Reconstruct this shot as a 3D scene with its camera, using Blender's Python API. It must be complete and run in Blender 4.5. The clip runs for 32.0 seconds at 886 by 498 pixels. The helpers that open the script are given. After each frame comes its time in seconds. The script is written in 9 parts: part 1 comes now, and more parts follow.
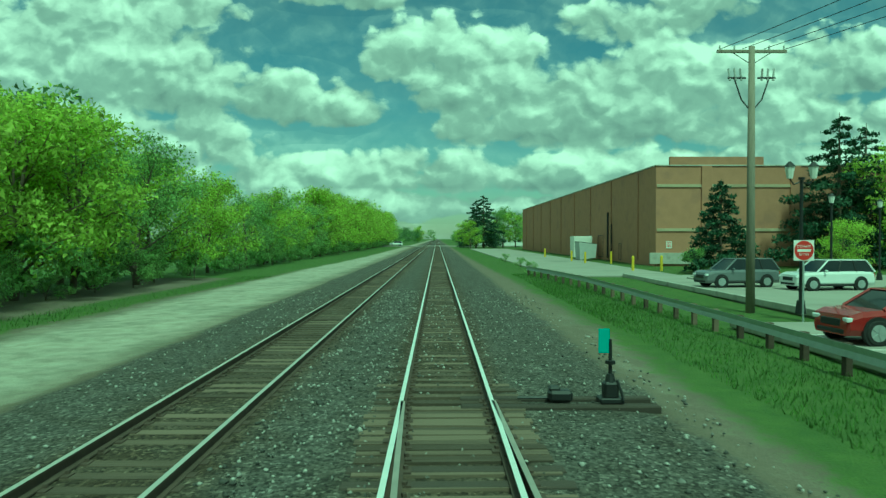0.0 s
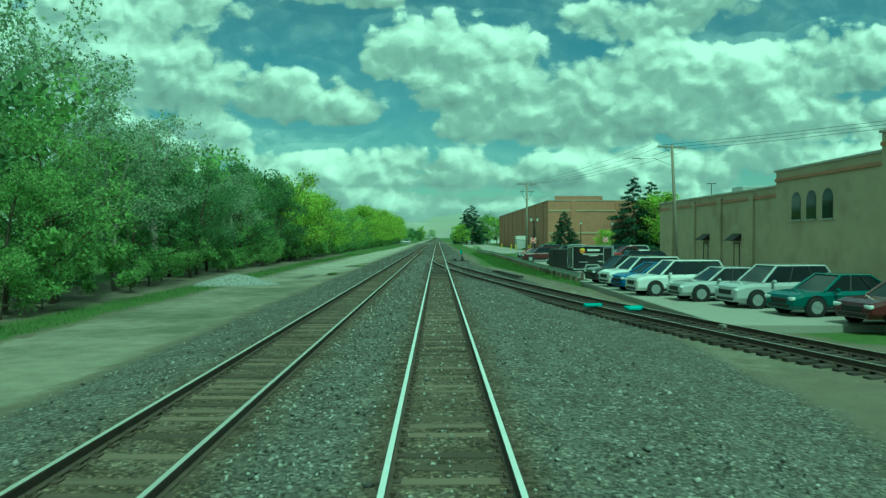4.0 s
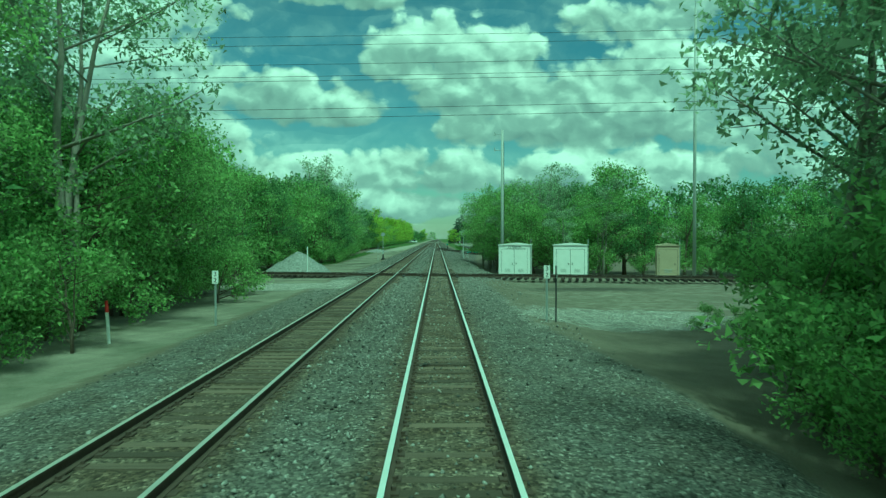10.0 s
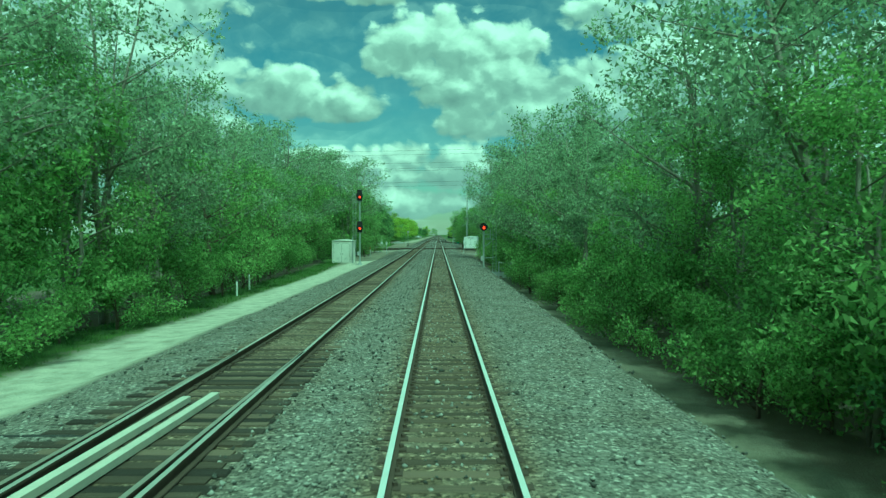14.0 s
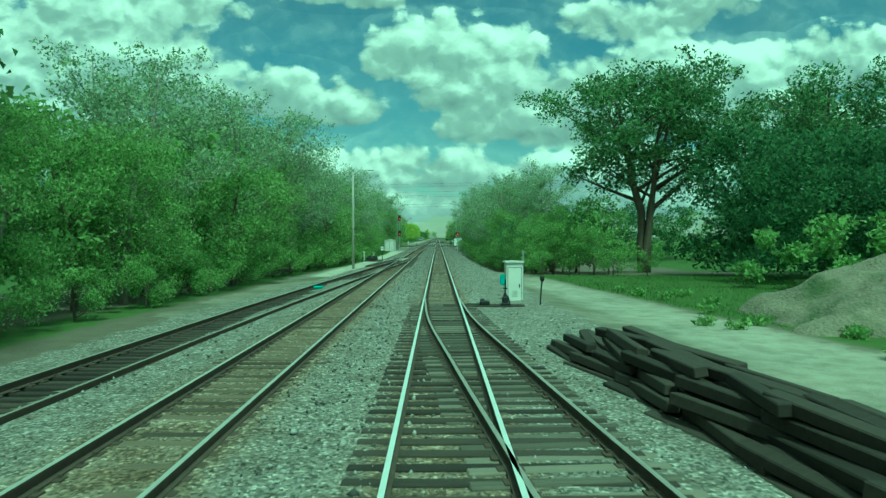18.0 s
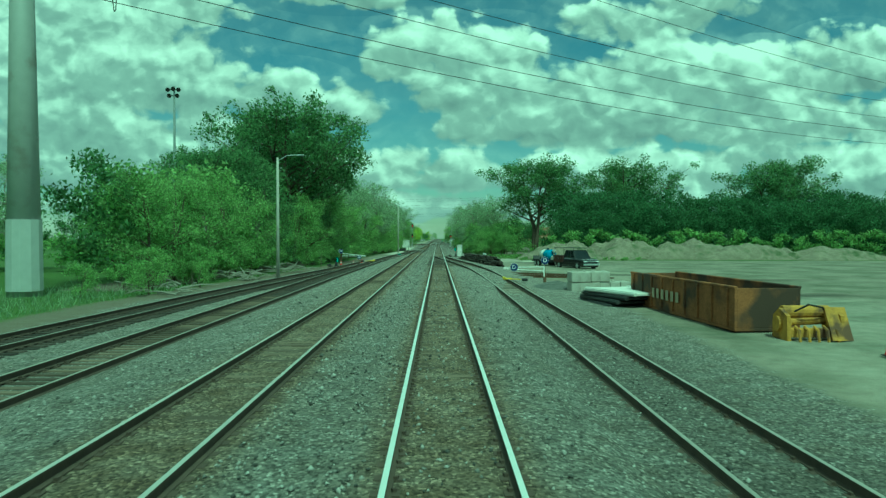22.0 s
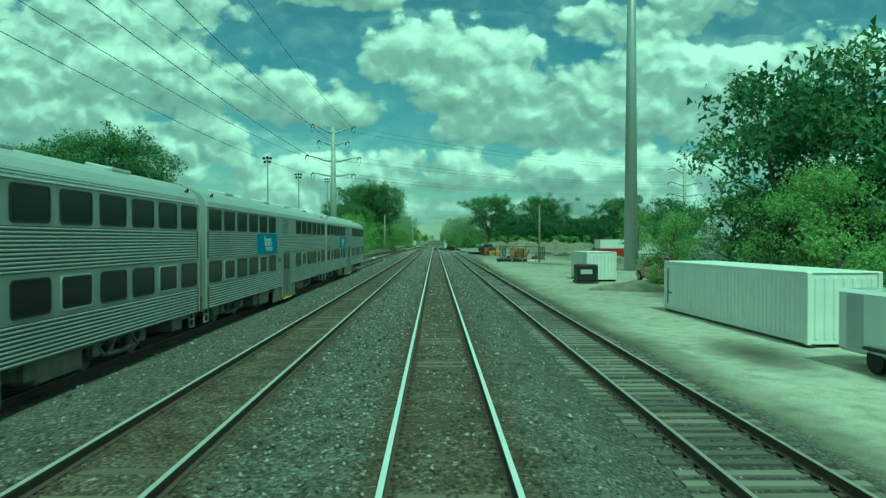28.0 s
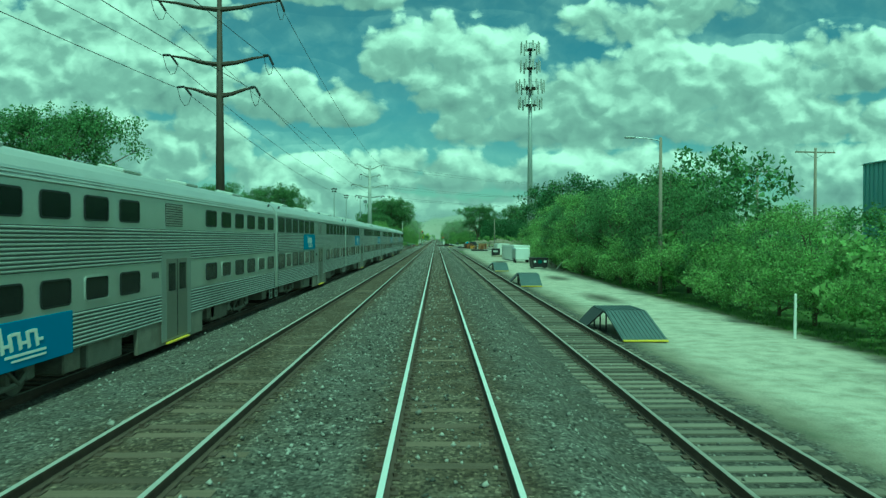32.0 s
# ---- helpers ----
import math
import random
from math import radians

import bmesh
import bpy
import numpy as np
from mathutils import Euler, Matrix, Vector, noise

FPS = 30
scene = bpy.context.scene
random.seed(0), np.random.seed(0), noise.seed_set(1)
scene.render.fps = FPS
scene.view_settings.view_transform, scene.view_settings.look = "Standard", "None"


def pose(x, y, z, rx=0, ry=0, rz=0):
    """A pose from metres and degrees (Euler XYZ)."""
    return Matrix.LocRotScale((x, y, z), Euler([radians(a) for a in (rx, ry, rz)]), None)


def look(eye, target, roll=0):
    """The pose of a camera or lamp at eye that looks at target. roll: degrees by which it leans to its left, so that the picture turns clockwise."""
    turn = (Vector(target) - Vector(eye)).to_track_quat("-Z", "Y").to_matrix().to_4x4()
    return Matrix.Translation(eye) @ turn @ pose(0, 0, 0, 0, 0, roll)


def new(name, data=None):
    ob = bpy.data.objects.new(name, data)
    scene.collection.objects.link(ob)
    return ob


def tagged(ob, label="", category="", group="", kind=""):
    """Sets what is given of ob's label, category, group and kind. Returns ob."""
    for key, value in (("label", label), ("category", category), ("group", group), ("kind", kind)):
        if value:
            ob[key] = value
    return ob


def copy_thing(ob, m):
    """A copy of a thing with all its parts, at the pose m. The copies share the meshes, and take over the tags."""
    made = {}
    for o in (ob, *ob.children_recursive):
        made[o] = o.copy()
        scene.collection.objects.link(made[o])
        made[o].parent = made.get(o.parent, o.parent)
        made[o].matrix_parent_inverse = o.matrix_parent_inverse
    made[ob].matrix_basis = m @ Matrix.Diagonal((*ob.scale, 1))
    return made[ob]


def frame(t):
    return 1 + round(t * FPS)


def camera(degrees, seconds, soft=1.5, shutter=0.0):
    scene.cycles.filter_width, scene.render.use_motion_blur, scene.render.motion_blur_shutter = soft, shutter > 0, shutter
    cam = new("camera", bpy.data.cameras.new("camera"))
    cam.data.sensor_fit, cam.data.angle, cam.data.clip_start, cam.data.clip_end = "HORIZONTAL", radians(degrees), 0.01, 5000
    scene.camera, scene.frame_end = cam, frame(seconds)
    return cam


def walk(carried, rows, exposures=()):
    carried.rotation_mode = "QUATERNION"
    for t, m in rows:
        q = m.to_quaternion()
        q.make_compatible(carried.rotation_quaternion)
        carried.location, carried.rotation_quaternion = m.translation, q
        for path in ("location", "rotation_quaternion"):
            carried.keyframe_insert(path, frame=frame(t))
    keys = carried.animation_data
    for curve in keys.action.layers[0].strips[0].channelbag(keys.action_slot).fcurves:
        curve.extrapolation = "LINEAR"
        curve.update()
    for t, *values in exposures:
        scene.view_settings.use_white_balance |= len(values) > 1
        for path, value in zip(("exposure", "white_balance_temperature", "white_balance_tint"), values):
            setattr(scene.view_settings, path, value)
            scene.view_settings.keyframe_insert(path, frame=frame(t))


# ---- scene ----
EXPO, KELVIN, TINT = 0.30, 4980, -84
SKY_K, SKY_STRENGTH, SUN_E = 0.075, 0.72, 2.3
# ---- camera and path: x to the right of the main track, y along it, z up from the rail heads ----
F_LENS = 1279.0
cam = camera(63.0, 32.0, soft=1.4, shutter=0.06)
# seconds, metres travelled, sideways and downward aim
PATH = [
    (0.0, 0.00, 10.7, 19.0),    (0.5, 9.34, 9.1, 19.2),    (1.0, 18.74, 9.0, 20.2),    (1.5, 28.15, 9.9, 21.9),
    (2.0, 37.58, 10.1, 23.1),    (2.5, 47.04, 10.1, 23.4),    (3.0, 56.52, 10.2, 22.9),    (3.5, 66.01, 10.2, 21.8),
    (4.0, 75.50, 10.1, 20.9),    (4.5, 85.00, 10.0, 20.3),    (5.0, 94.51, 10.0, 19.8),    (5.5, 104.02, 10.0, 19.4),
    (6.0, 113.54, 10.0, 18.9),    (6.5, 123.06, 10.0, 18.3),    (7.0, 132.59, 9.9, 17.6),    (7.5, 142.12, 9.9, 17.1),
    (8.0, 151.65, 9.8, 16.8),    (8.5, 161.23, 9.8, 16.9),    (9.0, 170.95, 10.1, 17.8),    (9.5, 180.87, 10.6, 18.8),
    (10.0, 190.95, 10.8, 19.0),    (10.5, 201.17, 10.4, 19.0),    (11.0, 211.53, 10.0, 19.4),    (11.5, 222.00, 9.5, 20.3),
    (12.0, 232.55, 9.0, 21.9),    (12.5, 243.09, 8.3, 23.0),    (13.0, 253.61, 7.9, 24.0),    (13.5, 264.11, 8.0, 25.4),
    (14.0, 274.60, 8.5, 26.2),    (14.5, 285.04, 9.1, 25.5),    (15.0, 295.43, 9.6, 23.5),    (15.5, 305.79, 9.8, 21.9),
    (16.0, 316.10, 10.0, 21.7),    (16.5, 326.39, 10.0, 22.2),    (17.0, 336.66, 9.8, 22.4),    (17.5, 346.92, 9.5, 22.1),
    (18.0, 357.21, 9.4, 21.4),    (18.5, 367.54, 9.4, 20.4),    (19.0, 377.88, 9.4, 19.7),    (19.5, 388.24, 9.0, 19.4),
    (20.0, 398.57, 8.5, 19.3),    (20.5, 408.82, 8.3, 19.3),    (21.0, 419.04, 8.5, 19.5),    (21.5, 429.24, 8.8, 19.6),
    (22.0, 439.41, 9.3, 19.3),    (22.5, 449.54, 10.0, 18.8),    (23.0, 459.58, 10.7, 18.3),    (23.5, 469.54, 11.3, 18.1),
    (24.0, 479.53, 11.6, 18.1),    (24.5, 489.55, 11.7, 18.3),    (25.0, 499.62, 11.8, 18.3),    (25.5, 509.74, 11.8, 17.6),
    (26.0, 519.90, 11.4, 16.7),    (26.5, 530.13, 11.4, 16.1),    (27.0, 540.48, 12.4, 15.9),    (27.5, 550.97, 13.7, 16.1),
    (28.0, 561.61, 14.2, 16.5),    (28.5, 572.29, 13.9, 16.9),    (29.0, 582.94, 13.4, 17.2),    (29.5, 593.60, 13.2, 17.2),
    (30.0, 604.30, 13.3, 17.2),    (30.5, 615.06, 13.5, 17.2),    (31.0, 625.92, 13.2, 17.2),    (31.5, 636.85, 12.6, 17.6),
    (32.0, 647.85, 12.2, 18.2),
]
walk(cam, [(t, look((-0.16, -s, 2.70), (-0.16 + a, F_LENS - s, 2.70 - b))) for t, s, a, b in PATH],
     exposures=[(0.0, EXPO, 5450, TINT), (2.5, EXPO, KELVIN, TINT), (9.5, EXPO, KELVIN, TINT), (13.0, EXPO + 0.12, KELVIN - 60, TINT), (18.0, EXPO + 0.14, KELVIN - 60, TINT), (22.0, EXPO, KELVIN, TINT), (32.0, EXPO, KELVIN - 80, TINT)])
# ---- world and sun ----
SUN_EL, SUN_AZ = radians(58), radians(165)
world = bpy.data.worlds.new("sky_world")
scene.world = world
world.use_nodes = True
wt = world.node_tree
wt.nodes.clear()


def wn(kind, **kw):
    n = wt.nodes.new(kind)
    for k, v in kw.items():
        n.inputs[int(k[1:])].default_value = v
    return n


def wmath(op, a, b=None, c=None):
    n = wt.nodes.new("ShaderNodeMath")
    n.operation = op
    for i, v in enumerate((a, b, c)):
        if v is None:
            continue
        if isinstance(v, (int, float)):
            n.inputs[i].default_value = v
        else:
            wt.links.new(v, n.inputs[i])
    return n.outputs[0]


def build_sky():
    coord = wt.nodes.new("ShaderNodeTexCoord")
    sep = wt.nodes.new("ShaderNodeSeparateXYZ")
    wt.links.new(coord.outputs["Generated"], sep.inputs[0])
    dx, dy, dz = sep.outputs
    ay = wmath("MAXIMUM", wmath("ABSOLUTE", dy), 0.12)
    u = wmath("DIVIDE", dx, ay)
    v = wmath("DIVIDE", dz, ay)
    comb = wt.nodes.new("ShaderNodeCombineXYZ")
    wt.links.new(u, comb.inputs[0])
    wt.links.new(wmath("MULTIPLY", v, 1.35), comb.inputs[1])

    def tex(vec, scale, detail, rough):
        n = wt.nodes.new("ShaderNodeTexNoise")
        n.inputs["Scale"].default_value, n.inputs["Detail"].default_value = scale, detail
        n.inputs["Roughness"].default_value = rough
        wt.links.new(vec, n.inputs["Vector"])
        return wmath("SUBTRACT", n.outputs[0], 0.5)

    def shifted(vec, x, y):
        n = wt.nodes.new("ShaderNodeVectorMath")
        n.operation = "ADD"
        wt.links.new(vec, n.inputs[0])
        n.inputs[1].default_value = (x, y, 0)
        return n.outputs[0]

    def puffs(vec, scale):
        """Rounded billows: high in the middle of each cell."""
        n = wt.nodes.new("ShaderNodeTexVoronoi")
        n.feature = "SMOOTH_F1"
        n.inputs["Scale"].default_value, n.inputs["Smoothness"].default_value = scale, 0.18
        wt.links.new(vec, n.inputs["Vector"])
        d = n.outputs["Distance"]
        return wmath("SUBTRACT", 0.42, d)

    # a slight warp keeps the billows from lying in a grid
    warp = wt.nodes.new("ShaderNodeCombineXYZ")
    wt.links.new(wmath("ADD", u, wmath("MULTIPLY", tex(comb.outputs[0], 14, 4, 0.6), 0.05)), warp.inputs[0])
    wt.links.new(wmath("ADD", wmath("MULTIPLY", v, 1.25), wmath("MULTIPLY", tex(shifted(comb.outputs[0], 5.3, 2.1), 14, 4, 0.6), 0.05)), warp.inputs[1])
    here = warp.outputs[0]

    def billow(vec):
        return wmath("ADD", wmath("MULTIPLY", puffs(vec, 10.0), 1.0), wmath("ADD", wmath("MULTIPLY", puffs(vec, 23.0), 0.60), wmath("MULTIPLY", puffs(vec, 52.0), 0.32)))

    lump = billow(here)
    lump_above = billow(shifted(here, 0.006, 0.017))
    big, fine = tex(here, 5.0, 6, 0.6), tex(here, 40, 6, 0.65)
    # cumulus heaps: sideways, up, half width, half height
    heaps = [(-0.02, 0.255, 0.085, 0.055), (0.08, 0.222, 0.12, 0.075), (0.20, 0.205, 0.13, 0.065), (0.32, 0.212, 0.13, 0.065), (0.45, 0.215, 0.11, 0.055), (0.57, 0.245, 0.09, 0.050),
             (0.24, 0.150, 0.27, 0.034), (0.50, 0.165, 0.22, 0.036), (0.24, 0.300, 0.085, 0.040), (0.35, 0.320, 0.09, 0.042), (-0.12, 0.335, 0.11, 0.024),
             (-0.55, 0.250, 0.22, 0.125), (-0.36, 0.225, 0.12, 0.075), (-0.42, 0.320, 0.16, 0.045), (-0.215, 0.200, 0.095, 0.042), (-0.13, 0.185, 0.065, 0.034), (-0.50, 0.125, 0.24, 0.060),
             (-0.055, 0.105, 0.070, 0.036), (0.03, 0.088, 0.095, 0.036), (-0.17, 0.085, 0.13, 0.036), (0.16, 0.085, 0.14, 0.034), (0.32, 0.095, 0.18, 0.040), (0.58, 0.090, 0.24, 0.045), (0.0, 0.045, 0.60, 0.020)]
    best, tone = None, None
    for cx, cy, rx, ry in heaps:
        a = wmath("DIVIDE", wmath("SUBTRACT", u, cx), rx)
        b = wmath("DIVIDE", wmath("SUBTRACT", v, cy), ry)
        d = wmath("SUBTRACT", 1.0, wmath("ADD", wmath("MULTIPLY", a, a), wmath("MULTIPLY", b, b)))
        w = wmath("MAXIMUM", wmath("ADD", d, 0.6), 0.0)
        bw = wmath("MULTIPLY", b, w)
        best = d if best is None else wmath("MAXIMUM", best, d)
        tone = (bw, w) if tone is None else (wmath("ADD", tone[0], bw), wmath("ADD", tone[1], w))
    rel = wmath("DIVIDE", tone[0], wmath("MAXIMUM", tone[1], 0.05))
    # overhead and behind: broken cloud everywhere
    over = wmath("MULTIPLY", wmath("SUBTRACT", v, 0.36), 6.0)
    over.node.use_clamp = True
    body = wmath("ADD", wmath("MAXIMUM", wmath("MAXIMUM", best, -1.5), wmath("SUBTRACT", wmath("MULTIPLY", over, 1.4), 1.0)),
                 wmath("ADD", wmath("MULTIPLY", lump, 1.45), wmath("ADD", wmath("MULTIPLY", big, 0.9), wmath("MULTIPLY", fine, 0.55))))
    mask = wt.nodes.new("ShaderNodeMapRange")
    mask.interpolation_type = "SMOOTHSTEP"
    mask.inputs[1].default_value, mask.inputs[2].default_value = -0.50, 0.02
    wt.links.new(body, mask.inputs[0])
    # lit from above: billows are bright where they fall away upward
    relief = wmath("SUBTRACT", lump, lump_above)
    shade = wmath("ADD", wmath("ADD", wmath("MULTIPLY", rel, 0.34), 0.56),
                  wmath("ADD", wmath("MULTIPLY", relief, 0.80), wmath("ADD", wmath("MULTIPLY", big, 0.60), wmath("MULTIPLY", fine, 0.32))))
    shade.node.use_clamp = True
    ramp = wt.nodes.new("ShaderNodeValToRGB")
    e = ramp.color_ramp.elements
    e[0].position, e[0].color = 0.05, (0.29, 0.31, 0.34, 1)
    e[1].position, e[1].color = 0.98, (1.08, 1.06, 1.02, 1)
    m = e.new(0.5)
    m.color = (0.47, 0.49, 0.50, 1)
    wt.links.new(shade, ramp.inputs[0])
    sky = wt.nodes.new("ShaderNodeTexSky")
    sky.sky_type, sky.sun_disc = "NISHITA", False
    sky.sun_elevation, sky.sun_rotation = SUN_EL, SUN_AZ
    sky.air_density, sky.dust_density, sky.ozone_density = 1.0, 0.6, 1.5
    skyb = wt.nodes.new("ShaderNodeMix")
    skyb.data_type, skyb.blend_type = "RGBA", "MULTIPLY"
    skyb.inputs[0].default_value = 1.0
    wt.links.new(sky.outputs[0], skyb.inputs[6])
    skyb.inputs[7].default_value = (SKY_K, SKY_K, SKY_K, 1)
    mix = wt.nodes.new("ShaderNodeMix")
    mix.data_type = "RGBA"
    veil = wmath("ADD", wmath("MULTIPLY", big, 1.1), 0.16)
    veil.node.use_clamp = True
    wt.links.new(wmath("MAXIMUM", mask.outputs[0], veil), mix.inputs[0])
    wt.links.new(skyb.outputs[2], mix.inputs[6])
    wt.links.new(ramp.outputs[0], mix.inputs[7])
    bg = wt.nodes.new("ShaderNodeBackground")
    bg.inputs[1].default_value = SKY_STRENGTH
    wt.links.new(mix.outputs[2], bg.inputs[0])
    out = wt.nodes.new("ShaderNodeOutputWorld")
    wt.links.new(bg.outputs[0], out.inputs[0])


build_sky()
sun = new("sun", bpy.data.lights.new("sun", "SUN"))
sun.data.energy, sun.data.angle, sun.data.color = SUN_E, radians(5.0), (1.0, 0.97, 0.91)
sun_dir = Vector((math.sin(SUN_AZ) * math.cos(SUN_EL), math.cos(SUN_AZ) * math.cos(SUN_EL), math.sin(SUN_EL)))
sun.matrix_world = look(sun_dir * 100, (0, 0, 0))


# ---- materials ----
def material(name, base, rough=0.8, metal=0.0, var=0.25, scale=6.0, fine=60.0, bump=0.3, bump_dist=0.01, second=None, second_at=0.55, random_amt=0.0, island=0.0,
             spec=0.4, stretch=(1, 1, 1), coat=0.0):
    """Base colour varied at two scales, with relief; second: a colour for worn or stained patches."""
    m = bpy.data.materials.new(name)
    m.use_nodes = True
    nt = m.node_tree
    bsdf = nt.nodes["Principled BSDF"]
    L = nt.links.new
    co = nt.nodes.new("ShaderNodeTexCoord")
    mp = nt.nodes.new("ShaderNodeMapping")
    mp.inputs["Scale"].default_value = stretch
    L(co.outputs["Object"], mp.inputs[0])

    def noise_tex(s, d=4):
        n = nt.nodes.new("ShaderNodeTexNoise")
        n.inputs["Scale"].default_value, n.inputs["Detail"].default_value = s, d
        L(mp.outputs[0], n.inputs["Vector"])
        return n.outputs[0]

    a, b = noise_tex(scale), noise_tex(fine, 3)
    add = nt.nodes.new("ShaderNodeMath")
    add.operation = "MULTIPLY_ADD"
    L(a, add.inputs[0])
    add.inputs[1].default_value = 0.6
    sc = nt.nodes.new("ShaderNodeMath")
    sc.operation = "MULTIPLY"
    L(b, sc.inputs[0])
    sc.inputs[1].default_value = 0.4
    L(sc.outputs[0], add.inputs[2])
    val = add.outputs[0]
    if random_amt or island:
        if island:
            g = nt.nodes.new("ShaderNodeNewGeometry").outputs["Random Per Island"]
        else:
            g = nt.nodes.new("ShaderNodeObjectInfo").outputs["Random"]
        r = nt.nodes.new("ShaderNodeMath")
        r.operation = "MULTIPLY_ADD"
        L(g, r.inputs[0])
        r.inputs[1].default_value = random_amt or island
        r2 = nt.nodes.new("ShaderNodeMath")
        r2.operation = "SUBTRACT"
        L(val, r2.inputs[0])
        r2.inputs[1].default_value = 0.5 * (random_amt or island)
        L(r2.outputs[0], r.inputs[2])
        val = r.outputs[0]
    ramp = nt.nodes.new("ShaderNodeValToRGB")
    e = ramp.color_ramp.elements
    lo = [c * (1 - var) for c in base]
    hi = [min(1, c * (1 + var)) for c in base]
    e[0].position, e[0].color = 0.25, (*lo, 1)
    e[1].position, e[1].color = 0.75, (*hi, 1)
    L(val, ramp.inputs[0])
    col = ramp.outputs[0]
    if second:
        c = noise_tex(scale * 0.45, 5)
        mr = nt.nodes.new("ShaderNodeMapRange")
        mr.inputs[1].default_value, mr.inputs[2].default_value = second_at, second_at + 0.14
        L(c, mr.inputs[0])
        mx = nt.nodes.new("ShaderNodeMix")
        mx.data_type = "RGBA"
        L(mr.outputs[0], mx.inputs[0])
        L(col, mx.inputs[6])
        mx.inputs[7].default_value = (*second, 1)
        col = mx.outputs[2]
    L(col, bsdf.inputs["Base Color"])
    bsdf.inputs["Roughness"].default_value, bsdf.inputs["Metallic"].default_value = rough, metal
    bsdf.inputs["Specular IOR Level"].default_value = spec
    bsdf.inputs["Coat Weight"].default_value = coat
    if bump:
        bn = nt.nodes.new("ShaderNodeBump")
        bn.inputs["Strength"].default_value, bn.inputs["Distance"].default_value = bump, bump_dist
        L(b, bn.inputs["Height"])
        L(bn.outputs[0], bsdf.inputs["Normal"])
    return m


def leaf_material(name, base, var=0.45, light=0.58):
    m = material(name, base, rough=0.6, var=var, scale=0.35, fine=2.0, bump=0, island=0.7, spec=0.25)
    nt = m.node_tree
    bsdf = nt.nodes["Principled BSDF"]
    col = bsdf.inputs["Base Color"].links[0].from_socket
    tr = nt.nodes.new("ShaderNodeBsdfTranslucent")
    nt.links.new(col, tr.inputs[0])
    mx = nt.nodes.new("ShaderNodeMixShader")
    mx.inputs[0].default_value = light
    nt.links.new(bsdf.outputs[0], mx.inputs[1])
    nt.links.new(tr.outputs[0], mx.inputs[2])
    nt.links.new(mx.outputs[0], nt.nodes["Material Output"].inputs[0])
    return m


def glass_material(name, tint, rough=0.05):
    m = material(name, tint, rough=rough, var=0.2, scale=1.0, fine=5.0, bump=0, spec=0.35)
    return m


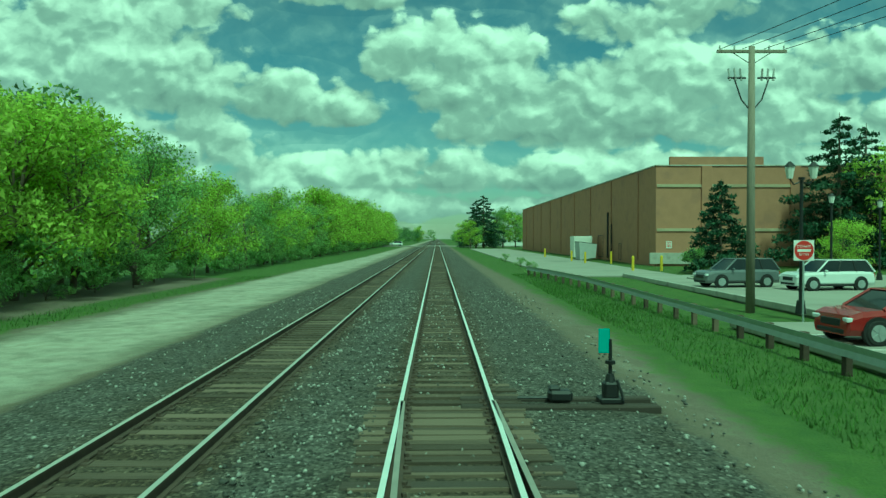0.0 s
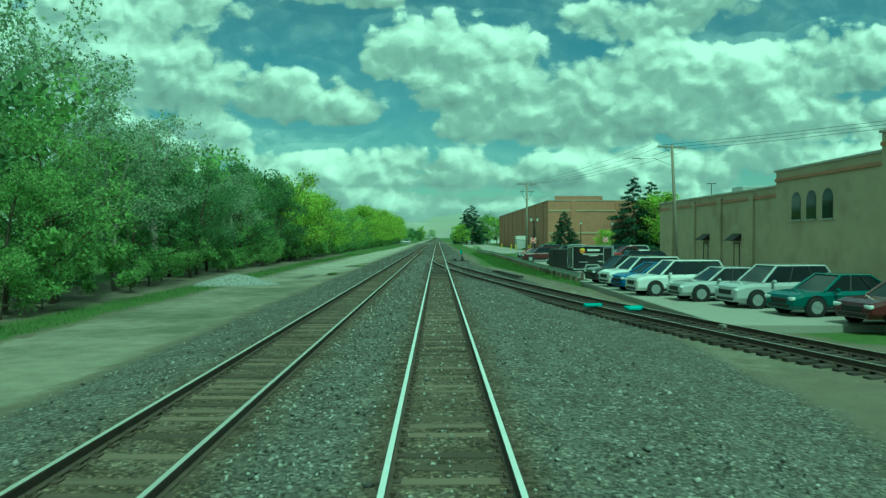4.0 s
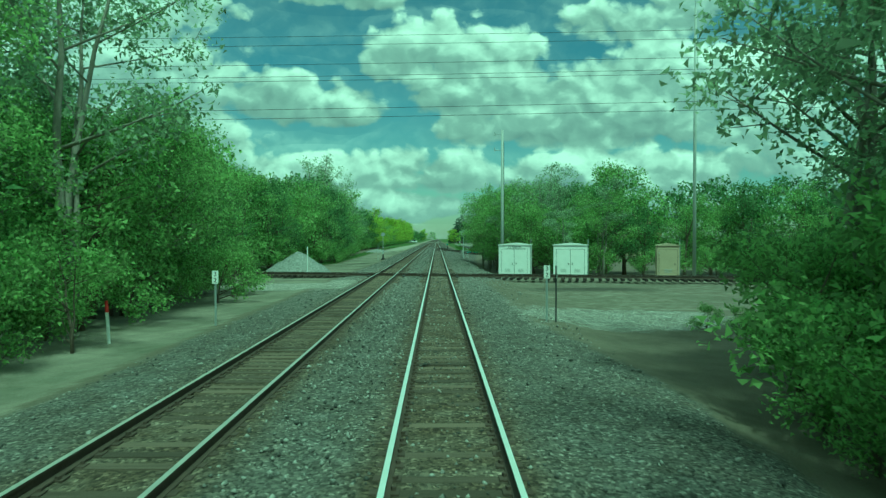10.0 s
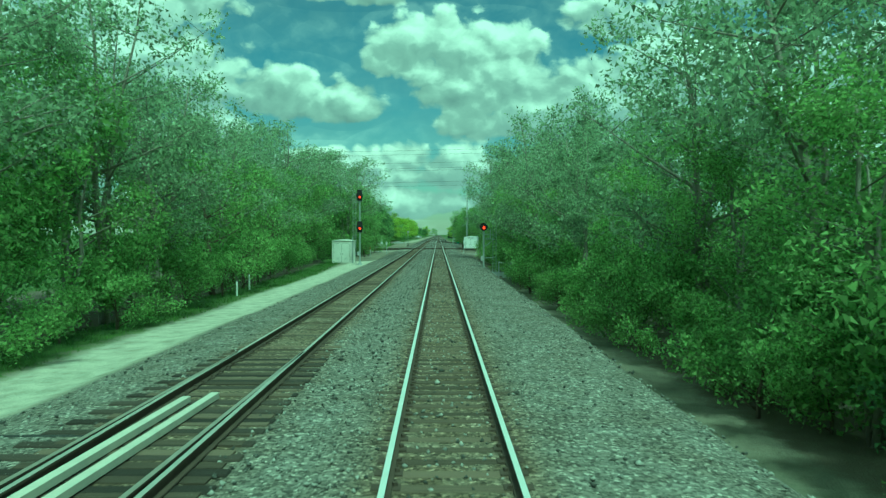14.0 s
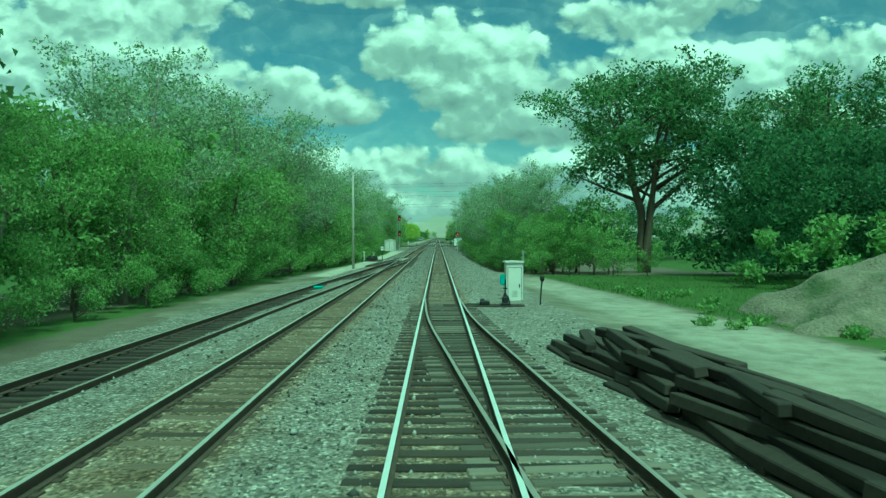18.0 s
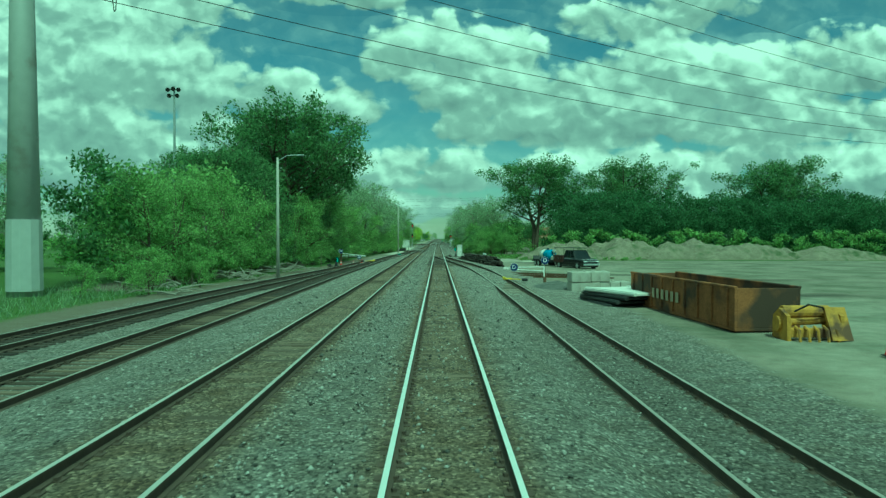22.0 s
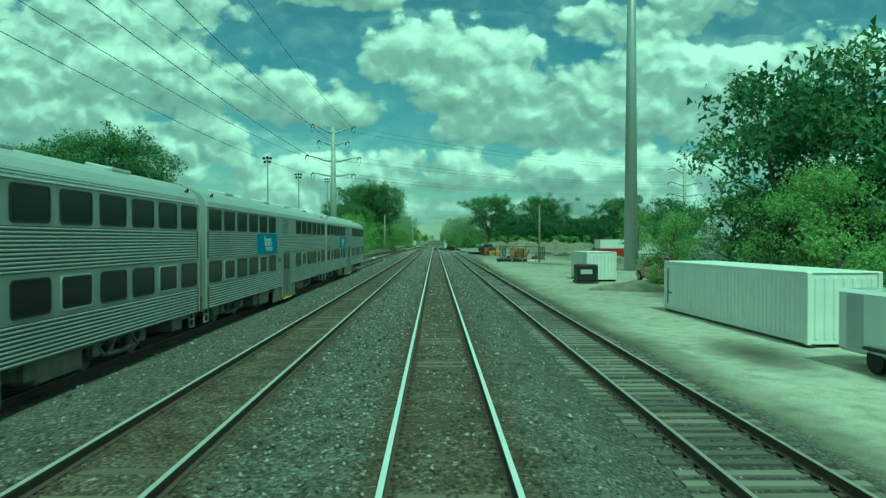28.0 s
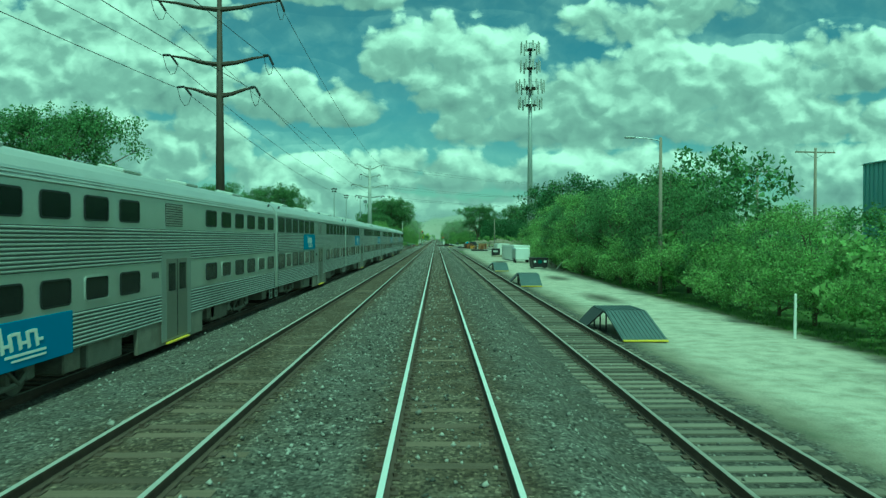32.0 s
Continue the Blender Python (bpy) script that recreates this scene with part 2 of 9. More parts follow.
MAT = dict(
    rail_top=material("rail_top", (0.78, 0.79, 0.78), rough=0.42, metal=0.35, var=0.08, scale=3, fine=30, bump=0.02),
    rail_top_worn=material("rail_top_worn", (0.50, 0.49, 0.46), rough=0.45, metal=0.4, var=0.15, scale=3, fine=30, bump=0.03),
    rail_top_dull=material("rail_top_dull", (0.42, 0.39, 0.35), rough=0.5, metal=0.6, var=0.2, scale=3, fine=30, bump=0.05),
    rail_side=material("rail_side", (0.075, 0.056, 0.044), rough=0.85, var=0.35, scale=4, fine=40, bump=0.2),
    rust=material("rust", (0.11, 0.068, 0.042), rough=0.9, var=0.4, scale=5, fine=50, bump=0.3, second=(0.07, 0.045, 0.03)),
    dark_steel=material("dark_steel", (0.05, 0.05, 0.052), rough=0.55, metal=0.4, var=0.3, scale=6, fine=50, bump=0.1),
    tie=material("tie", (0.115, 0.088, 0.066), rough=0.95, var=0.45, scale=3, fine=30, bump=0.6, bump_dist=0.01, random_amt=0.7, stretch=(0.4, 6, 3)),
    tie_pale=material("tie_pale", (0.165, 0.145, 0.118), rough=0.95, var=0.4, scale=3, fine=30, bump=0.6, bump_dist=0.01, random_amt=0.7, stretch=(0.4, 6, 3)),
    tie_joined=material("tie_joined", (0.115, 0.09, 0.068), rough=0.95, var=0.45, scale=3, fine=30, bump=0.6, bump_dist=0.01, island=0.7, stretch=(0.4, 6, 3)),
    tie_pale_joined=material("tie_pale_joined", (0.165, 0.148, 0.122), rough=0.95, var=0.4, scale=3, fine=30, bump=0.6, bump_dist=0.01, island=0.7, stretch=(0.4, 6, 3)),
    tie_dark=material("tie_dark", (0.045, 0.036, 0.03), rough=0.85, var=0.4, scale=3, fine=30, bump=0.5, bump_dist=0.01, random_amt=0.6, stretch=(0.4, 6, 3)),
    stone=material("stone", (0.23, 0.222, 0.205), rough=0.95, var=0.7, scale=2, fine=30, bump=0.4, island=0.9),
    concrete=material("concrete", (0.42, 0.40, 0.36), rough=0.9, var=0.2, scale=2, fine=50, bump=0.3, second=(0.28, 0.26, 0.23)),
    white_paint=material("white_paint", (0.78, 0.78, 0.76), rough=0.45, var=0.08, scale=2, fine=40, bump=0.05, second=(0.58, 0.55, 0.49), second_at=0.66),
    white_worn=material("white_worn", (0.70, 0.69, 0.65), rough=0.55, var=0.12, scale=1.5, fine=40, bump=0.1, second=(0.40, 0.30, 0.22), second_at=0.68),
    grey_paint=material("grey_paint", (0.42, 0.43, 0.42), rough=0.5, var=0.12, scale=2, fine=40, bump=0.05, second=(0.3, 0.28, 0.25), second_at=0.62),
    galv=material("galv", (0.46, 0.48, 0.49), rough=0.45, metal=0.55, var=0.15, scale=5, fine=60, bump=0.05),
    black=material("black", (0.018, 0.018, 0.019), rough=0.5, var=0.3, scale=4, fine=40, bump=0.05),
    rubber=material("rubber", (0.02, 0.02, 0.02), rough=0.85, var=0.3, scale=10, fine=60, bump=0.2),
    bark=material("bark", (0.13, 0.105, 0.08), rough=0.95, var=0.4, scale=4, fine=25, bump=0.8, bump_dist=0.02, stretch=(3, 3, 0.6)),
    bark_pale=material("bark_pale", (0.27, 0.25, 0.21), rough=0.95, var=0.35, scale=4, fine=25, bump=0.6, bump_dist=0.02, stretch=(3, 3, 0.6)),
    pole_wood=material("pole_wood", (0.25, 0.22, 0.18), rough=0.95, var=0.25, scale=5, fine=30, bump=0.4, stretch=(3, 3, 0.3)),
    leaf=leaf_material("leaf", (0.345, 0.455, 0.165)),
    # yellow-green with the sun on the far trees put into the colour
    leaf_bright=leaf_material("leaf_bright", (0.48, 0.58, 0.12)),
    leaf_dark=leaf_material("leaf_dark", (0.20, 0.285, 0.120)),
    leaf_deep=leaf_material("leaf_deep", (0.125, 0.195, 0.085)),
    leaf_grey=leaf_material("leaf_grey", (0.39, 0.46, 0.29)),
    needle=leaf_material("needle", (0.05, 0.085, 0.045), light=0.15),
    grass=leaf_material("grass", (0.14, 0.21, 0.05)),
    brick=material("brick", (0.36, 0.20, 0.13), rough=0.9, var=0.12, scale=1.2, fine=14, bump=0.3, second=(0.30, 0.17, 0.12)),
    tan_wall=material("tan_wall", (0.42, 0.35, 0.25), rough=0.9, var=0.15, scale=0.8, fine=14, bump=0.3, second=(0.33, 0.27, 0.19)),
    glass_dark=glass_material("glass_dark", (0.018, 0.022, 0.026)),
    blue=material("blue", (0.02, 0.20, 0.50), rough=0.45, var=0.1, scale=2, fine=40, bump=0.02),
    red=material("red", (0.45, 0.03, 0.03), rough=0.4, var=0.1, scale=2, fine=40, bump=0.02),
    yellow=material("yellow", (0.62, 0.48, 0.05), rough=0.6, var=0.2, scale=4, fine=40, bump=0.1),
    cyan=material("cyan", (0.03, 0.36, 0.33), rough=0.5, var=0.1, scale=4, fine=40, bump=0.05),
)
# ---- mesh building ----
class Build:
    """Collects vertices and faces of one part."""

    def __init__(self):
        self.v, self.f, self.mi = [], [], []

    def add(self, verts, faces, mi=0, convex=True):
        n = len(self.v)
        verts = [Vector(p) for p in verts]
        c = sum(verts, Vector()) / len(verts)
        for f in faces:
            p = [verts[i] for i in f]
            if convex:
                nrm = (p[1] - p[0]).cross(p[2] - p[0])
                if nrm.length < 1e-12 and len(p) > 3:
                    nrm = (p[2] - p[0]).cross(p[3] - p[0])
                mid = sum(p, Vector()) / len(p)
                if nrm.dot(mid - c) < 0:
                    f = f[::-1]
            self.f.append([i + n for i in f])
            self.mi.append(mi)
        self.v += [tuple(p) for p in verts]
        return self

    def box(self, c, s, rot=None, ch=0.0, mi=0):
        """Box with centre c and size s; ch cuts its edges."""
        h = [x / 2 for x in s]
        pts, faces = [], []
        if ch <= 0:
            pts = [Vector((a * h[0], b * h[1], d * h[2])) for a in (-1, 1) for b in (-1, 1) for d in (-1, 1)]
            faces = [(0, 1, 3, 2), (4, 5, 7, 6), (0, 1, 5, 4), (2, 3, 7, 6), (0, 2, 6, 4), (1, 3, 7, 5)]
        else:
            ch = min(ch, min(h) * 0.9)
            idx = {}
            for a in (-1, 1):
                for b in (-1, 1):
                    for d in (-1, 1):
                        for ax in range(3):
                            q = [a * (h[0] - ch), b * (h[1] - ch), d * (h[2] - ch)]
                            q[ax] = (a, b, d)[ax] * h[ax]
                            idx[a, b, d, ax] = len(pts)
                            pts.append(Vector(q))
            for ax in range(3):
                for sg in (-1, 1):
                    def key(p, q):
                        k = [0, 0, 0]
                        k[ax] = sg
                        o = [i for i in range(3) if i != ax]
                        k[o[0]], k[o[1]] = p, q
                        return (*k, ax)
                    faces.append([idx[key(-1, -1)], idx[key(1, -1)], idx[key(1, 1)], idx[key(-1, 1)]])
            for a1, a2, a3 in ((0, 1, 2), (0, 2, 1), (1, 2, 0)):
                for s1 in (-1, 1):
                    for s2 in (-1, 1):
                        k = [0, 0, 0]
                        k[a1], k[a2] = s1, s2
                        q = []
                        for e, axs in ((-1, (a1, a2)), (1, (a2, a1))):
                            k[a3] = e
                            q += [idx[(*k, axs[0])], idx[(*k, axs[1])]]
                        faces.append(q)
            for a in (-1, 1):
                for b in (-1, 1):
                    for d in (-1, 1):
                        faces.append([idx[a, b, d, 0], idx[a, b, d, 1], idx[a, b, d, 2]])
        if rot is not None:
            r = Euler([radians(x) for x in rot]).to_matrix()
            pts = [r @ p for p in pts]
        c = Vector(c)
        return self.add([p + c for p in pts], faces, mi)

    def cyl(self, p0, p1, r0, r1=None, n=8, mi=0, caps=True):
        r1 = r0 if r1 is None else r1
        p0, p1 = Vector(p0), Vector(p1)
        q = (p1 - p0).to_track_quat("Z", "Y")
        pts = []
        for p, r in ((p0, r0), (p1, r1)):
            for i in range(n):
                a = 2 * math.pi * i / n
                pts.append(p + q @ Vector((r * math.cos(a), r * math.sin(a), 0)))
        faces = [(i, (i + 1) % n, n + (i + 1) % n, n + i) for i in range(n)]
        if caps:
            faces += [tuple(range(n)), tuple(range(n, 2 * n))]
        return self.add(pts, faces, mi)

    def tube(self, pts, r, n=6, mi=0):
        """A bent pipe or wire; r: one radius, or one a point."""
        pts = [Vector(p) for p in pts]
        rr = r if isinstance(r, (list, tuple)) else [r] * len(pts)
        base = len(self.v)
        for k, p in enumerate(pts):
            d = (pts[min(k + 1, len(pts) - 1)] - pts[max(k - 1, 0)])
            q = d.to_track_quat("Z", "Y")
            for i in range(n):
                a = 2 * math.pi * i / n
                self.v.append(tuple(p + q @ Vector((rr[k] * math.cos(a), rr[k] * math.sin(a), 0))))
        for k in range(len(pts) - 1):
            for i in range(n):
                j = (i + 1) % n
                self.f.append([base + k * n + i, base + k * n + j, base + (k + 1) * n + j, base + (k + 1) * n + i])
                self.mi.append(mi)
        self.f.append([base + i for i in range(n)][::-1])
        self.f.append([base + (len(pts) - 1) * n + i for i in range(n)])
        self.mi += [mi, mi]
        return self

    def sweep(self, profile, path, mi=None):
        """A closed (across, up) profile along a path of (x, y, z); mi: a slot for each side of it."""
        n, base = len(profile), len(self.v)
        path = [Vector(p) for p in path]
        for k, p in enumerate(path):
            d = path[min(k + 1, len(path) - 1)] - path[max(k - 1, 0)]
            d.z = 0
            d.normalize()
            side = Vector((d.y, -d.x, 0))
            for a, b in profile:
                self.v.append(tuple(p + side * a + Vector((0, 0, b))))
        for k in range(len(path) - 1):
            for i in range(n):
                j = (i + 1) % n
                self.f.append([base + k * n + i, base + (k + 1) * n + i, base + (k + 1) * n + j, base + k * n + j])
                self.mi.append(mi[i] if mi else 0)
        self.f.append([base + i for i in range(n)])
        self.f.append([base + (len(path) - 1) * n + i for i in range(n)][::-1])
        self.mi += [0, 0]
        return self

    def prism(self, profile, p0, axis, length, mi=0):
        """A closed profile drawn out along x or y. For axis y its pairs are (x, z); for axis x they are (y, z)."""
        n = len(profile)
        p0 = Vector(p0)
        pts = []
        for k in (0, length):
            for a, b in profile:
                pts.append(p0 + (Vector((a, k, b)) if axis == "y" else Vector((k, a, b))))
        faces = [(i, (i + 1) % n, n + (i + 1) % n, n + i) for i in range(n)] + [tuple(range(n)), tuple(range(n, 2 * n))]
        base, start = len(self.v), len(self.f)
        self.v += [tuple(p) for p in pts]
        area = sum(profile[i][0] * profile[(i + 1) % n][1] - profile[(i + 1) % n][0] * profile[i][1] for i in range(n))
        flip = (area > 0) == (axis == "y")
        for f in faces[:-2]:
            self.f.append([base + i for i in (f[::-1] if not flip else f)][::-1])
        a, b = [base + i for i in faces[-2]], [base + i for i in faces[-1]]
        self.f += [a[::-1], b] if not flip else [a, b[::-1]]
        self.mi += [mi] * (n + 2)
        return self

    def mesh(self, name, mats, smooth=False):
        me = bpy.data.meshes.new(name)
        me.from_pydata(self.v, [], self.f)
        for m in (mats if isinstance(mats, (list, tuple)) else [mats]):
            me.materials.append(m)
        if any(self.mi):
            me.polygons.foreach_set("material_index", self.mi)
        if smooth:
            me.polygons.foreach_set("use_smooth", [True] * len(self.f))
        me.update()
        return me


def thing(name, at=(0, 0, 0), rz=0, label="", category="", group="", kind=""):
    ob = new(name)
    ob.empty_display_size = 0.2
    ob.matrix_basis = pose(*at, 0, 0, rz)
    return tagged(ob, label, category, group, kind)


def part(name, build, mat, parent, label="", smooth=False, at=None):
    me = build.mesh(name, mat, smooth) if isinstance(build, Build) else build
    ob = new(name, me)
    ob.parent = parent
    if at is not None:
        ob.matrix_basis = at
    return tagged(ob, label)


def lone(name, build, mat, label="", category="", group="", kind="", smooth=False, at=None):
    ob = part(name, build, mat, None, label, smooth, at)
    return tagged(ob, label, category, group, kind)


def lerp_table(table, y):
    """Straight-line reading of a table of (y, value), y falling or rising."""
    t = sorted(table)
    return float(np.interp(y, [a for a, _ in t], [b for _, b in t]))


# ---- the lie of the land ----
# ground level beside the tracks, on the far left and the far right
RIGHT_LOW = [(-700, -0.70), (-560, -0.745), (-440, -0.630), (-400, -0.455), (-375, -0.43), (-330, -0.40), (-300, -0.5), (-283, -1.0), (-260, -1.9), (-215, -1.8), (-195, -1.0), (-160, -0.45), (-130, -0.55), (-115, -1.3), (-95, -1.1), (-85, -0.5),
             (-60, -0.4), (0, -0.45), (60, -0.3), (120, -0.3)]
LEFT_LOW = [(-700, -0.53), (-400, -0.53), (-365, -0.45), (-330, -0.45), (-290, -0.5), (-260, -0.7), (-200, -0.6), (-140, -0.35), (-100, -0.5), (0, -0.5), (120, -0.4)]
RIGHT_SHOULDER = [(-700, 1.75), (-400, 1.75), (-385, 4.6), (-375, 5.2), (-335, 4.4), (-290, 3.6), (-200, 3.6), (-100, 3.4), (0, 3.0), (120, 3.0)]


def ground_z(x, y):
    if x > 0:
        low, sh = lerp_table(RIGHT_LOW, y), lerp_table(RIGHT_SHOULDER, y)
        d = x - sh
    else:
        low, sh = lerp_table(LEFT_LOW, y), 6.2
        d = -x - sh
    bed = -0.205
    turnout = -30 < y < 14 or -366 < y < -324
    for c in (0.0, -4.0):
        a = abs(x - c)
        if a < 0.8:
            bed = -0.179 if y < -395 or -150 < y < -122 else (-0.225 if turnout and c == 0 else -0.190)
        elif a < 1.75 and not (turnout and c == 0) and not (-290 < y < -256 and c < 0) and not -145 < y < -122:
            bed = -0.170
    if d <= 0:
        return bed
    t = min(1.0, d / (1.3 if x > 0 and y < -385 else 2.6))
    t = t * t * (3 - 2 * t)
    return bed + (low - bed) * t


def build_ground():
    xs = [-1500, -600, -250, -120, -70, -50, -40, -34, -30, -27] + [-25 + i for i in range(0, 13)] + [-12.4 + 0.6 * i for i in range(0, 11)] + [-5.8, -5.3, -4.95, -4.70, -4.3, -3.7, -3.30, -3.05, -2.7, -2.2, -1.8, -1.3, -0.95, -0.70, -0.3, 0.3, 0.70, 0.95, 1.3, 1.8] + [2.2 + 0.6 * i for i in range(0, 21)] + [15 + i for i in range(0, 12)] + [28, 31, 35, 42, 52, 75, 120, 250, 600, 1500]
    ys = [-1200, -900, -780, -720] + [-690 + 1.5 * i for i in range(0, 494)] + [52 + 4 * i for i in range(0, 20)] + [140, 170, 220, 300, 420, 600, 900, 1400, 2400]
    nx = len(xs)
    v = []
    for y in ys:
        for x in xs:
            z = ground_z(x, y)
            if abs(x) < 30 and -700 < y < 140:
                amp = 0.010 if (-6.5 < x < 3.2 or (y < -330 and -15 < x < 6.3)) else 0.045
                z += amp * noise.noise((x * 0.7, y * 0.7, 3.1)) + 1.6 * amp * noise.noise((x * 0.16, y * 0.16, 7.7))
            v.append((x, y, z))
    f = [(j * nx + i, j * nx + i + 1, (j + 1) * nx + i + 1, (j + 1) * nx + i) for j in range(len(ys) - 1) for i in range(nx - 1)]
    me = bpy.data.meshes.new("ground")
    me.from_pydata(v, [], f)
    me.polygons.foreach_set("use_smooth", [True] * len(f))
    for name, fn in (("ballast", is_ballast), ("gravel", is_gravel), ("grassy", is_grass), ("age", ballast_tone), ("damp", damp), ("pale", pale), ("stain", stain)):
        at = me.attributes.new(name, "FLOAT", "POINT")
        at.data.foreach_set("value", [fn(p[0], p[1]) for p in v])
    me.materials.append(ground_material())
    me.update()
    ob = new("ground", me)
    return tagged(ob, "grey ballast, pale gravel and grass beside the railway", "ground", "", "structure")


def band(x, lo, hi, soft=1.0):
    return max(0.0, min(1.0, min(x - lo, hi - x) / soft + 0.5))


def is_ballast(x, y):
    r = lerp_table([(-700, 6.2), (-470, 6.4), (-440, 7.6), (-400, 8.6), (-380, 8.0), (-345, 6.4), (-325, 4.6), (-290, 5.2), (-215, 4.9), (-190, 5), (-175, 4.6), (-166, 3.2), (-142, 3.0), (-134, 6.0), (-120, 6.5), (-95, 5.0), (-50, 7.5), (-10, 6.0), (4, 3.9), (25, 3.6), (120, 3.6)], y)
    l = lerp_table([(-700, -15.5), (-400, -15.0), (-360, -11.5), (-330, -10.5), (-280, -7.8), (-200, -7.4), (-90, -7.5), (20, -8.0), (120, -7.4)], y)
    patch = 1.25 - math.hypot((x - 7.4) / 5.0, (y + 162.5) / 3.6)
    left_patch = 1.25 - math.hypot((x + 9.6) / 4.4, (y + 145.0) / 3.4)
    return max(band(x, l, r, 1.4), min(1.0, max(0.0, max(patch, left_patch) * 1.6)))


def ballast_tone(x, y):
    """Tone factor of the ballast along the line: below one is darker."""
    return lerp_table([(-700, 0.58), (-450, 0.64), (-425, 0.85), (-400, 1.1), (-380, 1.25), (-300, 1.3), (-270, 1.1), (-200, 0.95), (-182, 0.72), (-165, 0.72), (-135, 1.05), (-110, 0.76), (-60, 0.66), (-20, 0.54), (0, 0.48), (120, 0.52)], y) * (1.0 - 0.25 * band(x, 3.0, 6.2, 2.0) * min(1.0, max(0.0, (-405 - y) / 12))) * (1.9 if (3 < x < 13 and -168 < y < -157) or (-14.5 < x < -5.6 and -149.5 < y < -140.5) else 1.0)


def is_gravel(x, y):
    # service road on the left, yard on the right
    l0, l1 = [lerp_table(t, y) for t in (([(-300, -11.5), (-270, -9.8), (-215, -9.6), (-170, -17), (-100, -12.5), (-40, -13.5), (20, -14.5), (120, -12)]),
                                         ([(-300, -7.5), (0, -8.4), (120, -7.2)]))]
    g = band(x, l0, l1, 1.2) if -330 < y < 150 else 0.0
    if y < -305:
        w = lerp_table([(-700, 12.2), (-660, 12.2), (-600, 12.6), (-560, 14), (-540, 18), (-480, 60), (-342, 60), (-338.5, 11.5), (-325, 10), (-305, 7.5)], y)
        g = max(g, band(x, 4.5, w, 1.5))
    if -300 < y < -205:
        g = max(g, 0.75 * band(x, 4.0, 7.6, 1.0))
    if -160 < y < -112:
        g = max(g, 0.45 * band(x, 4, 22, 3))
    if -60 < y < 30:
        g = max(g, 0.5 * band(x, 4, lerp_table([(-60, 12), (-30, 8), (30, 6)], y), 2))
    return g


DAMP = [(-9.6, 4.4, 0.7, 3.0), (-8.9, 10, 0.5, 2.5), (-9.2, -13, 0.5, 3.6), (-10.6, -17, 0.6, 4.0), (-9.6, -99, 0.9, 2.6), (-10.6, -104, 0.6, 2.5), (9.5, -146, 4.0, 2.0), (11.5, -349, 2.6, 2.0), (8.5, -392, 2.0, 3.0), (10.4, -426.5, 1.2, 0.7), (17, -378, 5, 1.2), (22, -386, 6, 1.4), (14, -391, 4, 1.0), (19, -400, 5, 1.5), (15, -432, 3, 0.9), (12.5, -470, 3.4, 1.2), (16, -488, 3, 1.0), (9.5, -540, 1.3, 3.0), (10.4, -585, 0.9, 4.0), (9.4, -606, 0.8, 4.0), (10.8, -634, 0.7, 4.0)]


def damp(x, y):
    """Damp mud in the wheel ruts, for the ground near the tracks."""
    if abs(x) > 30:
        return 0.0
    return max(0.0, max(1.0 - ((x - a) / (1.3 * p)) ** 2 - ((y - b) / (1.2 * q)) ** 2 for a, b, p, q in DAMP))


def stain(x, y):
    """Rust and brake dust along the tracks."""
    return max(band(x, -1.15, 1.15, 0.5), band(x, -5.2, -2.8, 0.5))


def pale(x, y):
    """Pale crushed limestone: the yard road, the strip beside the left track, the service road."""
    g = 0.0
    if y < -300:
        w = lerp_table([(-700, 0.9), (-545, 0.9), (-520, 0.55), (-450, 0.45), (-430, 0.16), (-350, 0.12), (-338, 0.45)], y)
        g = w * band(x, lerp_table([(-700, 7.0), (-440, 7.4), (-400, 12), (-360, 8.5), (-300, 5.0)], y), lerp_table([(-700, 12.0), (-545, 13), (-480, 22), (-350, 20), (-337, 11), (-300, 8)], y), 1.2)
    if -300 < y < -186:
        g = max(g, band(x, -10.4, -7.6, 0.8))
    if y > -30:
        g = max(g, 0.5 * min(1.0, max(0.0, (y + 25) / 30)) * band(x, -13.5, -9.0, 1.0))
    return g


def is_grass(x, y):
    if x < 0:
        e = lerp_table([(-700, -19), (-400, -17), (-360, -13.0), (-300, -11.8), (-270, -10.6), (-215, -10.2), (-190, -11.5), (-160, -16), (-130, -18), (-100, -13), (-40, -14), (20, -15), (120, -12)], y)
        return band(x, -2000, e, 2.0) * (1.0 - 0.75 * band(x, -24, e - 2.0, 1.5) * (-395 < y < 60))
    e = lerp_table([(-700, 12.6), (-600, 13), (-560, 14.5), (-540, 19), (-480, 62), (-342, 62), (-338.5, 12), (-325, 10.5), (-300, 8), (-215, 5.6), (-176, 6), (-168, 13), (-160, 22), (-115, 22), (-84, 22),
                    (-82, 40), (-60, 40), (-55, 12), (-25, 8.2), (-6, 6.6), (5, 4.7), (30, 5.4), (120, 4.6)], y)
    return band(x, e, 2000, 2.0) * (1.0 - band(x, 4.5, 34, 3.0) * ((-292 < y < -168) or (-130 < y < -88)))


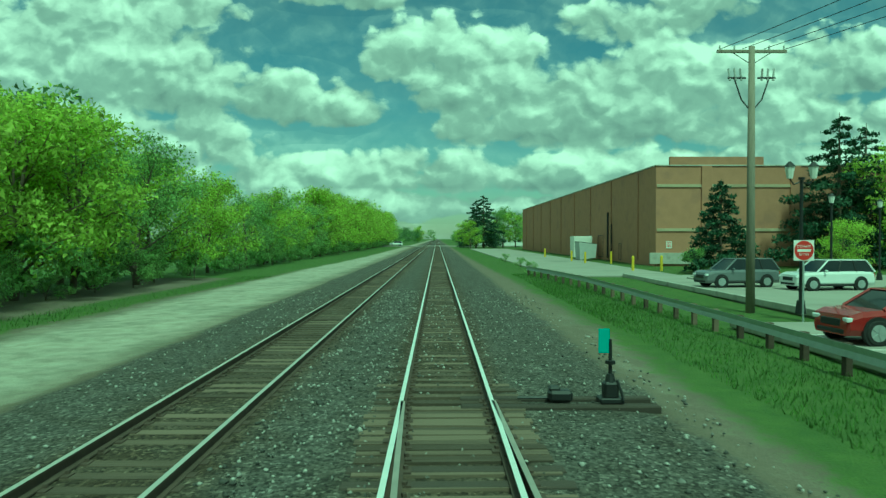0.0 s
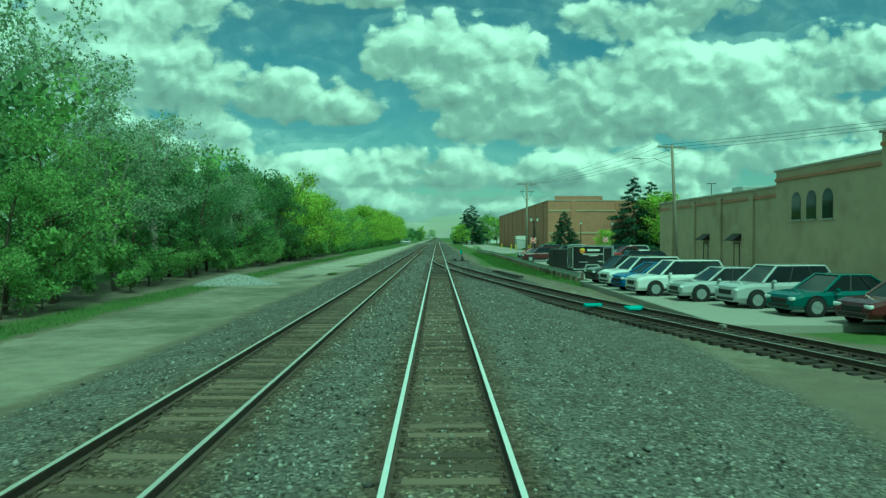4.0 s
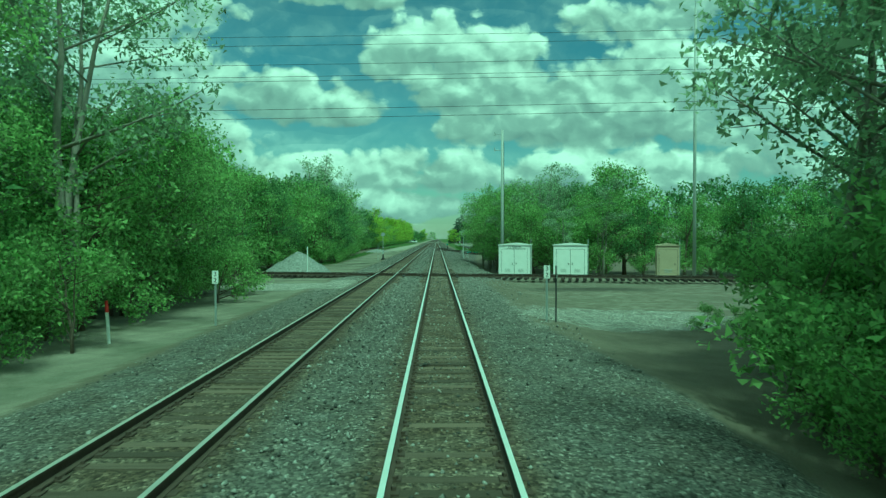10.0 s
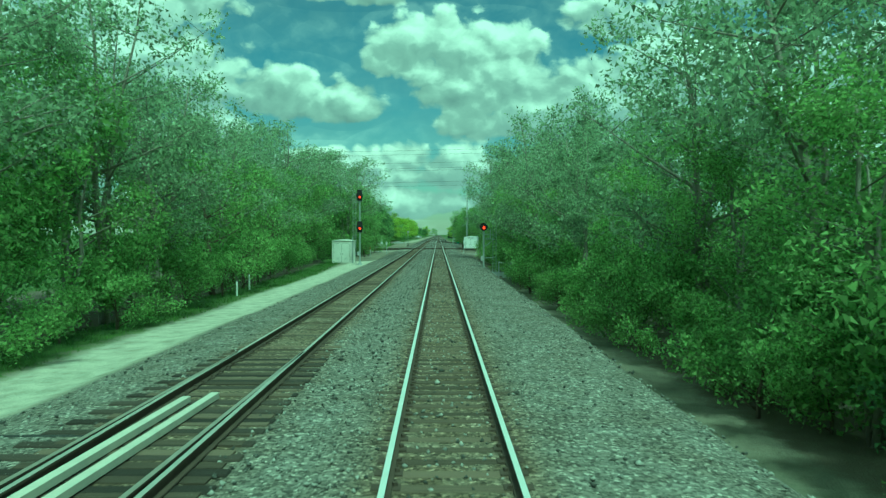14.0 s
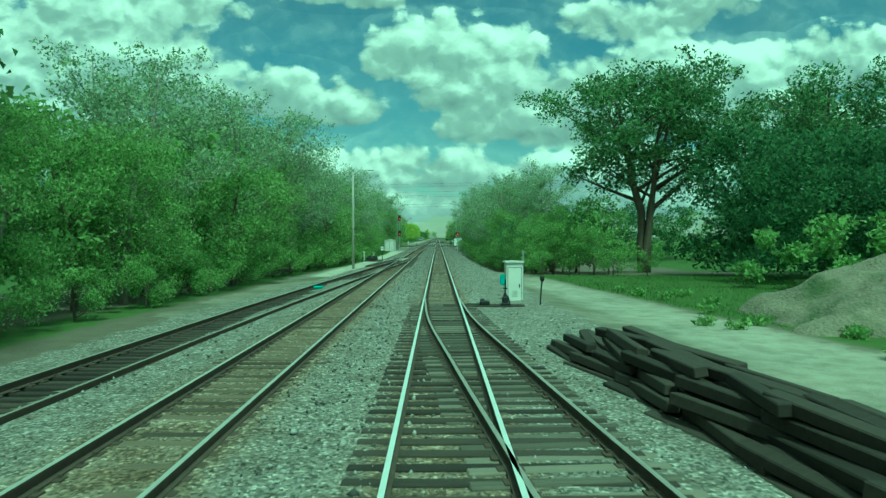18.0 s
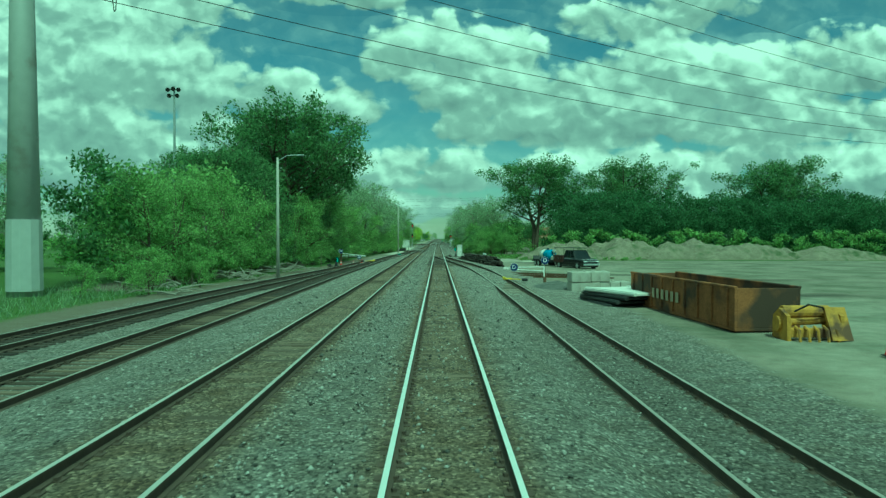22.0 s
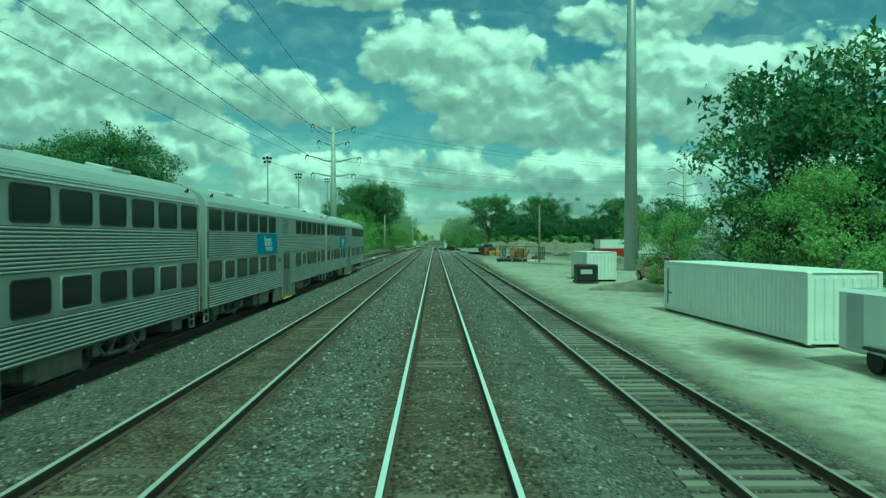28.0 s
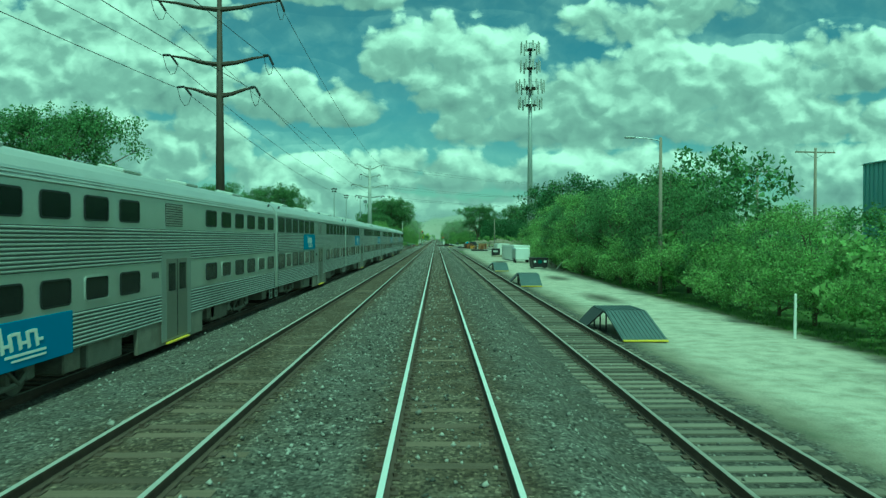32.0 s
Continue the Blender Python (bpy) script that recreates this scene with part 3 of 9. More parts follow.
def ground_material():
    m = bpy.data.materials.new("ground")
    m.use_nodes = True
    nt = m.node_tree
    bsdf = nt.nodes["Principled BSDF"]
    L = nt.links.new
    co = nt.nodes.new("ShaderNodeTexCoord").outputs["Object"]

    def noise_tex(s, d=5, r=0.55):
        n = nt.nodes.new("ShaderNodeTexNoise")
        n.inputs["Scale"].default_value, n.inputs["Detail"].default_value, n.inputs["Roughness"].default_value = s, d, r
        L(co, n.inputs["Vector"])
        return n.outputs[0]

    def ramp(fac, *stops):
        r = nt.nodes.new("ShaderNodeValToRGB")
        e = r.color_ramp.elements
        e[0].position, e[0].color = stops[0][0], (*stops[0][1], 1)
        e[1].position, e[1].color = stops[-1][0], (*stops[-1][1], 1)
        for p, c in stops[1:-1]:
            e.new(p).color = (*c, 1)
        L(fac, r.inputs[0])
        return r.outputs[0]

    def mix(fac, a, b, mode="MIX"):
        n = nt.nodes.new("ShaderNodeMix")
        n.data_type, n.blend_type = "RGBA", mode
        if isinstance(fac, float):
            n.inputs[0].default_value = fac
        else:
            L(fac, n.inputs[0])
        L(a, n.inputs[6])
        L(b, n.inputs[7])
        return n.outputs[2]

    def math_n(op, a, b):
        n = nt.nodes.new("ShaderNodeMath")
        n.operation = op
        for i, v in enumerate((a, b)):
            if isinstance(v, float):
                n.inputs[i].default_value = v
            else:
                L(v, n.inputs[i])
        return n.outputs[0]

    vor = nt.nodes.new("ShaderNodeTexVoronoi")
    vor.inputs["Scale"].default_value = 22.0
    L(co, vor.inputs["Vector"])
    sepc = nt.nodes.new("ShaderNodeSeparateColor")
    L(vor.outputs["Color"], sepc.inputs[0])
    n_big, n_mid, n_fine = noise_tex(0.25), noise_tex(1.6), noise_tex(26, 4)
    stones = ramp(sepc.outputs[0], (0.0, (0.065, 0.063, 0.060)), (0.5, (0.185, 0.180, 0.17)), (0.90, (0.30, 0.29, 0.27)), (1.0, (0.58, 0.56, 0.53)))
    tone = ramp(n_mid, (0.3, (0.66, 0.62, 0.56)), (0.7, (1.05, 1.03, 1.0)))
    age = nt.nodes.new("ShaderNodeAttribute")
    age.attribute_name = "age"
    ballast = mix(1.0, mix(1.0, stones, tone, "MULTIPLY"), age.outputs["Color"], "MULTIPLY")
    rusty = nt.nodes.new("ShaderNodeAttribute")
    rusty.attribute_name = "stain"
    brown = ramp(n_mid, (0.3, (0.72, 0.60, 0.47)), (0.7, (0.98, 0.88, 0.76)))
    ballast = mix(rusty.outputs["Fac"], ballast, mix(1.0, ballast, brown, "MULTIPLY"))
    gravel = mix(0.5, ramp(n_fine, (0.3, (0.13, 0.12, 0.10)), (0.7, (0.31, 0.29, 0.245))), ramp(n_mid, (0.3, (0.15, 0.135, 0.11)), (0.7, (0.30, 0.275, 0.23))))
    gravel = mix(1.0, gravel, ramp(n_big, (0.36, (0.62, 0.66, 0.58)), (0.60, (1.12, 1.10, 1.06))), "MULTIPLY")
    dirt = mix(0.5, ramp(n_fine, (0.3, (0.10, 0.085, 0.065)), (0.7, (0.20, 0.175, 0.14))), ramp(n_mid, (0.3, (0.12, 0.10, 0.075)), (0.7, (0.19, 0.165, 0.13))))
    grass = mix(0.5, ramp(n_fine, (0.25, (0.030, 0.046, 0.016)), (0.75, (0.125, 0.175, 0.046))), ramp(n_mid, (0.3, (0.062, 0.096, 0.028)), (0.7, (0.135, 0.178, 0.05))))

    def mask(name, amount=0.5):
        a = nt.nodes.new("ShaderNodeAttribute")
        a.attribute_name = name
        w = math_n("ADD", a.outputs["Fac"], math_n("MULTIPLY", math_n("SUBTRACT", math_n("ADD", math_n("MULTIPLY", n_mid, 0.6), math_n("MULTIPLY", n_fine, 0.4)), 0.5), 1.6))
        r = nt.nodes.new("ShaderNodeMapRange")
        r.inputs[1].default_value, r.inputs[2].default_value = 0.35, 0.65
        L(w, r.inputs[0])
        return r.outputs[0]

    col = mix(mask("gravel"), dirt, gravel)
    white = nt.nodes.new("ShaderNodeAttribute")
    white.attribute_name = "pale"
    lime = ramp(n_fine, (0.3, (0.44, 0.42, 0.35)), (0.7, (0.66, 0.63, 0.54)))
    col = mix(math_n("MULTIPLY", white.outputs["Fac"], ramp(n_mid, (0.3, (0.45, 0.45, 0.45)), (0.62, (1.0, 1.0, 1.0)))), col, lime)
    col = mix(mask("grassy"), col, grass)
    wet = nt.nodes.new("ShaderNodeAttribute")
    wet.attribute_name = "damp"
    mud = nt.nodes.new("ShaderNodeRGB")
    mud.outputs[0].default_value = (0.050, 0.044, 0.036, 1)
    col = mix(math_n("MULTIPLY", wet.outputs["Fac"], 0.92), col, mud.outputs[0])
    mb = mask("ballast")
    col = mix(mb, col, ballast)
    L(col, bsdf.inputs["Base Color"])
    bsdf.inputs["Roughness"].default_value = 0.95
    bsdf.inputs["Specular IOR Level"].default_value = 0.2
    hb = math_n("ADD", math_n("MULTIPLY", vor.outputs["Distance"], -0.5), math_n("MULTIPLY", n_fine, 0.25))
    bump = nt.nodes.new("ShaderNodeBump")
    bump.inputs["Strength"].default_value, bump.inputs["Distance"].default_value = 0.8, 0.05
    L(hb, bump.inputs["Height"])
    L(bump.outputs[0], bsdf.inputs["Normal"])
    return m


build_ground()


# ---- tracks ----
RAIL = [(-0.036, 0.0), (-0.0365, -0.03), (-0.010, -0.045), (-0.010, -0.135), (-0.072, -0.152), (-0.076, -0.168), (0.076, -0.168), (0.072, -0.152), (0.010, -0.135), (0.010, -0.045), (0.0365, -0.03), (0.036, 0.0)]
RAIL_SLOTS = [1, 1, 1, 1, 1, 1, 1, 1, 1, 1, 1, 0]
GAUGE = 0.754


def offset_path(path, a):
    out = []
    path = [Vector(p) for p in path]
    for k, p in enumerate(path):
        d = path[min(k + 1, len(path) - 1)] - path[max(k - 1, 0)]
        d.z = 0
        d.normalize()
        out.append(p + Vector((d.y, -d.x, 0)) * a)
    return out


def along(path, step, jitter=0.0):
    """Points and headings each step metres along a path."""
    path = [Vector(p) for p in path]
    out, rest = [], 0.0
    for a, b in zip(path, path[1:]):
        d = b - a
        n = d.length
        s = rest
        while s < n:
            q = min(max(s + random.uniform(-jitter, jitter), 0), n)
            out.append((a + d * (q / n), math.atan2(d.y, d.x)))
            s += step
        rest = s - n
    return out


TIE_MESHES = {}


def tie_mesh(kind, mat, n=3):
    key = kind
    if key not in TIE_MESHES:
        TIE_MESHES[key] = [Build().box((0, 0, -0.09), (2.59 + 0.03 * k, 0.225 + 0.012 * k, 0.18), ch=0.018).mesh("tie", mat) for k in range(n)]
    return TIE_MESHES[key]


def track(label, path, top="rail_top", tie_mat="tie", near=(0, 0), step=0.495, ties=True, skip=()):
    """Rails, plates and sleepers. near: the stretch of y in which each sleeper is an object of its own."""
    t = thing("railway_track", label=label, category="railway track", group="railway tracks", kind="structure")
    for s in (-1, 1):
        part("rail", Build().sweep(RAIL, offset_path(path, s * GAUGE), RAIL_SLOTS), [MAT[top], MAT["rail_side"]], t)
    if not ties:
        return t
    far, plates = Build(), Build()
    k = 0
    for p, h in along(path, step, 0.02):
        if any(a < p.y < b for a, b in skip):
            continue
        rz = math.degrees(h) - 90 + random.uniform(-0.8, 0.8)
        z = p.z - 0.182 + random.uniform(-0.012, 0.006)
        off = random.uniform(-0.05, 0.05)
        if near[0] < p.y < near[1]:
            part("tie", random.choice(tie_mesh(tie_mat, MAT[tie_mat])), None, t, at=pose(p.x + off, p.y, z, 0, 0, rz))
        elif p.y < 90:
            far.box((p.x + off, p.y, z - 0.09), (2.6, 0.23, 0.18), (0, 0, rz))
        if p.y < 60:
            side = Vector((math.sin(h), -math.cos(h), 0))
            fw = Vector((math.cos(h), math.sin(h), 0))
            for s in (-1, 1):
                c = p + side * (s * GAUGE)
                plates.box((c.x, c.y, p.z - 0.172), (0.34, 0.19, 0.022), (0, 0, rz))
                e = 1 if (k + s) % 4 else -1
                q = c + side * (-s * 0.10)
                plates.box((q.x + fw.x * 0.05 * e, q.y + fw.y * 0.05 * e, p.z - 0.145), (0.05, 0.06, 0.05), (0, 0, rz + 20 * e))
        k += 1
    if far.v:
        tagged(part("ties", far, MAT["tie_pale_joined" if tie_mat == "tie_pale" else "tie_joined"], t), kind="stuff")
    tagged(part("tie_plates", plates, MAT["rail_side"], t), kind="stuff")
    return t


def bend(points, n=24):
    """A smooth path through (x, y, z) points, ordered along y."""
    pts = sorted(points, key=lambda p: p[1])
    ys = np.array([p[1] for p in pts])
    out = []
    m = [0.0] * len(pts)

    def slopes(vals):
        d = np.diff(vals) / np.diff(ys)
        mid = np.where(d[1:] * d[:-1] > 0, 2 * d[1:] * d[:-1] / (d[1:] + d[:-1] + 1e-12), 0.0)
        return np.concatenate(([d[0]], mid, [d[-1]]))
    for c in (0, 2):
        vals = np.array([p[c] for p in pts])
        sl = slopes(vals)
        col = []
        for k in range(len(pts) - 1):
            h = ys[k + 1] - ys[k]
            for j in range(n):
                t = j / n
                col.append((2 * t**3 - 3 * t**2 + 1) * vals[k] + (t**3 - 2 * t**2 + t) * h * sl[k] + (-2 * t**3 + 3 * t**2) * vals[k + 1] + (t**3 - t**2) * h * sl[k + 1])
        col.append(vals[-1])
        out.append(col)
    yy = []
    for k in range(len(pts) - 1):
        yy += [ys[k] + (ys[k + 1] - ys[k]) * j / n for j in range(n)]
    yy.append(ys[-1])
    return [(x, float(y), z) for x, y, z in zip(out[0], yy, out[1])]


MAIN = [(0, -760, 0), (0, 1800, 0)]
SECOND = [(-4.0, -760, 0), (-4.0, 1800, 0)]
CROSS_Y, SKEW = -136.0, math.tan(radians(11.3))
LADDER = bend([(-9.02, -760, -0.32), (-9.0, -430, -0.32), (-8.8, -390, -0.25), (-8.35, -365, -0.18), (-7.2, -330, -0.08), (-5.3, -295, 0), (-4.25, -272, 0), (-4.02, -258, 0)])
LADDER2 = bend([(-13.2, -760, -0.3), (-13.2, -430, -0.3), (-12.7, -405, -0.3), (-11.4, -385, -0.27), (-9.8, -367, -0.20), (-8.9, -352, -0.15)])
SIDING = bend([(4.5, -760, -0.48), (4.6, -560, -0.52), (4.48, -440, -0.44), (4.25, -400, -0.27), (3.6, -375, -0.05), (2.35, -358, 0), (0.95, -342, 0), (0.22, -332, 0), (0.03, -325, 0)])
SPUR = bend([(0.03, 12, 0), (0.25, 4, 0), (0.95, -6, 0), (2.3, -18, 0), (3.9, -29, -0.03), (6.2, -42, -0.08), (9.6, -56, -0.15), (13.2, -68, -0.22), (17.5, -79, -0.3)])
track("main railway track with polished rails on weathered wooden ties", MAIN, near=(-330, -190), skip=((-22.3, 9.3), (-362.4, -327.7)))
track("second main railway track with polished rails on weathered wooden ties", SECOND, "rail_top_worn", near=(-330, -190), skip=((-284.3, -257.7),))
track("yard track curving away on dark wooden ties", LADDER, "rail_top_dull", "tie_dark", near=(-400, -300))
track("outer yard track with rusty rails on dark wooden ties", LADDER2, "rail_top_dull", "tie_dark", near=(-420, -370))
track("siding with dull rails on pale weathered ties", SIDING, "rail_top_dull", "tie_pale", near=(-480, -345))
track("curving spur track with rusty rails on dark ties", SPUR, "rail_top_dull", "tie_dark", near=(-80, -12))
# ---- trees ----
def leaf_mesh(name, centres, radii, count, size, mat, seed, flat=0.75):
    """Leaves round the given centres: small bent rhombs, thrown at random."""
    rng = np.random.default_rng(seed)
    c = np.array(centres)
    w = np.array(radii) ** 2
    pick = rng.choice(len(c), count, p=w / w.sum())
    d = rng.normal(size=(count, 3))
    d /= np.linalg.norm(d, axis=1)[:, None]
    r = np.array(radii)[pick] * rng.random(count) ** 0.6 * 1.08
    p = c[pick] + d * r[:, None] * np.array([1, 1, flat])
    a = rng.normal(size=(count, 3)) + d * 0.3
    a /= np.linalg.norm(a, axis=1)[:, None]
    up = rng.normal(size=(count, 3)) + np.array([0, 0, 0.25])
    b = np.cross(a, up)
    b /= np.linalg.norm(b, axis=1)[:, None] + 1e-9
    s = size * rng.uniform(0.55, 1.35, count)[:, None]
    v = np.stack([p - a * s * 0.5 + b * s * 0.1, p + b * s * 0.42 + a * s * 0.18, p + a * s * 0.5 - b * s * 0.32], 1).reshape(-1, 3)
    me = bpy.data.meshes.new(name)
    me.vertices.add(count * 3)
    me.vertices.foreach_set("co", v.ravel())
    me.loops.add(count * 3)
    me.loops.foreach_set("vertex_index", np.arange(count * 3))
    me.polygons.add(count)
    me.polygons.foreach_set("loop_start", np.arange(count) * 3)
    me.polygons.foreach_set("loop_total", np.full(count, 3))
    me.materials.append(mat)
    me.update(calc_edges=True)
    return me


def make_tree(name, label, height, spread, trunk_r, bare, leaves, size, mat, bark, seed, limbs=9, stems=1, top=0.35, lean=0.0, clump=1.0, category="tree"):
    """A tapered trunk with limbs and twigs, and a crown of small leaves round their ends. bare: where the crown begins, as a share of the height."""
    rng = random.Random(seed)
    wood, ends, rad = Build(), [], []
    for st in range(stems):
        ang = rng.uniform(0, 6.28)
        sp = 0.0 if stems == 1 else rng.uniform(0.2, 0.55) * spread
        hh = height * rng.uniform(0.8, 1.0) if st else height * 0.93
        n = 6
        pts, rs = [], []
        for i in range(n + 1):
            f = i / n
            pts.append(Vector((math.cos(ang) * sp * f * f + 0.12 * rng.uniform(-1, 1) * (i > 0) * height / 8 + lean * f * height, math.sin(ang) * sp * f * f + 0.12 * rng.uniform(-1, 1) * (i > 0) * height / 8, hh * 0.9 * f)))
            rs.append(trunk_r / (1 if st == 0 else 1.3) * (1 - 0.88 * f) * (1.25 if i == 0 else 1))
        wood.tube([p - Vector((0, 0, 0.4)) if i == 0 else p for i, p in enumerate(pts)], rs, 7 if leaves > 3000 else 5)
        ends.append(pts[-1]); rad.append(spread * 0.22 * clump)
        m = max(3, limbs // stems)
        for k in range(m):
            f = bare + (0.96 - bare) * (k + rng.random() * 0.7) / m
            i = min(n - 1, int(f * n))
            p0 = pts[i].lerp(pts[i + 1], f * n - i)
            a = k * 2.4 + rng.uniform(-0.5, 0.5)
            shape = math.sin(math.pi * min(1.0, max(0.12, (f - bare) / (1 - bare) * (1 - top) + top))) ** 0.7
            ln = spread * shape * rng.uniform(0.65, 1.05)
            rise = rng.uniform(0.25, 0.75) * ln
            p1 = p0 + Vector((math.cos(a) * ln * 0.5, math.sin(a) * ln * 0.5, rise * 0.5))
            p2 = p0 + Vector((math.cos(a) * ln * 0.95, math.sin(a) * ln * 0.95, rise))
            r0 = max(0.015, rs[i] * 0.5)
            wood.tube([p0, p1, p2], [r0, r0 * 0.6, r0 * 0.2], 4)
            ends += [p2, p1]
            rad += [spread * 0.25 * clump * rng.uniform(0.7, 1.2), spread * 0.22 * clump]
            for q in range(3):
                t0 = p1.lerp(p2, rng.random())
                e = t0 + Vector((rng.uniform(-1, 1), rng.uniform(-1, 1), rng.uniform(-0.1, 0.8))) * spread * 0.3
                if leaves > 3000:
                    wood.tube([t0, e], [r0 * 0.4, r0 * 0.12], 3)
                ends.append(e)
                rad.append(spread * 0.17 * clump * rng.uniform(0.6, 1.3))
    t = thing(name, (0, 0, 0), label=label, category=category)
    part("trunk", wood, bark, t, smooth=True)
    part("crown", leaf_mesh("crown", ends, rad, leaves, size, mat, seed), None, t)
    return t


def make_conifer(name, label, height, spread, mat, seed, leaves):
    rng = random.Random(seed)
    wood, ends, rad = Build(), [], []
    wood.tube([(0, 0, -0.4), (0.05, 0, height * 0.5), (0, 0, height)], [height * 0.022, height * 0.013, 0.02], 7)
    for k in range(46):
        f = 0.10 + 0.88 * k / 46
        a = k * 2.4 + rng.uniform(-0.3, 0.3)
        ln = spread * (1 - f) ** 0.8 * rng.uniform(0.75, 1.1) + 0.15
        z = height * f
        e = Vector((math.cos(a) * ln, math.sin(a) * ln, z - 0.12 * ln))
        wood.tube([(0, 0, z), e], [0.035, 0.01], 4)
        for q in (0.45, 0.75, 1.0):
            ends.append(Vector((e.x * q, e.y * q, z - 0.12 * ln * q)))
            rad.append(0.18 * ln + 0.18)
    t = thing(name, label=label, category="conifer")
    part("trunk", wood, MAT["bark"], t, smooth=True)
    part("crown", leaf_mesh("crown", ends, rad, leaves, 0.30, mat, seed, 0.5), None, t)
    return t


PROTO = Vector((0, -1500, -60))
KINDS = {}


def proto(key, ob):
    KINDS.setdefault(key, []).append(ob)


LBL = {"full": "leafy green roadside tree with a dense crown", "tall": "tall airy tree with bare limbs showing", "shrub": "dense green shrub among the undergrowth",
       "bright": "leafy tree with sunlit yellow-green put into its leaf colour", "big": "large spreading shade tree with a thick trunk", "thin": "slender pale-trunked sapling with sparse leaves", "dark": "dark green dense leafy tree"}
for s in range(3):
    proto("full", make_tree("tree", LBL["full"], 9.5, 3.5, 0.16, 0.10, 8200, 0.175, MAT["leaf"], MAT["bark"], 11 + s, 20, 2, 0.25, clump=1.12))
    proto("dark", make_tree("tree", LBL["dark"], 9.5, 3.3, 0.17, 0.06, 8200, 0.175, MAT["leaf_dark"], MAT["bark"], 31 + s, 20, 2, 0.25, clump=1.12))
    proto("tall", make_tree("tree", LBL["tall"], 13.5, 4.0, 0.19, 0.30, 7000, 0.17, MAT["leaf_grey"], MAT["bark_pale"], 51 + s, 22, 3, 0.22, clump=0.95))
    proto("shrub", make_tree("shrub", LBL["shrub"], 3.2, 1.9, 0.05, 0.05, 2600, 0.125, MAT["leaf"], MAT["bark"], 71 + s, 9, 3, 0.45, clump=1.15, category="shrub"))
for s in range(2):
    proto("near", make_tree("tree", LBL["full"], 9.8, 3.2, 0.13, 0.12, 13500, 0.125, MAT["leaf"], MAT["bark_pale"], 171 + s, 24, 3, 0.25, clump=1.1))
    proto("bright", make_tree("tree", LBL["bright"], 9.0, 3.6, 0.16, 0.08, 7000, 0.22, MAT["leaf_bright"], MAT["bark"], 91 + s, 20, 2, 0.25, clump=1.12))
    proto("thin", make_tree("tree", LBL["thin"], 10.0, 1.9, 0.085, 0.40, 4500, 0.13, MAT["leaf_grey"], MAT["bark_pale"], 111 + s, 11, 2, 0.25, clump=0.9))
    proto("big", make_tree("tree", LBL["big"], 15.0, 6.8, 0.40, 0.34, 26000, 0.25, MAT["leaf_dark"], MAT["bark"], 131 + s, 36, 3, 0.30, clump=0.82))
    proto("low", make_tree("tree", LBL["full"], 9.5, 4.1, 0.14, 0.03, 2600, 0.36, MAT["leaf"] if s else MAT["leaf_dark"], MAT["bark"], 191 + s, 21, 3, 0.30, clump=1.12))
    proto("lowshrub", make_tree("shrub", LBL["shrub"], 3.2, 1.9, 0.05, 0.05, 900, 0.26, MAT["leaf"], MAT["bark"], 201 + s, 6, 2, 0.45, clump=1.2, category="shrub"))
for s in range(2):
    proto("belt", make_tree("tree", LBL["dark"], 10.5, 4.3, 0.14, 0.02, 3000, 0.34, MAT["leaf_deep"], MAT["bark"], 211 + s, 22, 3, 0.30, clump=1.12))
proto("conifer", make_conifer("conifer", "dark green spruce beside the car park", 12.0, 5.0, MAT["needle"], 151, 11000))
proto("pine", make_conifer("conifer", "small dark pine beside the car park", 7.0, 2.8, MAT["needle"], 153, 5000))
USED = set()


WOODLAND = thing("woodland", (0, 0, 0), 0, "leafy green woodland behind the trackside trees", "woodland", kind="stuff")


def plant(key, x, y, scale=1.0, sz=1.0, rz=None, z=None, label="", group="", bulk=False):
    """Stands one tree of a kind at a place; the first of each pattern is that pattern itself."""
    rz = random.uniform(0, 360) if rz is None else rz
    z = ground_z(x, y) - 0.05 if z is None else z
    if bulk:
        if abs(x) > 15 or y > 40:
            key = {"full": "low", "dark": "low", "bright": "low" if abs(x) > 40 else "bright", "big": "low", "shrub": "lowshrub", "near": "low"}.get(key, key)
        sz = sz * (1.35 if key == "low" and scale > 1.6 else 1)
    k = random.choice(KINDS[key])
    m = pose(x, y, z, 0, 0, rz)
    sc = (scale, scale, scale * sz)
    if bulk:
        for o in k.children:
            if key in ("low", "lowshrub", "shrub", "belt") and o.name.startswith("trunk"):
                continue
            c = o.copy()
            scene.collection.objects.link(c)
            c.parent = WOODLAND
            c.matrix_basis = m @ Matrix.Diagonal((*sc, 1))
        return None
    if k.name not in USED:
        USED.add(k.name)
        k.matrix_basis = m @ Matrix.Diagonal((*sc, 1))
        ob = k
    else:
        ob = copy_thing(k, m)
        ob.scale = sc
    return tagged(ob, label, group=group)


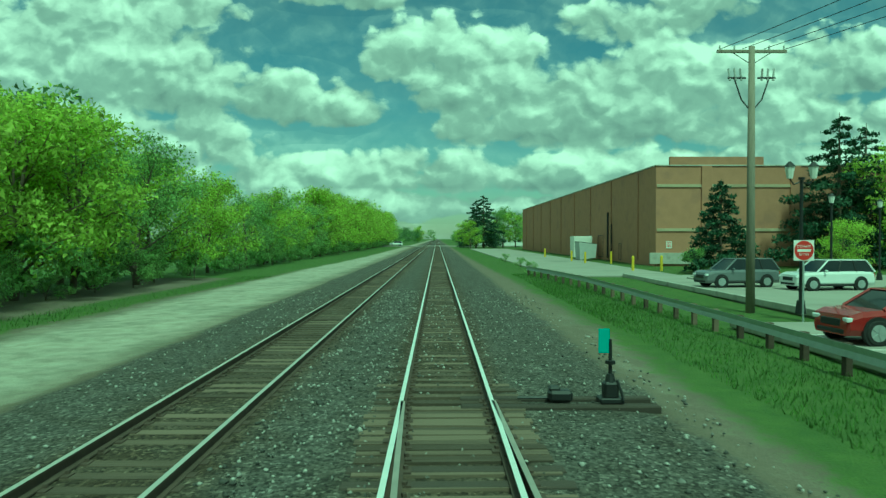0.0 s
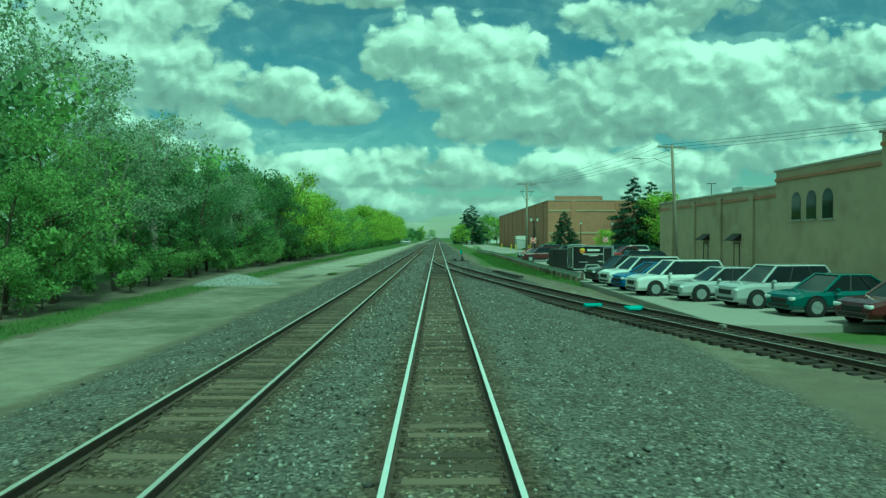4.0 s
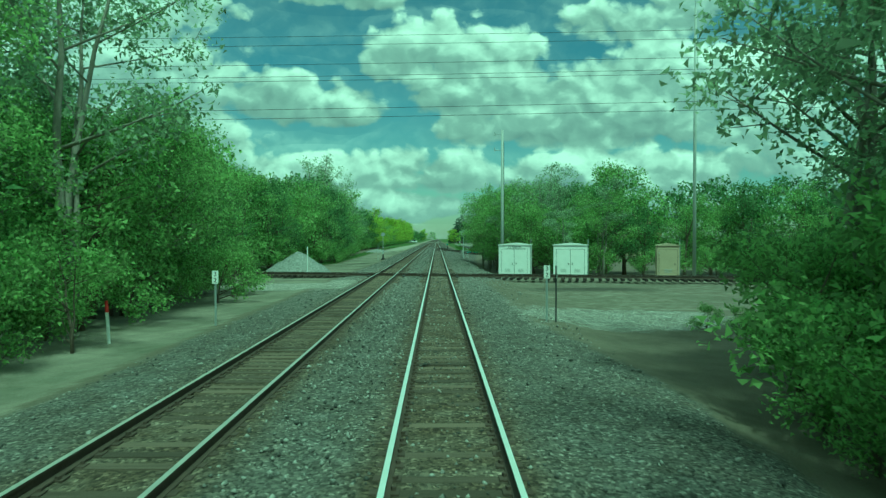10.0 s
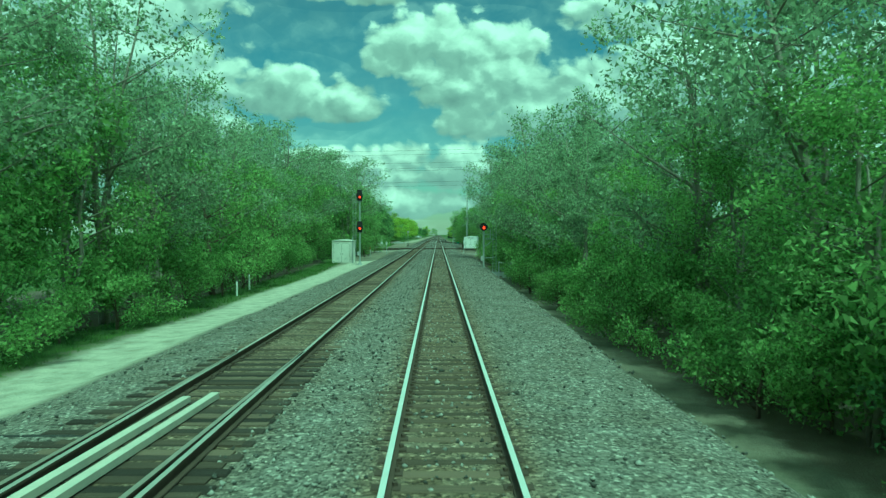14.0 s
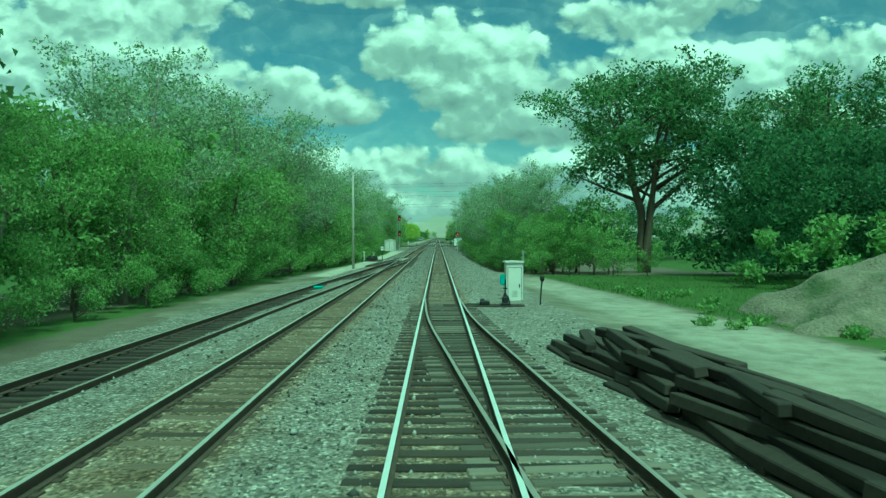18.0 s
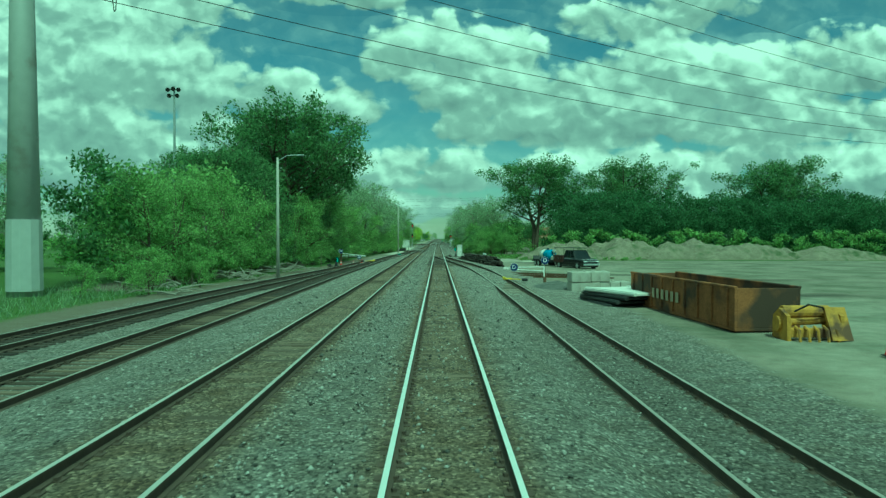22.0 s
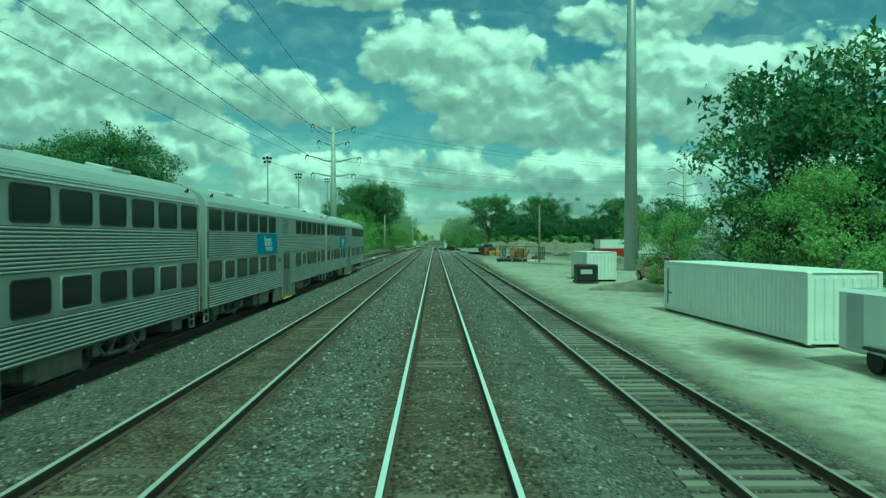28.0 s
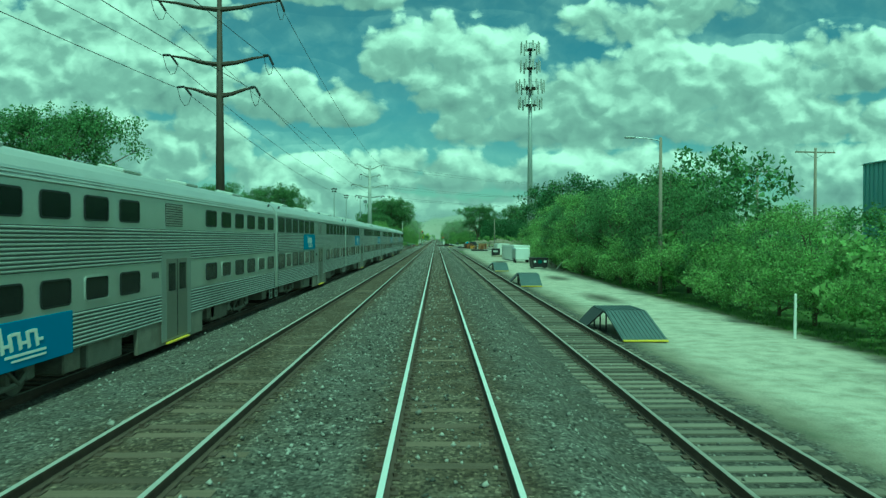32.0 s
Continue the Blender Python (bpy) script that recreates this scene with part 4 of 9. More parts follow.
def wood_edge(edge, y0, y1, side, mix, step=4.0, rows=2, hs=(0.8, 1.2), gap=4.5, shrubs=True, deep=0):
    """A strip of trees whose front follows edge, a table of (y, x); side: -1 left, 1 right."""
    y = y0
    while y < y1:
        for r in range(rows):
            x = lerp_table(edge, y) + side * (2.4 + r * gap + random.uniform(-0.8, 1.2))
            plant(random.choice(mix), x, y + random.uniform(-1.4, 1.4), random.uniform(*hs) * (1 + 0.12 * r), random.uniform(0.9, 1.12), group="trackside trees", bulk=r > 0)
        if shrubs:
            for q in range(2):
                yy = y + random.uniform(0, step)
                plant("shrub", lerp_table(edge, yy) + side * random.uniform(0.7, 2.0), yy, random.uniform(0.6, 1.15), random.uniform(0.8, 1.2), group="trackside shrubs", bulk=q > 0)
            for q in range(deep):
                yy = y + random.uniform(0, step)
                plant("shrub", lerp_table(edge, yy) + side * (2.6 + 2.6 * q + random.uniform(-0.6, 0.6)), yy, random.uniform(1.1, 1.6), random.uniform(0.9, 1.3), bulk=True)
        y += step * random.uniform(0.85, 1.15)


LEFT_EDGE = [(-420, -17), (-385, -16), (-360, -13.8), (-330, -12.4), (-300, -11.6), (-270, -10.4), (-230, -10.6), (-207, -12.4), (-185, -13.8), (-172, -10.6), (-160, -11.0), (-150, -12.0), (-146, -16), (-130, -17), (-115, -14.5), (-100, -12.4), (-60, -15), (-20, -18.5), (120, -18.5)]
RIGHT_EDGE = [(-290, 8.0), (-215, 5.6), (-190, 5.2), (-179, 5.4), (-173, 8.5), (-165, 18), (-128, 11), (-115, 7.4), (-100, 5.8), (-84, 8.5)]
# trees beyond y = 22 mix in the leaf colour with sunlight painted in
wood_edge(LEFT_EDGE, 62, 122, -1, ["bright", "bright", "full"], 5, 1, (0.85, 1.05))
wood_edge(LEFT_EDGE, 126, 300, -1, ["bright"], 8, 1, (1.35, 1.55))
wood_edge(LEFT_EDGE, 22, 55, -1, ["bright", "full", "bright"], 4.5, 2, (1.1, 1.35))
wood_edge(LEFT_EDGE, -60, 22, -1, ["dark", "dark", "full", "dark", "tall"], 4.5, 2, (0.72, 1.35))
wood_edge(LEFT_EDGE, -140, -60, -1, ["full", "dark", "dark", "full"], 4.2, 2, (0.7, 1.32))
wood_edge(LEFT_EDGE, -390, -322, -1, ["full", "near", "dark", "full"], 4.4, 2, (0.8, 1.05))
wood_edge(LEFT_EDGE, -322, -293, -1, ["tall", "full", "tall", "near"], 4.2, 2, (0.92, 1.2), deep=1)
wood_edge(LEFT_EDGE, -293, -243, -1, ["full", "tall", "near", "tall", "tall"], 4.4, 2, (0.9, 1.12), deep=1)
wood_edge(LEFT_EDGE, -243, -205, -1, ["full", "tall", "near", "tall", "full"], 4.4, 2, (0.78, 1.0))
wood_edge(LEFT_EDGE, -205, -162, -1, ["full", "tall", "near", "tall", "tall"], 4.4, 2, (1.0, 1.3))
wood_edge(LEFT_EDGE, -162, -148, -1, ["full", "near", "full", "dark"], 4.4, 2, (0.85, 1.05))
wood_edge([(-128, 8.0), (-115, 5.6), (-100, 3.6)], -128, -112, 1, ["near", "thin", "full"], 2.9, 2, (0.74, 0.98), shrubs=False)
wood_edge([(-115, 4.8), (-100, 3.6), (-84, 6.4)], -112, -89, 1, ["near", "near", "thin", "near"], 2.9, 2, (0.95, 1.25), shrubs=False)
for yy in range(330, 620, 24):
    plant("full", -17 + random.uniform(-3, 3), yy, random.uniform(0.7, 1.1), bulk=True)
wood_edge([(0, 15), (400, 12)], 300, 620, 1, ["full", "bright"], 22, 1, (0.7, 1.1), shrubs=False)
wood_edge(RIGHT_EDGE, -288, -260, 1, ["near", "full", "dark", "near"], 4.0, 2, (0.58, 0.80), deep=2)
wood_edge(RIGHT_EDGE, -260, -168, 1, ["thin", "tall", "near", "tall", "near"], 4.0, 2, (0.9, 1.25), deep=3)
for x in np.arange(13, 46, 3.8):
    plant(random.choice(["full", "dark", "full"]), x, -118 + random.uniform(-3, 2), random.uniform(0.82, 1.22), group="trackside trees")
    plant("full", x + 1.5, -113 + random.uniform(-2, 2), random.uniform(1.0, 1.2), bulk=True)
    plant("shrub", x + random.uniform(-2, 2), -122.5, random.uniform(0.7, 1.1), group="trackside shrubs")
    plant(random.choice(["full", "dark"]), -x - 4, -112 + random.uniform(-3, 2), random.uniform(0.75, 1.0), bulk=True)

for i in range(22):
    plant("shrub", random.uniform(9.5, 15), -127 + i * 1.8, random.uniform(1.0, 1.7), 1.2, bulk=True)
plant("tall", 11.0, -116.5, 0.98, label="tall airy pale-limbed tree behind the signal huts")
plant("full", 19.6, -115, 1.4)
# corner trees beside the crossing
for x, y, k, s in ((-13.2, -151, "near", 1.0), (-13.6, -155.5, "full", 1.0), (-15.6, -150, "dark", 0.95), (-17.5, -154, "full", 1.1), (-12.6, -160, "near", 1.05), (-12.4, -166, "full", 0.95),
                   (10.6, -176, "tall", 0.85), (10.8, -181, "near", 0.8), (12.5, -172, "full", 0.7), (15, -170, "full", 0.62), (18, -168, "full", 0.6), (22, -166, "dark", 0.65), (27, -164, "full", 0.7)):
    plant(k, x, y, s, group="trackside trees")
for x, y, s in ((-11.2, -149.6, 1.1), (-11.0, -152.5, 0.9), (-10.6, -156.5, 1.0), (-10.2, -171, 1.1), (-10.4, -174.5, 0.9), (6.6, -178.5, 0.9), (7.6, -175.6, 1.2), (6.2, -182, 1.0), (8.9, -173, 1.2), (10.8, -170.8, 1.1), (6.4, -186, 0.9), (13, -168, 0.7), (9.2, -166, 0.35), (10.6, -165.2, 0.3)):
    plant("shrub", x, y, s, group="trackside shrubs")

# single trees of the yard and the car park
plant("big", 20.9, -284, 1.52, 0.97, 40, label="large spreading shade tree beside a dirt yard")
plant("big", 42, -279, 1.6, 0.95, 130)
plant("big", 69, -292, 1.55, 0.92, 220)
for x, y, s in ((75, -285, 1.0), (84, -290, 1.0), (95, -300, 1.0), (14, -292, 0.55), (11, -288, 0.6)):
    plant("full", x, y, s, bulk=s < 0.85)
for x, y, s in ((37, -270, 1.0), (42, -268, 1.05), (47, -271, 1.15), (52, -270, 1.1), (57, -274, 1.15), (62, -277, 1.1), (68, -281, 1.15), (75, -286, 1.2)):
    plant("dark", x, y, s, group="yard trees")
for x, y, s in ((16, -289, 0.9), (18.5, -293, 0.8), (14.5, -297, 0.8), (13, -290, 1.1), (26, -296, 0.8), (9.5, -291, 0.8)):
    plant("shrub", x, y, s, group="yard shrubs")
# trees beyond the pylon and behind the train
for x, y, k, s in ((-18.5, -350, "big", 1.42), (-20.5, -338, "big", 1.35), (-23, -364, "big", 0.9), (-27, -350, "big", 1.0), (-17, -366, "dark", 1.05), (-40, -372, "tall", 0.95), (-47, -378, "tall", 0.9), (-66, -388, "big", 1.0), (-52, -384, "big", 0.95), (-59, -387, "big", 0.98), (-46.5, -381, "big", 0.86), (-55, -378, "dark", 1.4), (-62, -380, "dark", 1.5), (-70, -384, "dark", 1.5), (-49, -376, "dark", 1.2),
                    (-74, -400, "big", 1.1), (-58, -384, "full", 1.5), (-84, -410, "big", 1.1), (-33, -366, "full", 1.0), (-38, -352, "full", 1.1), (-95, -420, "big", 0.9)):
    plant(k, x, y, s, bulk=s < 0.85)
for x, y, k, s in ((-38, -478, "big", 1.12), (-44, -484, "big", 0.95), (-43, -492, "dark", 0.9), (-35, -498, "full", 0.75), (-42, -514, "big", 0.98), (-34, -532, "big", 0.66), (-40, -548, "dark", 0.9), (-36, -562, "full", 0.9),
                    (-34, -584, "big", 1.08), (-36, -597, "big", 0.62), (-33, -610, "dark", 0.95), (-28, -620, "tall", 0.85)):
    plant(k, x, y, s, group="trees behind the train")
for i in range(26):
    plant("shrub", random.uniform(-30, -17.5), -404 - i * 2.6 + random.uniform(-1, 1), random.uniform(0.5, 1.05), group="shrubs beside the yard")
for i in range(14):
    plant("shrub", random.uniform(-20, -15.6), -372 - i * 2.2, random.uniform(0.5, 0.95), group="shrubs beside the yard")
# thicket beside the gravel road
y = -548.0
while y > -668:
    plant(random.choice(["full", "dark", "dark", "dark"]), 15.4 + random.uniform(-0.6, 1.4), y, random.uniform(0.78, 1.0) if y > -603 else random.uniform(0.46, 0.6), random.uniform(0.88, 1.1), group="roadside thicket")
    plant("shrub", (14.9 if y > -562 else 13.9) + random.uniform(-0.5, 0.6), y + 1.6, random.uniform(0.7, 1.15), bulk=y < -600)
    plant("shrub", (15.6 if y > -562 else 14.6) + random.uniform(-0.6, 0.6), y - 0.4, random.uniform(0.9, 1.35), bulk=True)
    if random.random() < 0.6:
        plant(random.choice(["full", "dark"]), 20.5 + random.uniform(-1, 2), y, random.uniform(0.85, 1.1) if y > -600 else 0.55, bulk=True)
    y -= 3.4
plant("dark", 18.6, -523, 1.40, 1.05, label="tall dense dark tree behind a white container")
plant("dark", 21.6, -524, 1.50, 1.05)
plant("dark", 25.0, -526, 1.40)
plant("full", 16.6, -527, 0.75)
for x, y, k in ((18.8, -525, 1.2), (21.4, -527, 1.38), (24.2, -528, 1.25), (27, -530, 1.05)):
    plant("belt", x, y, k, 1.05, bulk=True)
plant("shrub", 15.6, -533, 1.3)
plant("shrub", 15.8, -537, 1.2)
plant("shrub", 15.6, -541, 1.2)
plant("full", 17.5, -518, 0.8)
plant("full", 15.6, -513, 0.62)
plant("full", 17.2, -531, 0.8)
plant("dark", 18.2, -540, 0.75)
for x, y, k, s in ((34, -440, "full", 1.0), (42, -436, "dark", 1.0), (50, -430, "full", 1.05), (60, -425, "big", 0.7), (72, -420, "big", 0.75), (30, -470, "dark", 0.9), (36, -478, "full", 1.1), (42, -490, "full", 1.1), (26, -505, "dark", 0.8), (88, -430, "big", 0.8)):
    plant(k, x, y, s, bulk=s < 0.85)
# car park
plant("pine", 23.9, 61, 1.15, 1.0)
plant("conifer", 40, 72, 1.3, 1.0)
plant("conifer", 44.5, 75, 1.25, 1.0)
plant("bright", 46, 69, 1.5, 1.0, label="bright green tree beside the brick building")
plant("bright", 29, 52, 0.55, 1.0)
plant("bright", 52, 66, 1.35, 0.9)
plant("shrub", 21.5, 60, 0.8)
for x, y in ((7.6, 60), (8.2, 72), (8.4, 90)):
    plant("shrub", x, y, 0.4)
for i in range(22):
    plant(random.choice(["full", "bright", "dark"]), -95 + i * 9 + (22 if i > 10 else 0), 560 + random.uniform(-40, 40), random.uniform(1.0, 1.5), bulk=True)
plant("bright", 9.4, 205, 1.0, 1.0, label="rounded bright green tree beside the access road")
plant("full", 11.2, 212, 0.8)
for x, y, k in ((14.2, 222, 1.45), (12.2, 228, 1.35)):
    plant("conifer", x, y, k, 0.95)
for x, y, k, sc in ((17.5, 226, "full", 1.5), (21, 232, "bright", 1.45), (25.5, 236, "full", 1.4), (30, 250, "bright", 1.3), (36, 262, "full", 1.4)):
    plant(k, x, y, sc)
# belts that close the view beyond the yard and the fields
for i in range(34):
    for r in range(3):
        plant("belt", 22 + i * 3.5 + random.uniform(-1, 1) + (3 if r else 0), -309 + 7 * r - 0.18 * i + random.uniform(-1.5, 1.5), random.uniform(0.8, 1.0) + 0.18 * r, bulk=True)
    plant("shrub", 20 + i * 3.5, -314 - 0.18 * i, random.uniform(1.1, 1.6), bulk=True)
for i in range(34):
    plant(random.choice(["full", "belt", "belt"]), 26 + i * 4.0, -216 - 0.5 * i + random.uniform(-6, 6), random.uniform(0.95, 1.25), bulk=True)
    plant("shrub", 24 + i * 4.0, -226 - 0.55 * i + random.uniform(-3, 3), random.uniform(1.0, 1.5), bulk=True)
for i in range(16):
    plant("belt", 45 + i * 6, -395 - random.uniform(0, 30), random.uniform(0.8, 1.2), bulk=True)
for i in range(13):
    plant("dark", -36 - i * 3.2, -391 + random.uniform(-1.5, 1.5), random.uniform(0.36, 0.5), bulk=True)
for i in range(24):
    plant("dark", -30 - i * 4.0, -363 - i * 0.8 + random.uniform(-2, 2), random.uniform(0.75, 1.0), bulk=True)
    plant("shrub", -28 - i * 4.0, -369 - i * 0.8 + random.uniform(-2, 2), random.uniform(1.0, 1.4), bulk=True)
for i in range(18):
    plant(random.choice(["full", "dark", "big"]), -50 - i * 4.5, -372 - i * 2.5 + random.uniform(-4, 4), random.uniform(1.0, 1.5), bulk=True)
for i in range(16):
    plant(random.choice(["full", "dark"]), -52 + random.uniform(-6, 6), -470 - i * 12, random.uniform(0.8, 1.1), bulk=True)
for group in KINDS.values():
    for k in group:
        if k.name not in USED:
            for o in [*k.children_recursive, k]:
                bpy.data.objects.remove(o)
# ---- railway equipment ----
def crossing():
    """The track that crosses both main tracks on the level."""
    k = SKEW
    path = [(-60, CROSS_Y + 60 * k, 0.0), (60, CROSS_Y - 60 * k, 0.0)]
    t = thing("railway_track", label="dark crossing track that cuts across both main tracks", category="railway track", group="railway tracks", kind="structure")
    for s in (-1, 1):
        p = offset_path(path, s * GAUGE)
        part("rail", Build().sweep(RAIL, [q + Vector((0, 0, 0.004)) for q in p], RAIL_SLOTS), [MAT["rail_top_dull"], MAT["rail_side"]], t)
        for lo, hi in ((-6.4, -1.7), (-2.6, 2.4)):
            q = offset_path(path, s * (GAUGE - 0.14))
            d = (q[1] - q[0]).normalized()
            a, b = q[0] + d * (60 + lo) / abs(d.x), q[0] + d * (60 + hi) / abs(d.x)
            part("guard_rail", Build().sweep(RAIL, [a + Vector((0, 0, -0.008)), b + Vector((0, 0, -0.008))], RAIL_SLOTS), [MAT["rail_top_dull"], MAT["rail_side"]], t)
    for p, h in along(path, 0.53, 0.02):
        if -6.6 < p.x < 2.6:
            continue
        part("tie", random.choice(tie_mesh("tie_dark", MAT["tie_dark"])), None, t, at=pose(p.x, p.y, -0.172, 0, 0, math.degrees(h) - 90))
    for x in (-5.35, -2.65, -1.35, 1.35):
        pl = Build().box((x, CROSS_Y - x * k, -0.15), (0.16, 3.4, 0.10), ch=0.01)
        part("crossing_plate", pl, MAT["dark_steel"], t)


crossing()


def guard_rails(track_x, y0, y1, n=2):
    for s in (-1, 1):
        t = lone("guard_rail", Build().sweep(RAIL, [(track_x + s * 0.62 - s * 0.09, y0, -0.006), (track_x + s * 0.64, y0 + 1.0, -0.006), (track_x + s * 0.64, y1 - 1.0, -0.006), (track_x + s * 0.62 - s * 0.09, y1, -0.006)], RAIL_SLOTS),
                 [MAT["rail_top_dull"], MAT["rail_side"]], "rusty guard rail beside a running rail", "guard rail", "guard rails")


guard_rails(0, -13.5, -9.0)
guard_rails(0, -356.5, -352)
guard_rails(-4.0, -282, -277)


def switch_ties(x, y0, y1, side, n):
    """Long sleepers of a turnout; the longest stand at its heel."""
    for i in range(n):
        f = i / (n - 1)
        y = y0 + (y1 - y0) * f
        ln = 2.75 + 2.0 * f
        me = Build().box((0, 0, -0.09), (ln, 0.24, 0.18), ch=0.018).mesh("tie", MAT["tie_dark"])
        lone("switch_tie", me, None, "long dark creosoted switch tie under a turnout", "railway tie", "switch ties", at=pose(x + side * (ln - 2.6) / 2, y, -0.181, 0, 0, random.uniform(-1, 1)))


switch_ties(0, 9, -22, 1, 56)
switch_ties(0, -328, -362, 1, 60)
switch_ties(-4.0, -258, -284, -1, 44)


def switch_stand(at, rz=0, target="cyan", second=None, high=1.0):
    t = thing("switch_stand", at, rz, "black iron switch stand with a coloured target on a timber", "switch stand", "switch stands")
    part("timber", Build().box((-0.9, 0, -0.03), (3.4, 0.26, 0.16), ch=0.02).box((-0.9, 0.62, -0.03), (3.4, 0.24, 0.16), ch=0.02), MAT["tie_dark"], t)
    part("base", Build().box((0, 0.2, 0.10), (0.42, 0.36, 0.10), ch=0.02).box((0, 0.2, 0.27), (0.26, 0.24, 0.30), ch=0.04).cyl((0, 0.2, 0.40), (0, 0.2, 0.55), 0.10, 0.06, 10), MAT["black"], t)
    part("shaft", Build().cyl((0, 0.2, 0.5), (0, 0.2, 1.15 * high), 0.035, 0.03, 8).cyl((0, 0.2, 0.72), (0, 0.2, 0.78), 0.09, 0.09, 10), MAT["black"], t)
    part("lever", Build().tube([(0.1, 0.12, 0.45), (0.16, 0.05, 0.25), (0.18, 0.0, 0.12)], 0.025, 6), MAT["black"], t)
    part("target", Build().box((-0.11, 0.2, 1.12 * high), (0.19, 0.015, 0.42), ch=0.006), MAT[target], t, "flat painted target")
    if second:
        part("cross_target", Build().cyl((0.02, 0.19, 1.12 * high), (0.05, 0.19, 1.12 * high), 0.2, 0.2, 14), MAT[second], t, "round painted target")
    m = thing("switch_machine", (at[0] - 0.85, at[1] + 0.35, at[2] + 0.02), rz, "black cast switch gear lying on timbers", "switch gear", "switch gear")
    part("case", Build().box((0, 0, 0.12), (0.42, 0.3, 0.2), ch=0.05).box((-0.1, 0.02, 0.24), (0.2, 0.2, 0.08), ch=0.03), MAT["black"], m)
    part("rod", Build().cyl((-0.2, 0, 0.08), (-0.75, 0, 0.08), 0.025, n=6), MAT["dark_steel"], m)
    return t


switch_stand((2.85, 12.3, -0.20), 0, "cyan")
switch_stand((2.66, -327.3, -0.20), 0, "cyan")
switch_stand((-11.1, -361.2, -0.36), 180, "cyan", high=0.62)


def cabinet(name, at, rz, w, d, h, mat, label, doors=2, roof=0.16, plate=False, legs=True, category="equipment hut"):
    """An equipment hut: body, pitched roof, doors with handles, and feet. Its front faces -y."""
    t = thing(name, at, rz, label, category, "equipment huts")
    part("body", Build().box((0, 0, 0.12 + h / 2), (w, d, h), ch=0.015), mat, t)
    part("roof", Build().prism([(-w / 2 - 0.06, 0.0), (w / 2 + 0.06, 0.0), (w / 2 + 0.06, 0.05), (0, 0.05 + roof), (-w / 2 - 0.06, 0.05)], (0, -d / 2 - 0.08, 0.12 + h), "y", d + 0.16), mat, t)
    dw = (w * 0.82) / doors
    for i in range(doors):
        x = (i - (doors - 1) / 2) * (dw + 0.012)
        dr = part("door", Build().box((x, -d / 2 - 0.012, 0.12 + h * 0.46), (dw, 0.028, h * 0.84), ch=0.008), mat, t)
        part("seam", Build().box((x - dw / 2, -d / 2 - 0.024, 0.12 + h * 0.46), (0.018, 0.012, h * 0.84)).box((x + dw / 2, -d / 2 - 0.024, 0.12 + h * 0.46), (0.018, 0.012, h * 0.84)).box((x, -d / 2 - 0.024, 0.12 + h * 0.88), (dw, 0.012, 0.018)), MAT["dark_steel"], dr, "dark door gap")
        part("handle", Build().box((x + (0.36 if i == 0 else -0.36) * dw, -d / 2 - 0.045, 0.12 + h * 0.42), (0.05, 0.04, 0.16), ch=0.01), MAT["dark_steel"], dr, "dark steel handle")
        for k in range(5):
            part("vent_slat", Build().box((x, -d / 2 - 0.03, 0.12 + h * 0.16 + k * 0.06), (dw * 0.42, 0.014, 0.02)), MAT["grey_paint"], dr)
        for k in (0.2, 0.75):
            part("hinge", Build().cyl((x + (-0.48 if i == 0 else 0.48) * dw, -d / 2 - 0.03, 0.12 + h * k), (x + (-0.48 if i == 0 else 0.48) * dw, -d / 2 - 0.03, 0.12 + h * k + 0.12), 0.014, n=6), MAT["galv"], dr)
    for sx in (-1, 1):
        for sy in (-1, 1):
            part("foot", Build().box((sx * (w / 2 - 0.15), sy * (d / 2 - 0.15), 0.02), (0.16, 0.16, 0.24), ch=0.01), MAT["concrete"], t)
    if plate:
        part("name_plate", Build().box((0.02 * w, -d / 2 - 0.012, 0.12 + h * 0.935), (w * 0.62, 0.02, 0.17)), MAT["white_paint"], t)
    part("conduit", Build().cyl((w / 2 + 0.05, -d / 2 + 0.2, -0.1), (w / 2 + 0.05, -d / 2 + 0.2, h + 0.65), 0.03, n=6), MAT["galv"], t)
    return t


def letters(text, at, size, mat, parent=None, rx=90, rz=0, label="", name="lettering", thick=0.002):
    cu = bpy.data.curves.new("text", "FONT")
    cu.body, cu.size, cu.align_x, cu.align_y, cu.extrude = text, size, "CENTER", "CENTER", thick
    tmp = bpy.data.objects.new("text", cu)
    scene.collection.objects.link(tmp)
    me = bpy.data.meshes.new_from_object(tmp.evaluated_get(bpy.context.evaluated_depsgraph_get()))
    bpy.data.objects.remove(tmp)
    me.materials.clear()
    me.materials.append(mat)
    ob = new(name, me)
    ob.parent = parent
    ob.matrix_basis = pose(*at, rx, 0, rz)
    return tagged(ob, label)


h = cabinet("equipment_hut", (6.45, -130.2, -0.62), -11.3, 2.6, 2.2, 2.62, MAT["white_paint"], "white metal signal hut with double doors beside the crossing", plate=True)
letters("CP T032 EJE", (0.03, -1.128, 2.57), 0.21, MAT["black"], h, label="black stencilled lettering")
cabinet("equipment_hut", (11.0, -130.7, -0.62), -11.3, 2.75, 2.2, 2.62, MAT["white_paint"], "white metal signal hut with double doors and a small mast")
cabinet("equipment_cabinet", (18.2, -133.5, -0.52), -11.3, 1.7, 1.3, 2.5, MAT["tan_wall"], "weathered tan metal cabinet beside the crossing track", doors=1)
cabinet("equipment_hut", (-11.05, -191.2, -0.75), -8, 2.3, 1.7, 2.55, MAT["white_worn"], "pale grey signal hut beside the trees", doors=2)
cabinet("equipment_hut", (7.65, -82.6, -0.55), 0, 1.75, 1.9, 2.45, MAT["grey_paint"], "pale grey signal hut at the edge of the trees", doors=2)
